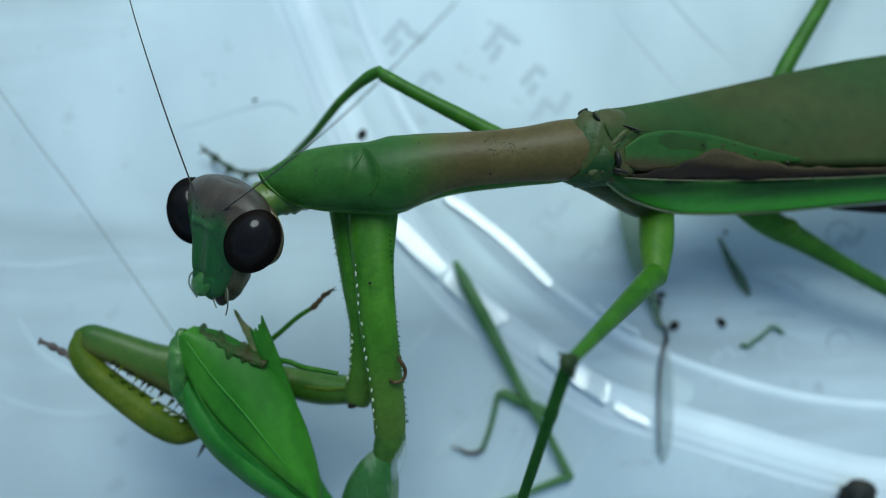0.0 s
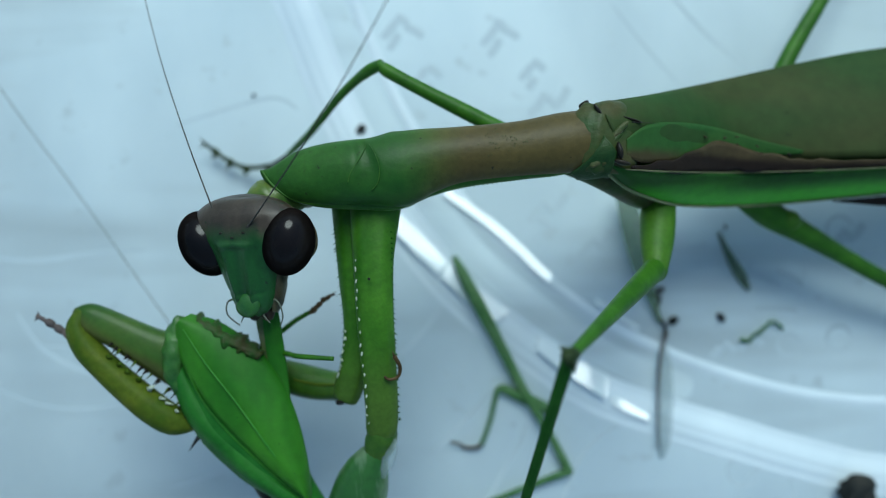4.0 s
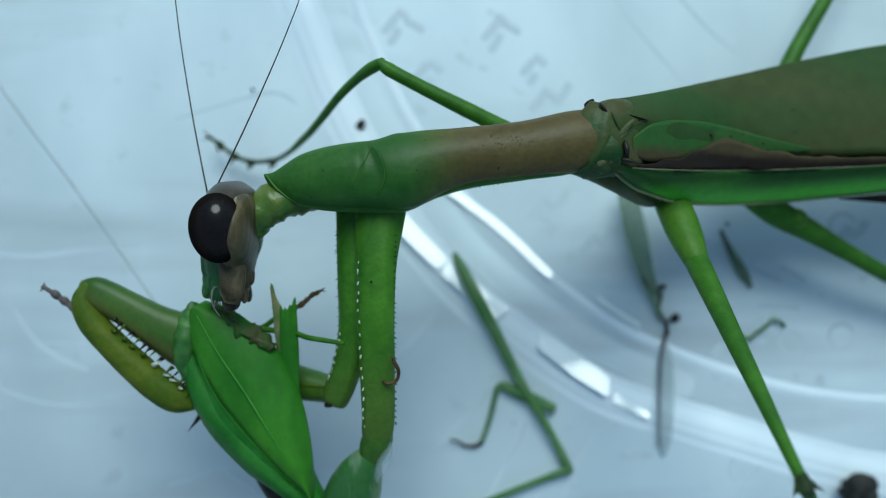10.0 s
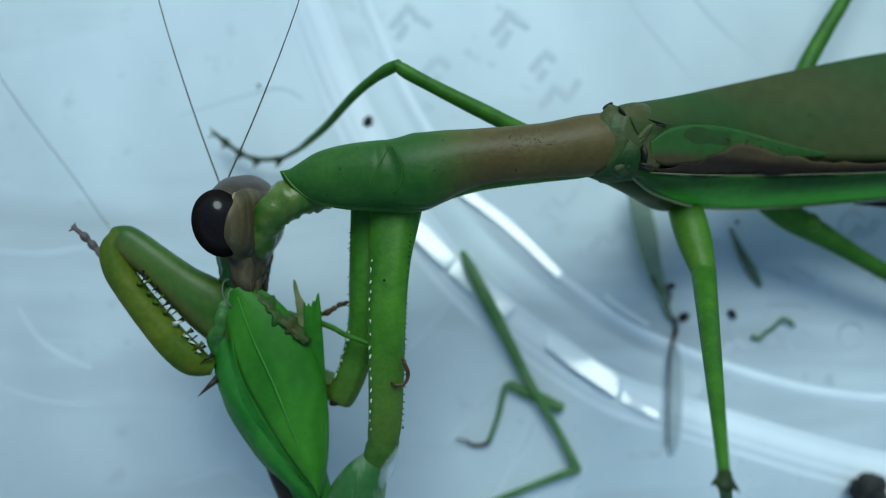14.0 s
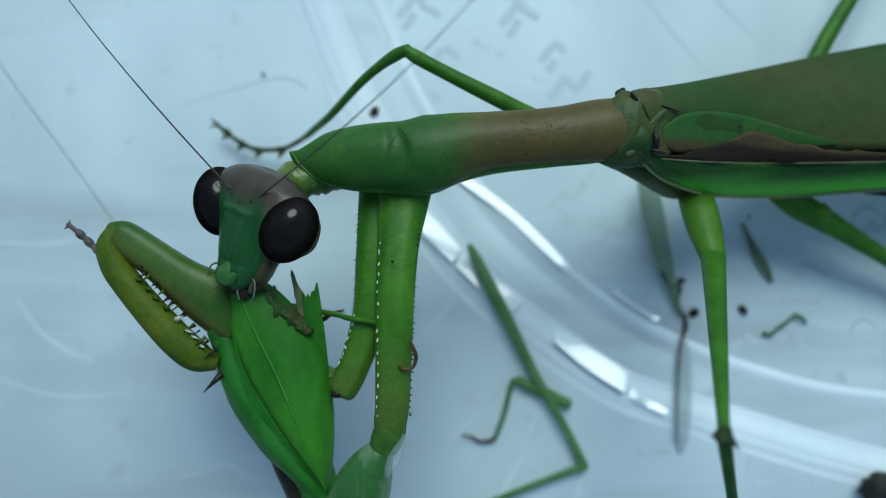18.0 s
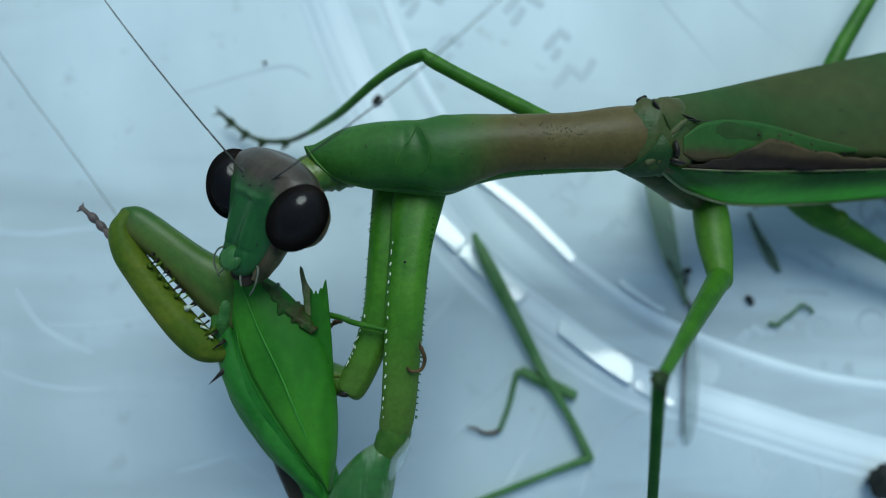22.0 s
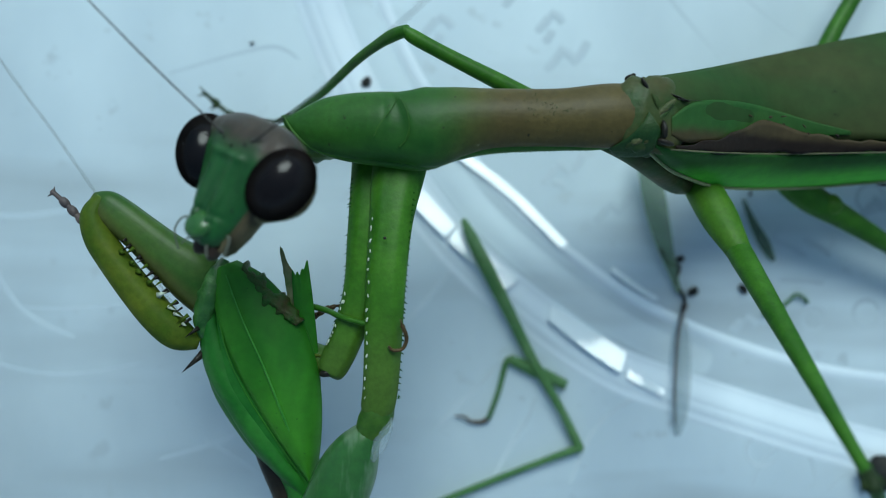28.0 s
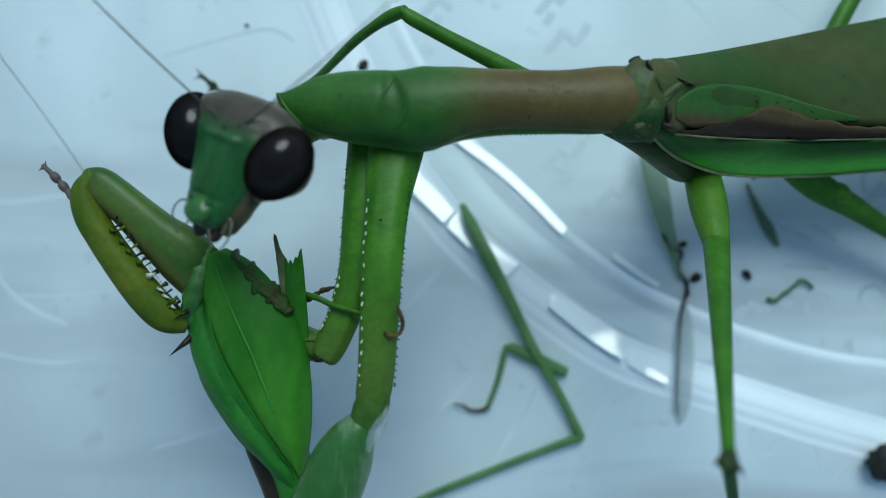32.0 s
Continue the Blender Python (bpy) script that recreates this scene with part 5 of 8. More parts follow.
for u, r, name in (((-7.31, 12.27, 0.35), 0.42, 0), ((23.02, -6.6, 0.3), 0.42, 0), ((27.66, -6.27, 0.3), 0.4, 0), ((-17.92, 15.57, 0.2), 0.16, 0), ((28.18, 2.51, 0.2), 0.2, 0)):
    bm = bmesh.new()
    ball(bm, u, (r * 1.35, r * 0.9, r * 0.8), (0, 0, random.uniform(0, 180)), 14, 0.5)
    tagged(part("frass_pellet", bm, FRASS), "small dark insect dropping on the plastic", "dropping", "droppings")
bm = bmesh.new()
ball(bm, ((40.34, -23.03, 1.3)), (1.75, 1.6, 1.4), (0, 0, 20), 20, 0.35)
tagged(part("frass_pellet", bm, FRASS), "large black insect dropping on the plastic", "dropping", "droppings")
tagged(part("hair_strand", line([(-42.03, 18.21, 6), (-36.93, 11.07, 6), (-32.85, 5.66, 6), (-23.16, -8.11, 6), (-18.57, -14.74, 6)], 0.04, 0.04, n=5, k=3), PALP), "single pale hair stretched across the container", "hair")


# ---- what moves (mm and degrees, in the space of the thing that carries it) ----
def motions():
    walk(mantis, [(t, pose(x * MM, y * MM, z * MM, a, b, c)) for t, x, y, z, a, b, c in (
        (0, -1.172, 6.429, 20.971, 0, -0, -1.96), (0.5, -0.904, 6.166, 20.963, 0, -0, -0.52), (1, -0.964, 6.221, 20.967, 0, -0, -0.6),
        (1.5, -1.088, 6.345, 20.978, 0, -0, -1.18), (2, -0.948, 6.284, 20.984, 0, -0, -0.9), (2.5, -0.939, 6.369, 20.973, 0, -0, -1.13),
        (3, -0.934, 6.366, 20.944, 0, -0, -1.14), (3.5, -0.892, 6.358, 20.899, 0, -0, -0.89), (5.5, -0.878, 6.347, 20.873, 0, -0, -1.26),
        (6, -0.81, 6.362, 20.924, 0, -0, -0.67), (6.5, -0.932, 6.237, 20.968, 0, -0, -0.72), (7, -0.962, 6.471, 20.986, 0, -0, -0.97),
        (7.5, -0.895, 6.416, 20.962, 0, -0, -0.87), (8, -0.687, 6.164, 20.897, 0, -0, -0.12), (8.5, -0.634, 5.987, 20.812, 0, -0, 0.43),
        (9, -0.519, 5.835, 20.737, 0, -0, 0.56), (9.5, -0.515, 5.928, 20.693, 0, -0, 0.48), (10, -0.526, 5.925, 20.686, 0, -0, 0.05),
        (10.5, -0.558, 5.932, 20.699, 0, -0, 0.27), (11, -0.542, 5.916, 20.7, 0, -0, 0.27), (11.5, -0.308, 5.906, 20.656, 0, -0, 1),
        (12, -0.3, 6.11, 20.556, 0, -0, 0.67), (12.5, -0.367, 5.975, 20.418, 0, -0, 0.38), (13, -0.202, 5.93, 20.281, 0, -0, 0),
        (13.5, -0.068, 5.924, 20.173, 0, -0, -0.4), (14, -0.111, 5.903, 20.096, 0, -0, -1.01), (14.5, -0.094, 5.941, 20.016, 0, -0, -1.06),
        (16.5, -0.008, 6.494, 19.204, 0, -0, -1.49), (17, -0.152, 6.649, 19.161, 0, -0, -1.55), (17.5, -0.049, 6.537, 19.135, 0, -0, -1.16),
        (18, -0.029, 6.588, 19.115, 0, -0, -1.61), (18.5, 0.076, 6.413, 19.117, 0, -0, -1.84), (19, 0.162, 6.328, 19.15, 0, -0, -2),
        (19.5, 0.256, 6.255, 19.198, 0, -0, -2.42), (20, 0.611, 5.858, 19.225, 0, -0, -2.81), (20.5, 0.709, 5.762, 19.203, 0, -0, -2.93),
        (21, 1.074, 5.393, 19.144, 0, -0, -3.42), (21.5, 0.98, 5.452, 19.091, 0, -0, -3.63), (22, 0.781, 5.416, 19.085, 0, -0, -3.96),
        (22.5, 0.481, 5.51, 19.136, 0, -0, -3.66), (23, 0.353, 5.678, 19.222, 0, -0, -3.6), (23.5, 0.179, 5.87, 19.311, 0, -0, -3.67),
        (24, 0.153, 5.965, 19.382, 0, -0, -3.7), (24.5, 0.108, 5.879, 19.428, 0, -0, -3.67), (25, 0.143, 5.861, 19.454, 0, -0, -3.09),
        (25.5, 0.056, 5.981, 19.464, 0, -0, -3.67), (27.5, 0.256, 6.021, 19.423, 0, -0, -4.58), (28, 0.333, 5.877, 19.419, 0, -0, -5.15),
        (28.5, 0.337, 5.77, 19.404, 0, -0, -5.77), (29, 0.53, 5.688, 19.379, 0, -0, -6.4), (29.5, 0.479, 5.745, 19.356, 0, -0, -6.67),
        (30, 0.454, 5.723, 19.36, 0, -0, -6.5), (30.5, 0.513, 5.609, 19.409, 0, -0, -5.95), (31, 0.362, 5.584, 19.498, 0, -0, -5.72),
        (31.5, 0.251, 5.656, 19.604, 0, -0, -5.73), (32, 0.428, 5.73, 19.7, 0, -0, -6.23),
    )])
    walk(abdomen, [(t, pose(x * MM, y * MM, z * MM, a, b, c)) for t, x, y, z, a, b, c in (
        (0, 14.366, 1.917, -2, 0, -0, 1.51), (0.5, 14.366, 1.917, -2, 0, -0, 0.13), (1, 14.366, 1.917, -2, 0, -0, 0.26),
        (1.5, 14.366, 1.917, -2, 0, -0, 0.93), (2, 14.366, 1.917, -2, 0, -0, 0.66), (2.5, 14.366, 1.917, -2, 0, -0, 0.75),
        (3, 14.366, 1.917, -2, 0, -0, 0.7), (3.5, 14.366, 1.917, -2, 0, -0, 0.43), (5.5, 14.366, 1.917, -2, 0, -0, 0.69),
        (6, 14.366, 1.917, -2, 0, -0, -0.05), (6.5, 14.366, 1.917, -2, 0, -0, 0.1), (7, 14.366, 1.917, -2, 0, -0, 0.47),
        (7.5, 14.366, 1.917, -2, 0, -0, 0.55), (8, 14.366, 1.917, -2, 0, -0, 0.02), (8.5, 14.366, 1.917, -2, 0, -0, -0.51),
        (9, 14.366, 1.917, -2, 0, -0, -0.68), (9.5, 14.366, 1.917, -2, 0, -0, -0.63), (10, 14.366, 1.917, -2, 0, -0, -0.13),
        (10.5, 14.366, 1.917, -2, 0, -0, -0.34), (11, 14.366, 1.917, -2, 0, -0, -0.1), (11.5, 14.366, 1.917, -2, 0, -0, -0.71),
        (12, 14.366, 1.917, -2, 0, -0, -0.48), (12.5, 14.366, 1.917, -2, 0, -0, -0.23), (13, 14.366, 1.917, -2, 0, -0, 0.03),
        (13.5, 14.366, 1.917, -2, 0, -0, 0.24), (14, 14.366, 1.917, -2, 0, -0, 0.46), (14.5, 14.366, 1.917, -2, 0, -0, 0.19),
        (16.5, 14.366, 1.917, -2, 0, -0, 0.47), (17, 14.366, 1.917, -2, 0, -0, 0.61), (17.5, 14.366, 1.917, -2, 0, -0, 0.43),
        (18, 14.366, 1.917, -2, 0, -0, 0.89), (18.5, 14.366, 1.917, -2, 0, -0, 1.17), (19, 14.366, 1.917, -2, 0, -0, 1.35),
        (19.5, 14.366, 1.917, -2, 0, -0, 1.92), (20, 14.366, 1.917, -2, 0, -0, 2.53), (20.5, 14.366, 1.917, -2, 0, -0, 2.81),
        (21, 14.366, 1.917, -2, 0, -0, 3.4), (21.5, 14.366, 1.917, -2, 0, -0, 3.61), (22, 14.366, 1.917, -2, 0, -0, 3.7),
        (22.5, 14.366, 1.917, -2, 0, -0, 3.37), (23, 14.366, 1.917, -2, 0, -0, 3.18), (23.5, 14.366, 1.917, -2, 0, -0, 3.2),
        (24, 14.366, 1.917, -2, 0, -0, 3.17), (24.5, 14.366, 1.917, -2, 0, -0, 3.16), (25, 14.366, 1.917, -2, 0, -0, 2.8),
        (25.5, 14.366, 1.917, -2, 0, -0, 3.38), (27.5, 14.366, 1.917, -2, 0, -0, 4.47), (28, 14.366, 1.917, -2, 0, -0, 5.04),
        (28.5, 14.366, 1.917, -2, 0, -0, 5.68), (29, 14.366, 1.917, -2, 0, -0, 6.46), (29.5, 14.366, 1.917, -2, 0, -0, 6.54),
        (30, 14.366, 1.917, -2, 0, -0, 6.21), (30.5, 14.366, 1.917, -2, 0, -0, 5.68), (31, 14.366, 1.917, -2, 0, -0, 5.57),
        (31.5, 14.366, 1.917, -2, 0, -0, 5.62), (32, 14.366, 1.917, -2, 0, -0, 5.96),
    )])
    walk(coxa, [(t, pose(x * MM, y * MM, z * MM, a, b, c)) for t, x, y, z, a, b, c in (
        (0, -3.831, -2.731, -0.4, 4.67, -0.47, 8.03), (0.5, -3.831, -2.731, -0.4, 7.05, -0.29, 4.47), (1, -3.831, -2.731, -0.4, 6.28, -0.29, 4.56),
        (1.5, -3.831, -2.731, -0.4, 5.52, -0.3, 5.36), (2, -3.831, -2.731, -0.4, 4.72, -0.26, 4.72), (2.5, -3.831, -2.731, -0.4, 4.68, -0.25, 4.89),
        (3, -3.831, -2.731, -0.4, 4.61, -0.27, 5.1), (3.5, -3.831, -2.731, -0.4, 4.47, -0.22, 4.37), (5.5, -3.831, -2.731, -0.4, 4.37, -0.16, 4.12),
        (6, -3.831, -2.731, -0.4, 4.54, -0.12, 3.12), (6.5, -3.831, -2.731, -0.4, 5.46, -0.19, 3.85), (7, -3.831, -2.731, -0.4, 3.14, -0.22, 4.56),
        (7.5, -3.831, -2.731, -0.4, 3.06, -0.16, 3.75), (8, -3.831, -2.731, -0.4, 3.65, -0.13, 2.57), (8.5, -3.831, -2.731, -0.4, 3.38, -0.09, 1.53),
        (9, -3.831, -2.731, -0.4, 5.5, -0.01, 0.83), (9.5, -3.831, -2.731, -0.4, 4.59, 0.03, 0.35), (10, -3.831, -2.731, -0.4, 4.58, 0.01, 0.99),
        (10.5, -3.831, -2.731, -0.4, 4.59, -0.04, 1.3), (11, -3.831, -2.731, -0.4, 3.8, -0.05, 1.29), (11.5, -3.831, -2.731, -0.4, 2.09, -0.02, -0.01),
        (12, -3.831, -2.731, -0.4, 1.75, 0, -0.12), (12.5, -3.831, -2.731, -0.4, 2.12, 0.03, -0.17), (13, -3.831, -2.731, -0.4, 0.9, 0.04, -0.29),
        (13.5, -3.831, -2.731, -0.4, 0.54, 0.05, -0.21), (14, -3.831, -2.731, -0.4, 0.3, 0.06, 0.11), (14.5, -3.831, -2.731, -0.4, 0.84, 0.1, -0.15),
        (16.5, -3.831, -2.731, -0.4, -2.51, -0.02, 0.35), (17, -3.831, -2.731, -0.4, -4.23, -0.09, 1), (17.5, -3.831, -2.731, -0.4, -3.52, -0.06, 0.32),
        (18, -3.831, -2.731, -0.4, -4.37, -0.09, 0.72), (18.5, -3.831, -2.731, -0.4, -3.58, -0.05, 0.52), (19, -3.831, -2.731, -0.4, -4.27, -0.07, 0.38),
        (19.5, -3.831, -2.731, -0.4, -5.69, -0.13, 0.8), (20, -3.831, -2.731, -0.4, -4.03, -0.05, 0.77), (20.5, -3.831, -2.731, -0.4, -4.89, -0.08, 0.08),
        (21, -3.831, -2.731, -0.4, -2.71, 0.06, -0.45), (21.5, -3.831, -2.731, -0.4, -2.87, 0.05, -0.17), (22, -3.831, -2.731, -0.4, -3.68, -0.01, 0.74),
        (22.5, -3.831, -2.731, -0.4, -2.73, -0.01, 1.84), (23, -3.831, -2.731, -0.4, -2.46, 0.01, 1.65), (23.5, -3.831, -2.731, -0.4, -4.55, -0.08, 1.94),
        (24, -3.831, -2.731, -0.4, -3.53, -0.04, 2.03), (24.5, -3.831, -2.731, -0.4, -3.39, -0.03, 1.63), (25, -3.831, -2.731, -0.4, -4.1, -0.05, 0.49),
        (25.5, -3.831, -2.731, -0.4, -4.06, -0.04, 1.06), (27.5, -3.831, -2.731, -0.4, -4.98, -0.09, 2.54), (28, -3.831, -2.731, -0.4, -3.42, -0.03, 3.08),
        (28.5, -3.831, -2.731, -0.4, -4.25, -0.06, 3.79), (29, -3.831, -2.731, -0.4, -4.33, -0.06, 4.2), (29.5, -3.831, -2.731, -0.4, -5.98, -0.14, 4.96),
        (30, -3.831, -2.731, -0.4, -3.6, -0.05, 4.99), (30.5, -3.831, -2.731, -0.4, -1.87, 0.03, 3.97), (31, -3.831, -2.731, -0.4, -2.38, 0, 3.96),
        (31.5, -3.831, -2.731, -0.4, -5.2, -0.1, 3.86), (32, -3.831, -2.731, -0.4, -4.9, -0.09, 3.97),
    )])
    walk(coxa_b, [(t, pose(x * MM, y * MM, z * MM, a, b, c)) for t, x, y, z, a, b, c in (
        (0, -5.666, -2.655, -2, 5.9, -2.46, 11.68), (0.5, -5.666, -2.655, -2, 7.7, -2.43, 7.51), (1, -5.666, -2.655, -2, 7.73, -2.37, 7.16),
        (1.5, -5.666, -2.655, -2, 5.97, -2.1, 8.52), (2, -5.666, -2.655, -2, 6.01, -1.99, 7.49), (2.5, -5.666, -2.655, -2, 5.12, -1.8, 7.79),
        (3, -5.666, -2.655, -2, 5.02, -1.78, 7.78), (3.5, -5.666, -2.655, -2, 5.76, -1.78, 6.5), (5.5, -5.666, -2.655, -2, 4.77, -1.59, 6.99),
        (6, -5.666, -2.655, -2, 4.95, -1.56, 5.92), (6.5, -5.666, -2.655, -2, 5.98, -1.81, 6.2), (7, -5.666, -2.655, -2, 3.41, -1.31, 6.76),
        (7.5, -5.666, -2.655, -2, 2.43, -1.05, 6.21), (8, -5.666, -2.655, -2, 3.98, -1.14, 3.83), (8.5, -5.666, -2.655, -2, 5.46, -1.34, 2.73),
        (9, -5.666, -2.655, -2, 5.27, -1.15, 1.58), (9.5, -5.666, -2.655, -2, 5.11, -1.06, 1.23), (10, -5.666, -2.655, -2, 5.1, -0.99, 1.16),
        (10.5, -5.666, -2.655, -2, 5.1, -1.16, 2.1), (11, -5.666, -2.655, -2, 3.34, -0.84, 2.09), (11.5, -5.666, -2.655, -2, 0.53, -0.2, 0.06),
        (12, -5.666, -2.655, -2, -0.71, 0, 0.51), (12.5, -5.666, -2.655, -2, -0.29, 0.02, -0.12), (13, -5.666, -2.655, -2, 1, -0.13, -0.29),
        (13.5, -5.666, -2.655, -2, 4.18, -0.68, 0.53), (14, -5.666, -2.655, -2, 3.9, -0.46, -0.13), (14.5, -5.666, -2.655, -2, 2.76, -0.15, -1.21),
        (16.5, -5.666, -2.655, -2, -2.78, 0.65, -1.32), (17, -5.666, -2.655, -2, -6.47, 1.05, 0.64), (17.5, -5.666, -2.655, -2, -5.68, 0.96, -0.16),
        (18, -5.666, -2.655, -2, -7.51, 1.22, 0.21), (18.5, -5.666, -2.655, -2, -5.74, 1.01, -0.38), (19, -5.666, -2.655, -2, -3.86, 0.77, -0.51),
        (19.5, -5.666, -2.655, -2, -4.57, 0.85, 0.19), (20, -5.666, -2.655, -2, -1.82, 0.46, 0.8), (20.5, -5.666, -2.655, -2, -1.89, 0.47, 0.9),
        (21, -5.666, -2.655, -2, -1.2, 0.5, 0.01), (21.5, -5.666, -2.655, -2, -3.17, 0.72, 0.59), (22, -5.666, -2.655, -2, -5.84, 1.07, 0.74),
        (22.5, -5.666, -2.655, -2, -6.56, 1.08, 2.36), (23, -5.666, -2.655, -2, -4.49, 0.81, 1.8), (23.5, -5.666, -2.655, -2, -8.58, 1.39, 1.93),
        (24, -5.666, -2.655, -2, -6.57, 1.09, 2.16), (24.5, -5.666, -2.655, -2, -6.4, 1.09, 1.78), (25, -5.666, -2.655, -2, -8.07, 1.33, 0.69),
        (25.5, -5.666, -2.655, -2, -11.57, 1.8, 1.3), (27.5, -5.666, -2.655, -2, -8.19, 1.34, 2.61), (28, -5.666, -2.655, -2, -5.55, 0.98, 3.04),
        (28.5, -5.666, -2.655, -2, -8.25, 1.35, 3.78), (29, -5.666, -2.655, -2, -5.69, 1, 4.17), (29.5, -5.666, -2.655, -2, -6.66, 1.09, 5.64),
        (30, -5.666, -2.655, -2, -4, 0.72, 5.18), (30.5, -5.666, -2.655, -2, -1.17, 0.36, 4), (31, -5.666, -2.655, -2, 0.02, 0.21, 3.66),
        (31.5, -5.666, -2.655, -2, -3.13, 0.65, 3.6), (32, -5.666, -2.655, -2, -4.56, 0.87, 3.61),
    )])
    walk(leg, [(t, pose(x * MM, y * MM, z * MM, a, b, c)) for t, x, y, z, a, b, c in (
        (0, -3.645, 8.262, -4.4, -0.16, -2.65, 2.85), (0.5, -3.57, 8.458, -3.8, 0.29, -3.49, 1.06), (1, -3.522, 8.535, -4.1, -0.02, -2.97, 1.39),
        (1.5, -3.54, 8.457, -4.5, -0.28, -2.36, 2.16), (2, -3.578, 8.427, -4.1, 0.03, -3, 1.64), (2.5, -3.603, 8.367, -4.2, -0.07, -2.78, 1.94),
        (3, -3.549, 8.44, -4.5, -0.29, -2.09, 2.07), (3.5, -3.582, 8.418, -4.1, -0.1, -2.77, 1.73), (5.5, -3.638, 8.313, -4, 0.07, -2.89, 1.93),
        (6, -3.66, 8.279, -3.4, 0.38, -4.08, 1.23), (6.5, -3.54, 8.493, -4.2, -0.03, -2.75, 1.47), (7, -3.576, 8.4, -4.4, -0.32, -2.47, 2.03),
        (7.5, -3.595, 8.384, -4.2, -0.14, -2.74, 1.76), (8, -3.57, 8.46, -3.7, 0.34, -3.32, 0.55), (8.5, -3.582, 8.36, -2.6, 1.16, -5.09, -0.59),
        (9, -3.549, 8.351, -2.2, 1.51, -5.43, -1.09), (9.5, -3.556, 8.262, -1.902, 1.58, -5.82, -1), (10, -3.622, 8.244, -2.4, 1.4, -5.03, -0.54),
        (10.5, -3.536, 8.528, -3.5, 0.62, -3.16, -0.23), (11, -3.492, 8.6, -4, 0.35, -2.2, -0.15), (11.5, -3.504, 8.577, -3.2, 0.74, -3.35, -1.08),
        (12, -3.562, 8.475, -3.4, 0.46, -2.83, -0.52), (12.5, -3.58, 8.442, -3.5, 0.59, -2.48, -0.49), (13, -3.603, 8.395, -3.7, 0.56, -1.59, -0.3),
        (13.5, -3.689, 8.193, -3, 1.03, -2.48, -0.27), (14, -3.748, 7.979, -2.4, 1.5, -3.39, -0.01), (14.5, -3.762, 7.908, -2.208, 1.58, -3.57, -0.03),
        (16.5, -3.853, 7.707, -2.221, 0.74, -2.09, 1.09), (17, -3.842, 7.731, -2.217, 0.47, -2.2, 1.53), (17.5, -3.817, 7.786, -2.215, 0.57, -2.05, 0.97),
        (18, -3.851, 7.713, -2.221, 0.55, -1.94, 1.41), (18.5, -3.896, 7.631, -2.316, 0.86, -1.64, 1.17), (19, -3.909, 7.6, -2.318, 1.02, -1.56, 1.11),
        (19.5, -3.942, 7.522, -2.316, 1.21, -1.48, 1.27), (20, -3.983, 7.447, -2.406, 1.79, -0.84, 0.74), (20.5, -3.99, 7.431, -2.416, 1.91, -0.63, 0.64),
        (21, -4.028, 7.338, -2.42, 2.44, 0.04, 0.27), (21.5, -4.058, 7.286, -2.521, 2.37, 0.17, 0.54), (22, -4.045, 7.318, -2.527, 2.36, -0, 0.93),
        (22.5, -3.993, 7.402, -2.32, 2.26, -0.86, 0.99), (23, -4.002, 7.357, -2.226, 2.17, -1.39, 1.18), (23.5, -4.005, 7.349, -2.221, 1.95, -1.8, 1.65),
        (24, -4.005, 7.347, -2.217, 1.85, -1.97, 1.85), (24.5, -3.996, 7.37, -2.223, 1.96, -2.09, 1.72), (25, -3.984, 7.401, -2.227, 2, -2.17, 1.1),
        (25.5, -4.027, 7.268, -2.128, 2.01, -2.44, 1.75), (27.5, -4.165, 6.936, -2.22, 2.27, -1.98, 2.2), (28, -4.208, 6.844, -2.315, 2.5, -1.66, 2.39),
        (28.5, -4.254, 6.715, -2.315, 2.76, -1.58, 2.66), (29, -4.306, 6.537, -2.219, 3.07, -1.41, 2.86), (29.5, -4.343, 6.424, -2.217, 3.12, -1.47, 3.07),
        (30, -4.318, 6.471, -2.127, 3.13, -1.65, 2.94), (30.5, -4.257, 6.62, -2.027, 3.19, -1.8, 2.36), (31, -4.217, 6.736, -2.039, 3.13, -2.12, 2.3),
        (31.5, -4.199, 6.752, -1.934, 3.09, -2.62, 2.49), (32, -4.271, 6.583, -2.044, 3.14, -2.37, 2.86),
    )])
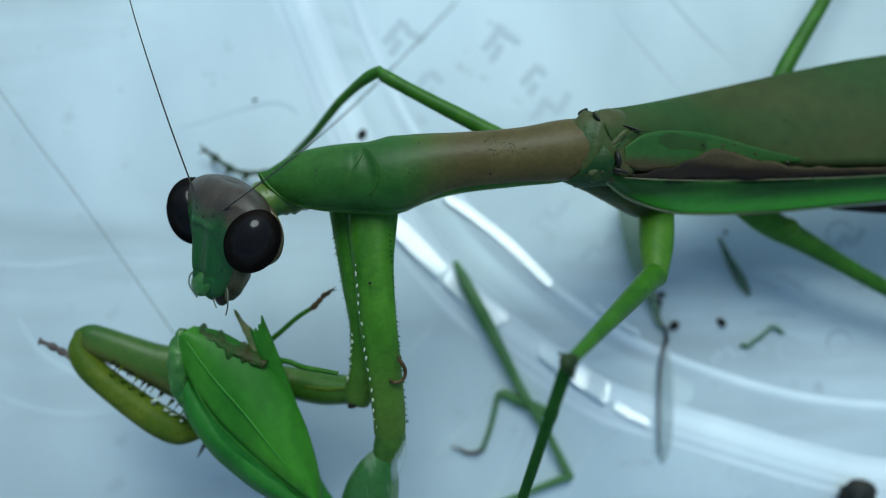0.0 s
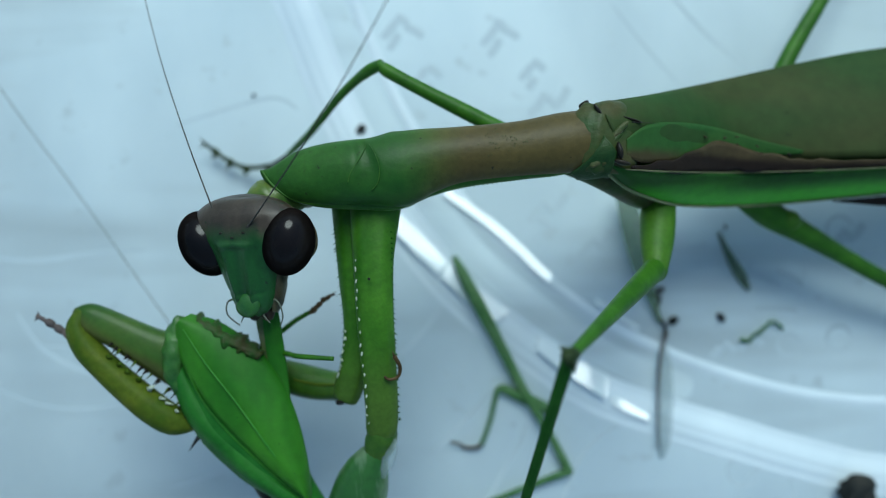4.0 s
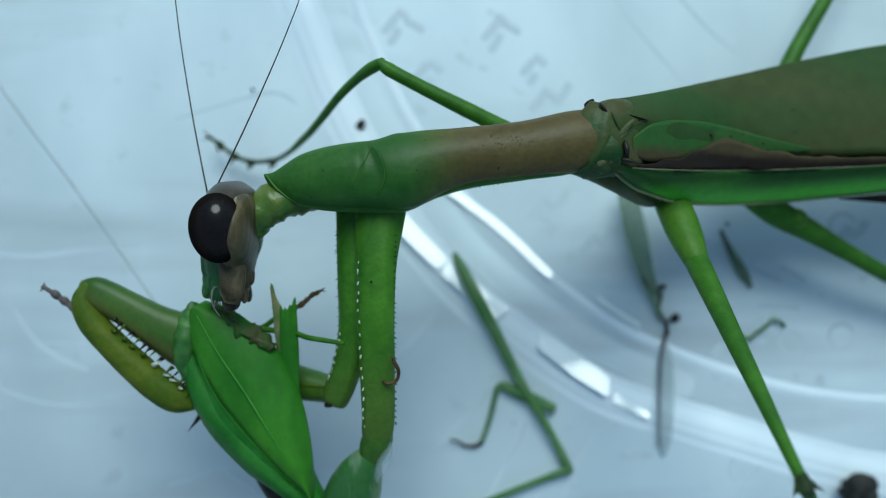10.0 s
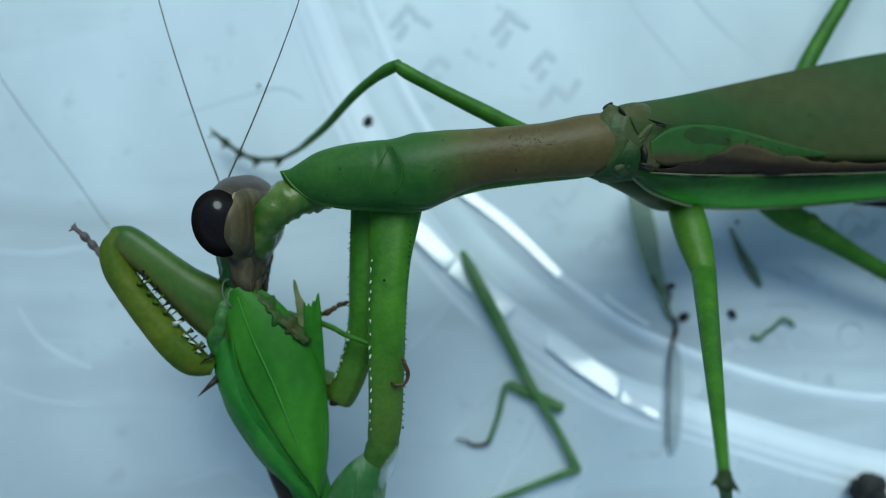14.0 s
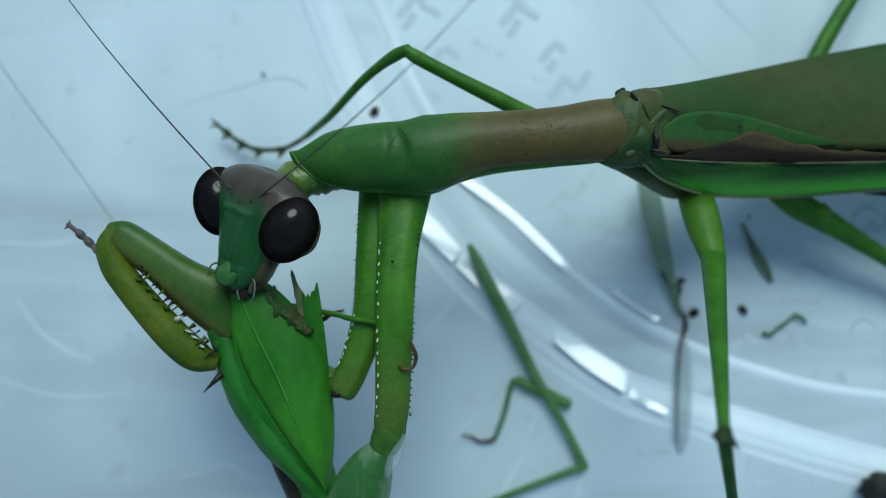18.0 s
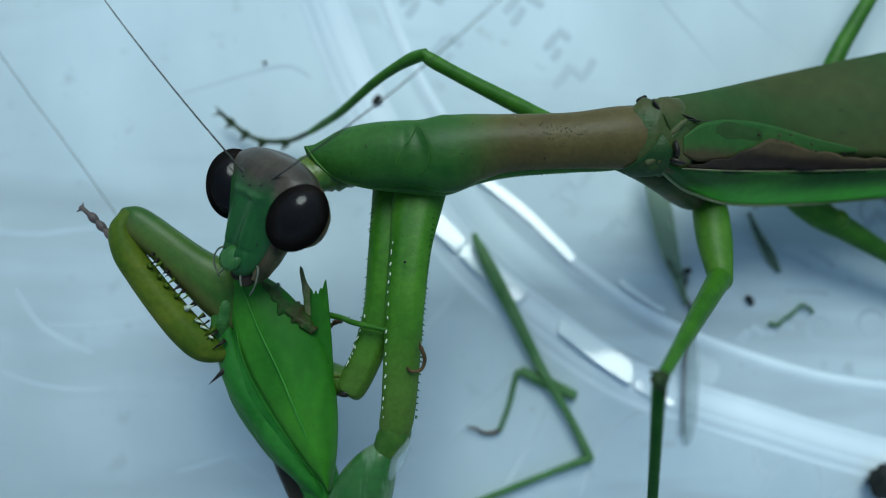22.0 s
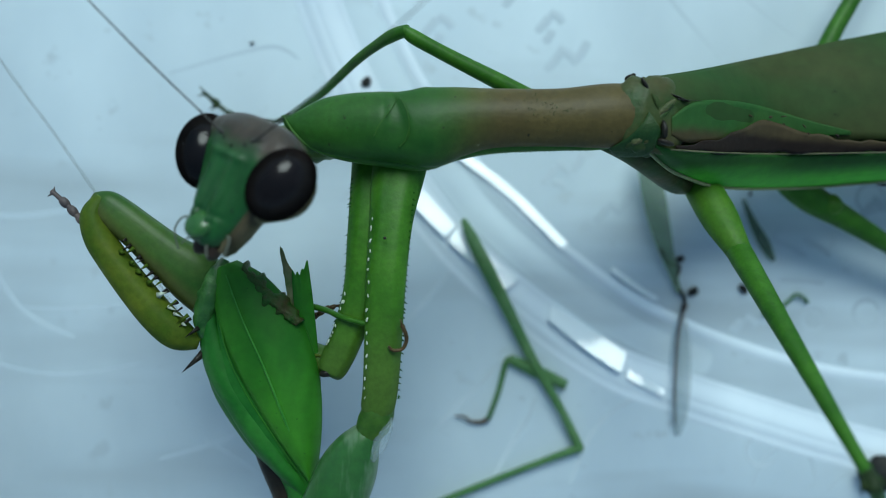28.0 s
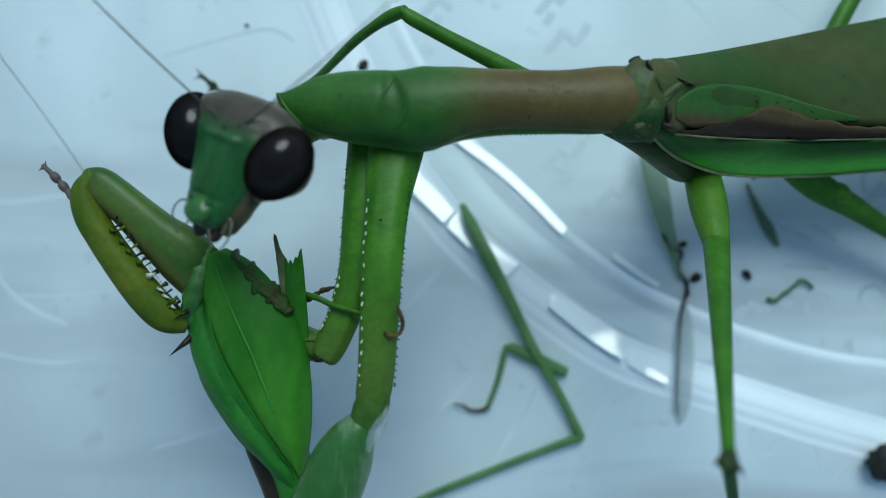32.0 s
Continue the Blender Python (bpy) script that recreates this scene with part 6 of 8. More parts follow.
    walk(far_femur, [(t, pose(x * MM, y * MM, z * MM, a, b, c)) for t, x, y, z, a, b, c in (
        (0, 9.122, 2.008, -3.6, -0.34, -0.73, 1.25), (0.5, 9.122, 2.008, -3.6, 0.74, 1.43, 0.42), (1, 9.122, 2.008, -3.6, 0.2, 0.35, 0.04),
        (1.5, 9.122, 2.008, -3.6, -0.52, -1.09, 0.36), (2, 9.122, 2.008, -3.6, 0.2, 0.35, 0.53), (2.5, 9.122, 2.008, -3.6, 0.01, -0.01, 0.79),
        (3, 9.122, 2.008, -3.6, -0.52, -1.09, 0.44), (3.5, 9.122, 2.008, -3.6, 0.2, 0.35, 0.58), (5.5, 9.122, 2.008, -3.6, 0.38, 0.71, 1.05),
        (6, 9.122, 2.008, -3.6, 1.47, 2.86, 1.25), (6.5, 9.122, 2.008, -3.6, 0.02, -0.01, 0.23), (7, 9.122, 2.008, -3.6, -0.36, -0.72, 0.63),
        (7.5, 9.122, 2.008, -3.6, 0.01, -0, 0.72), (8, 9.122, 2.008, -3.6, 0.92, 1.79, 0.41), (8.5, 9.122, 2.008, -3.6, 2.98, 5.71, 0.93),
        (9, 9.122, 2.008, -3.6, 3.75, 7.14, 0.99), (9.5, 9.122, 2.008, -3.6, 4.34, 8.19, 1.4), (10, 9.122, 2.008, -3.6, 3.37, 6.42, 1.46),
        (10.5, 9.122, 2.008, -3.6, 1.29, 2.51, 0.12), (11, 9.122, 2.008, -3.6, 0.37, 0.72, -0.24), (11.5, 9.122, 2.008, -3.6, 1.85, 3.58, -0.08),
        (12, 9.122, 2.008, -3.6, 1.47, 2.87, 0.37), (12.5, 9.122, 2.008, -3.6, 1.28, 2.51, 0.51), (13, 9.122, 2.008, -3.6, 0.91, 1.8, 0.71),
        (13.5, 9.122, 2.008, -3.6, 2.22, 4.29, 1.66), (14, 9.122, 2.008, -3.6, 3.37, 6.42, 2.65), (14.5, 9.122, 2.008, -3.6, 3.75, 7.1, 2.97),
        (16.5, 9.122, 2.008, -3.6, 3.73, 7.05, 3.86), (17, 9.122, 2.008, -3.6, 3.74, 7.07, 3.76), (17.5, 9.122, 2.008, -3.6, 3.75, 7.07, 3.51),
        (18, 9.122, 2.008, -3.6, 3.73, 7.05, 3.84), (18.5, 9.122, 2.008, -3.6, 3.55, 6.71, 4.19), (19, 9.122, 2.008, -3.6, 3.54, 6.7, 4.33),
        (19.5, 9.122, 2.008, -3.6, 3.55, 6.71, 4.67), (20, 9.122, 2.008, -3.6, 3.37, 6.39, 5), (20.5, 9.122, 2.008, -3.6, 3.35, 6.36, 5.06),
        (21, 9.122, 2.008, -3.6, 3.34, 6.35, 5.47), (21.5, 9.122, 2.008, -3.6, 3.15, 5.99, 5.69), (22, 9.122, 2.008, -3.6, 3.13, 5.97, 5.55),
        (22.5, 9.122, 2.008, -3.6, 3.52, 6.71, 5.2), (23, 9.122, 2.008, -3.6, 3.71, 7.04, 5.4), (23.5, 9.122, 2.008, -3.6, 3.72, 7.06, 5.44),
        (24, 9.122, 2.008, -3.6, 3.73, 7.07, 5.44), (24.5, 9.122, 2.008, -3.6, 3.71, 7.05, 5.34), (25, 9.122, 2.008, -3.6, 3.72, 7.03, 5.21),
        (25.5, 9.122, 2.008, -3.6, 3.91, 7.38, 5.8), (27.5, 9.122, 2.008, -3.6, 3.74, 7.05, 7.23), (28, 9.122, 2.008, -3.6, 3.55, 6.72, 7.61),
        (28.5, 9.122, 2.008, -3.6, 3.55, 6.72, 8.17), (29, 9.122, 2.008, -3.6, 3.74, 7.06, 8.94), (29.5, 9.122, 2.008, -3.6, 3.75, 7.06, 9.42),
        (30, 9.122, 2.008, -3.6, 3.93, 7.38, 9.23), (30.5, 9.122, 2.008, -3.6, 4.12, 7.73, 8.6), (31, 9.122, 2.008, -3.6, 4.09, 7.7, 8.1),
        (31.5, 9.122, 2.008, -3.6, 4.29, 8.07, 8.05), (32, 9.122, 2.008, -3.6, 4.08, 7.68, 8.76),
    )])
    walk(seg_a, [(t, pose(x * MM, y * MM, z * MM, a, b, c)) for t, x, y, z, a, b, c in (
        (0, 19.444, -1.006, -7.2, 0, -31.83, -98.09), (0.5, 19.444, -1.006, -7.2, 0, -26.57, -100.68), (1, 19.444, -1.006, -7.2, 0, -23.94, -99.55),
        (1.5, 19.444, -1.006, -7.2, 0, -26.43, -97.88), (2, 19.444, -1.006, -7.2, 0, -26.38, -99.52), (2.5, 19.444, -1.006, -7.2, 0, -28.3, -99.03),
        (3, 19.444, -1.006, -7.2, 0, -26.72, -98.3), (3.5, 19.444, -1.006, -7.2, 0, -26.34, -98.85), (4, 19.444, -1.006, -7.2, 0, -26.65, -98.8),
        (4.5, 19.444, -1.006, -7.2, 0, -27.34, -98.68), (5, 19.444, -1.006, -7.2, 0, -28.02, -98.57), (5.5, 19.444, -1.006, -7.2, 0, -28.33, -98.52),
        (6, 19.444, -1.006, -7.2, 0, -26.96, -97.91), (6.4, 19.444, -1.006, -7.2, 0, -25.67, -91.17), (6.55, 19.444, -1.006, -7.2, -0, -23.92, -88.64),
        (6.7, 19.444, -1.006, -7.2, -0, -22.13, -86.18), (7, 19.444, -1.006, -7.2, -0, -17.8, -81.9), (7.25, 19.444, -1.006, -7.2, -0, -19.99, -81.56),
        (7.5, 19.444, -1.006, -7.2, -0, -22.19, -81.2), (8, 19.444, -1.006, -7.2, -0, -28.9, -82.03), (8.5, 19.444, -1.006, -7.2, -0, -26.96, -80.91),
        (8.75, 19.444, -1.006, -7.2, -0, -30.59, -82.76), (9, 19.444, -1.006, -7.2, -0, -34.19, -84.74), (9.25, 19.444, -1.006, -7.2, -0, -32.58, -81.2),
        (9.5, 19.444, -1.006, -7.2, -0, -30.87, -77.79), (10, 19.444, -1.006, -7.2, -0, -33.8, -76.8), (10.5, 19.444, -1.006, -7.2, -0, -37.39, -75.72),
        (11, 19.444, -1.006, -7.2, -0, -38.46, -76.64), (11.5, 19.444, -1.006, -7.2, -0, -33.14, -74.99), (12, 19.444, -1.006, -7.2, -0, -30.31, -71.7),
        (12.5, 19.444, -1.006, -7.2, -0, -21.74, -71.16), (12.75, 19.444, -1.006, -7.2, -0, -27.76, -71.66), (13, 19.444, -1.006, -7.2, -0, -33.78, -72.22),
        (13.4, 19.444, -1.006, -7.2, -0, -27.26, -71.26), (13.533, 19.444, -1.006, -7.2, -0, -27.14, -73.06), (13.667, 19.444, -1.006, -7.2, -0, -27.01, -74.88),
        (13.8, 19.444, -1.006, -7.2, -0, -26.85, -76.67), (13.9, 19.444, -1.006, -7.2, -0, -27.46, -78.7), (14, 19.444, -1.006, -7.2, -0, -28.05, -80.75),
        (14.1, 19.444, -1.006, -7.2, -0, -27.75, -82.28), (14.2, 19.444, -1.006, -7.2, -0, -27.44, -83.8), (14.5, 19.444, -1.006, -7.2, -0, -26.04, -87.98),
        (15, 19.444, -1.006, -7.2, -0, -25.56, -89.71), (15.5, 19.444, -1.006, -7.2, 0, -24.44, -93.45), (16, 19.444, -1.006, -7.2, 0, -23.24, -97.12),
        (16.5, 19.444, -1.006, -7.2, 0, -22.66, -98.77), (17, 19.444, -1.006, -7.2, 0, -22.19, -96.72), (17.167, 19.444, -1.006, -7.2, 0, -22.43, -91.8),
        (17.333, 19.444, -1.006, -7.2, -0, -22.52, -86.9), (17.5, 19.444, -1.006, -7.2, -0, -22.45, -81.98), (17.75, 19.444, -1.006, -7.2, -0, -26.99, -81.67),
        (18, 19.444, -1.006, -7.2, -0, -31.53, -81.34), (18.167, 19.444, -1.006, -7.2, -0, -25.89, -76.52), (18.333, 19.444, -1.006, -7.2, -0, -20.14, -72.18),
        (18.5, 19.444, -1.006, -7.2, -0, -14.26, -68.12), (18.75, 19.444, -1.006, -7.2, -0, -21.86, -70.71), (19, 19.444, -1.006, -7.2, -0, -29.41, -73.59),
        (19.167, 19.444, -1.006, -7.2, -0, -24.01, -68.98), (19.333, 19.444, -1.006, -7.2, -0, -18.52, -64.76), (19.5, 19.444, -1.006, -7.2, -0, -12.91, -60.79),
        (20, 19.444, -1.006, -7.2, -0, -12.1, -61.45), (20.5, 19.444, -1.006, -7.2, -0, -13.82, -58.83), (21, 19.444, -1.006, -7.2, -0, -13.79, -56.98),
        (21.5, 19.444, -1.006, -7.2, -0, -13.31, -59.63), (21.625, 19.444, -1.006, -7.2, -0, -15.76, -65.4), (21.75, 19.444, -1.006, -7.2, -0, -18.05, -71.31),
        (21.875, 19.444, -1.006, -7.2, -0, -20.16, -77.36), (22, 19.444, -1.006, -7.2, -0, -22.06, -83.58), (22.167, 19.444, -1.006, -7.2, -0, -23.61, -89.47),
        (22.333, 19.444, -1.006, -7.2, 0, -24.93, -95.45), (22.5, 19.444, -1.006, -7.2, 0, -26.01, -101.59), (22.75, 19.444, -1.006, -7.2, 0, -26.89, -102.75),
        (23, 19.444, -1.006, -7.2, 0, -27.75, -103.93), (23.5, 19.444, -1.006, -7.2, 0, -29.66, -107.91), (24, 19.444, -1.006, -7.2, 0, -29.99, -111.4),
        (24.3, 19.444, -1.006, -7.2, 0, -29.85, -110.59), (24.45, 19.444, -1.006, -7.2, 0, -30.65, -108.53), (24.6, 19.444, -1.006, -7.2, 0, -31.41, -106.43),
        (24.8, 19.444, -1.006, -7.2, 0, -30.95, -102.08), (25, 19.444, -1.006, -7.2, 0, -30.34, -97.77), (25.5, 19.444, -1.006, -7.2, 0, -27.4, -97.94),
        (25.833, 19.444, -1.006, -7.2, 0, -28.03, -95.43), (26.167, 19.444, -1.006, -7.2, -0, -29.4, -89), (26.5, 19.444, -1.006, -7.2, -0, -30.69, -80.45),
        (26.833, 19.444, -1.006, -7.2, -0, -31.42, -71.72), (27.167, 19.444, -1.006, -7.2, -0, -31.57, -64.92), (27.5, 19.444, -1.006, -7.2, -0, -31.53, -62.21),
        (28, 19.444, -1.006, -7.2, -0, -35.4, -64.95), (28.25, 19.444, -1.006, -7.2, -0, -28.68, -61.26), (28.5, 19.444, -1.006, -7.2, -0, -21.88, -58.02),
        (28.667, 19.444, -1.006, -7.2, -0, -27.58, -60.58), (28.833, 19.444, -1.006, -7.2, -0, -33.19, -63.41), (29, 19.444, -1.006, -7.2, -0, -38.76, -66.64),
        (29.167, 19.444, -1.006, -7.2, -0, -38.9, -70.83), (29.333, 19.444, -1.006, -7.2, -0, -38.88, -75), (29.5, 19.444, -1.006, -7.2, -0, -38.72, -79.19),
        (29.667, 19.444, -1.006, -7.2, -0, -37.48, -81.42), (29.833, 19.444, -1.006, -7.2, -0, -36.2, -83.56), (30, 19.444, -1.006, -7.2, -0, -34.88, -85.64),
        (30.4, 19.444, -1.006, -7.2, 0, -38.44, -92.63), (30.6, 19.444, -1.006, -7.2, 0, -37.42, -98.11), (30.8, 19.444, -1.006, -7.2, 0, -36.16, -103.43),
        (31, 19.444, -1.006, -7.2, 0, -34.67, -108.56), (31.2, 19.444, -1.006, -7.2, 0, -33.22, -105.12), (31.3, 19.444, -1.006, -7.2, 0, -33.38, -101.52),
        (31.4, 19.444, -1.006, -7.2, 0, -33.44, -97.91), (31.5, 19.444, -1.006, -7.2, 0, -33.4, -94.3), (31.6, 19.444, -1.006, -7.2, 0, -33.25, -90.7),
        (31.8, 19.444, -1.006, -7.2, -0, -34.36, -86.86), (32, 19.444, -1.006, -7.2, -0, -35.34, -82.92),
    )])
    walk(seg_b, [(t, pose(x * MM, y * MM, z * MM, a, b, c)) for t, x, y, z, a, b, c in (
        (0, 18.578, -7.093, -3.383, 0, -58.65, -149.45), (0.5, 18.244, -7.366, -3.963, 0, -58.37, -149.55), (1, 18.347, -7.528, -4.263, 0, -59, -149.56),
        (1.5, 18.556, -7.425, -3.979, 0, -57.91, -149.09), (2, 18.371, -7.399, -3.984, 0, -58.88, -148.36), (2.5, 18.443, -7.299, -3.77, 0, -58.96, -148.64),
        (3, 18.51, -7.402, -3.947, 0, -58.88, -148.72), (3.5, 18.446, -7.414, -3.99, 0, -58.23, -149.04), (4, 18.455, -7.398, -3.954, 0, -58.62, -150.1),
        (4.5, 18.473, -7.361, -3.877, 0, -59.45, -152.52), (5, 18.492, -7.323, -3.8, 0, -60.23, -155.06), (5.5, 18.5, -7.305, -3.765, 0, -60.57, -156.25),
        (6, 18.556, -7.395, -3.919, 0, -62.27, -153.55), (6.4, 19.311, -7.527, -4.065, 0, -63.74, -149.94), (6.55, 19.601, -7.619, -4.266, 0, -62.8, -142.36),
        (6.7, 19.89, -7.695, -4.474, 0, -61.47, -135.35), (7, 20.414, -7.827, -4.988, 0, -61.19, -124.14), (7.25, 20.442, -7.733, -4.726, 0, -59.09, -116.74),
        (7.5, 20.469, -7.628, -4.467, 0, -56.63, -110.26), (8, 20.322, -7.28, -3.703, 0, -53.17, -100.4), (8.5, 20.462, -7.375, -3.92, 0, -53.74, -96.97),
        (8.75, 20.229, -7.186, -3.517, 0, -56.38, -102.77), (9, 19.992, -6.966, -3.133, 0, -58.72, -109.38), (9.25, 20.376, -7.032, -3.303, 0, -55.6, -96.43),
        (9.5, 20.757, -7.076, -3.486, -0, -51.34, -85.7), (10, 20.817, -6.861, -3.174, -0, -46.27, -79.78), (10.5, 20.861, -6.578, -2.805, -0, -43.91, -77.61),
        (11, 20.752, -6.519, -2.699, -0, -39.37, -72.97), (11.5, 21.013, -6.859, -3.244, -0, -40.15, -70.62), (12, 21.405, -6.938, -3.548, -0, -41.25, -68.89),
        (12.5, 21.615, -7.367, -4.519, -0, -39.4, -64.49), (12.75, 21.459, -7.084, -3.829, -0, -42.83, -62.84), (13, 21.28, -6.733, -3.176, -0, -46.23, -60.99),
        (13.4, 21.51, -7.098, -3.886, -0, -40.14, -64), (13.533, 21.32, -7.166, -3.899, -0, -44.47, -70.26), (13.667, 21.126, -7.23, -3.914, -0, -48.44, -77.54),
        (13.8, 20.932, -7.288, -3.932, -0, -51.85, -85.89), (13.9, 20.702, -7.302, -3.863, 0, -51.55, -94.89), (14, 20.47, -7.309, -3.797, 0, -50.57, -103.64),
        (14.1, 20.304, -7.352, -3.831, 0, -53.18, -114.3), (14.2, 20.137, -7.391, -3.866, 0, -54.73, -126.03), (14.5, 19.672, -7.504, -4.024, 0, -51.5, -132.84),
        (15, 19.477, -7.534, -4.078, 0, -53.33, -137.63), (15.5, 19.047, -7.582, -4.205, 0, -56.59, -149.6), (16, 18.619, -7.604, -4.345, 0, -58.51, -163.32),
        (16.5, 18.425, -7.606, -4.412, 0, -58.87, -169.92), (17, 18.66, -7.66, -4.467, 0, -60.05, -165.43), (17.167, 19.233, -7.692, -4.439, 0, -60.33, -152.64),
        (17.333, 19.805, -7.681, -4.429, 0, -59.4, -140.18), (17.5, 20.377, -7.628, -4.436, 0, -57.35, -128.7), (17.75, 20.378, -7.386, -3.916, 0, -57.16, -119.8),
        (18, 20.373, -7.104, -3.416, 0, -56.35, -111.14), (18.167, 20.961, -7.337, -4.04, 0, -54.43, -101.61), (18.333, 21.523, -7.474, -4.708, 0, -51.86, -93.12),
        (18.5, 22.058, -7.514, -5.417, -0, -48.72, -85.59), (18.75, 21.662, -7.345, -4.506, -0, -54.09, -89.49), (19, 21.224, -7.053, -3.647, 0, -59.29, -94.52),
        (19.167, 21.815, -7.176, -4.255, -0, -56.35, -86.37), (19.333, 22.369, -7.213, -4.901, -0, -52.97, -79.51), (19.5, 22.886, -7.162, -5.583, -0, -49.24, -73.65),
        (20, 22.826, -7.221, -5.683, -0, -46.74, -70.71), (20.5, 23.081, -7.019, -5.472, -0, -52.72, -69.44), (21, 23.273, -6.899, -5.475, -0, -52.68, -67.34),
        (21.5, 23.004, -7.082, -5.534, -0, -57.28, -77.62), (21.625, 22.342, -7.339, -5.235, 0, -60.87, -92.66), (21.75, 21.648, -7.523, -4.958, 0, -62.45, -110.32),
        (21.875, 20.93, -7.635, -4.706, 0, -61.67, -128.45), (22, 20.194, -7.671, -4.483, 0, -58.7, -144.54), (22.167, 19.505, -7.636, -4.302, 0, -58.91, -154.08),
        (22.333, 18.82, -7.538, -4.15, 0, -58.42, -163.5), (22.5, 18.137, -7.377, -4.026, 0, -57.26, -172.54), (22.75, 18.019, -7.301, -3.927, 0, -58.11, -175.56),
        (23, 17.901, -7.222, -3.83, 0, -58.88, -178.72), (23.5, 17.51, -6.989, -3.619, 0, -59.9, -170.19), (24, 17.157, -6.841, -3.583, 0, -61.2, -169.96),
        (24.3, 17.236, -6.881, -3.598, 0, -60.01, -166.97), (24.45, 17.465, -6.909, -3.511, 0, -61.7, -179.1), (24.6, 17.697, -6.93, -3.428, 0, -62.22, 167.87),
        (24.8, 18.145, -7.075, -3.478, 0, -62.49, -179.95), (25, 18.599, -7.194, -3.544, 0, -61.69, -167.99), (25.5, 18.556, -7.369, -3.869, 0, -60.73, -154.83),
        (25.833, 18.839, -7.365, -3.799, 0, -61.81, -148.22), (26.167, 19.553, -7.31, -3.648, 0, -62.98, -130.17), (26.5, 20.476, -7.142, -3.506, 0, -60.99, -107.19),
        (26.833, 21.381, -6.87, -3.428, -0, -55.76, -88.82), (27.167, 22.057, -6.59, -3.412, -0, -50.28, -78.16), (27.5, 22.319, -6.463, -3.416, -0, -47.86, -74.61),
        (28, 21.941, -6.35, -3.008, -0, -48.01, -72.01), (28.25, 22.496, -6.572, -3.727, -0, -52.37, -71.93), (28.5, 23, -6.702, -4.503, -0, -56.73, -71.83),
        (28.667, 22.594, -6.593, -3.85, -0, -54.69, -74.85), (28.833, 22.155, -6.421, -3.239, -0, -52.59, -77.56), (29, 21.681, -6.186, -2.67, -0, -50.43, -80.03),
        (29.167, 21.293, -6.326, -2.656, 0, -52.5, -91.76), (29.333, 20.901, -6.447, -2.657, 0, -53.32, -104.2), (29.5, 20.502, -6.552, -2.673, 0, -52.81, -116.81),
        (29.667, 20.301, -6.684, -2.797, 0, -55.71, -126.89), (29.833, 20.099, -6.808, -2.926, 0, -57.66, -138.22), (30, 19.895, -6.925, -3.061, 0, -58.5, -150.53),
        (30.4, 19.184, -6.668, -2.701, 0, -60.05, -162.06), (30.6, 18.633, -6.695, -2.802, 0, -61.35, -166.44), (30.8, 18.087, -6.689, -2.93, 0, -62.5, -171.16),
        (31, 17.55, -6.648, -3.083, 0, -63.48, -176.24), (31.2, 17.864, -6.85, -3.236, 0, -64.91, -173.9), (31.3, 18.237, -6.927, -3.218, 0, -63.99, -158.54),
        (31.4, 18.613, -6.987, -3.212, 0, -61.59, -144.88), (31.5, 18.991, -7.03, -3.217, 0, -58.04, -133.59), (31.6, 19.37, -7.057, -3.232, 0, -53.69, -124.55),
        (31.8, 19.771, -6.971, -3.116, 0, -53.06, -113.17), (32, 20.171, -6.864, -3.014, 0, -51.4, -102.37),
    )])
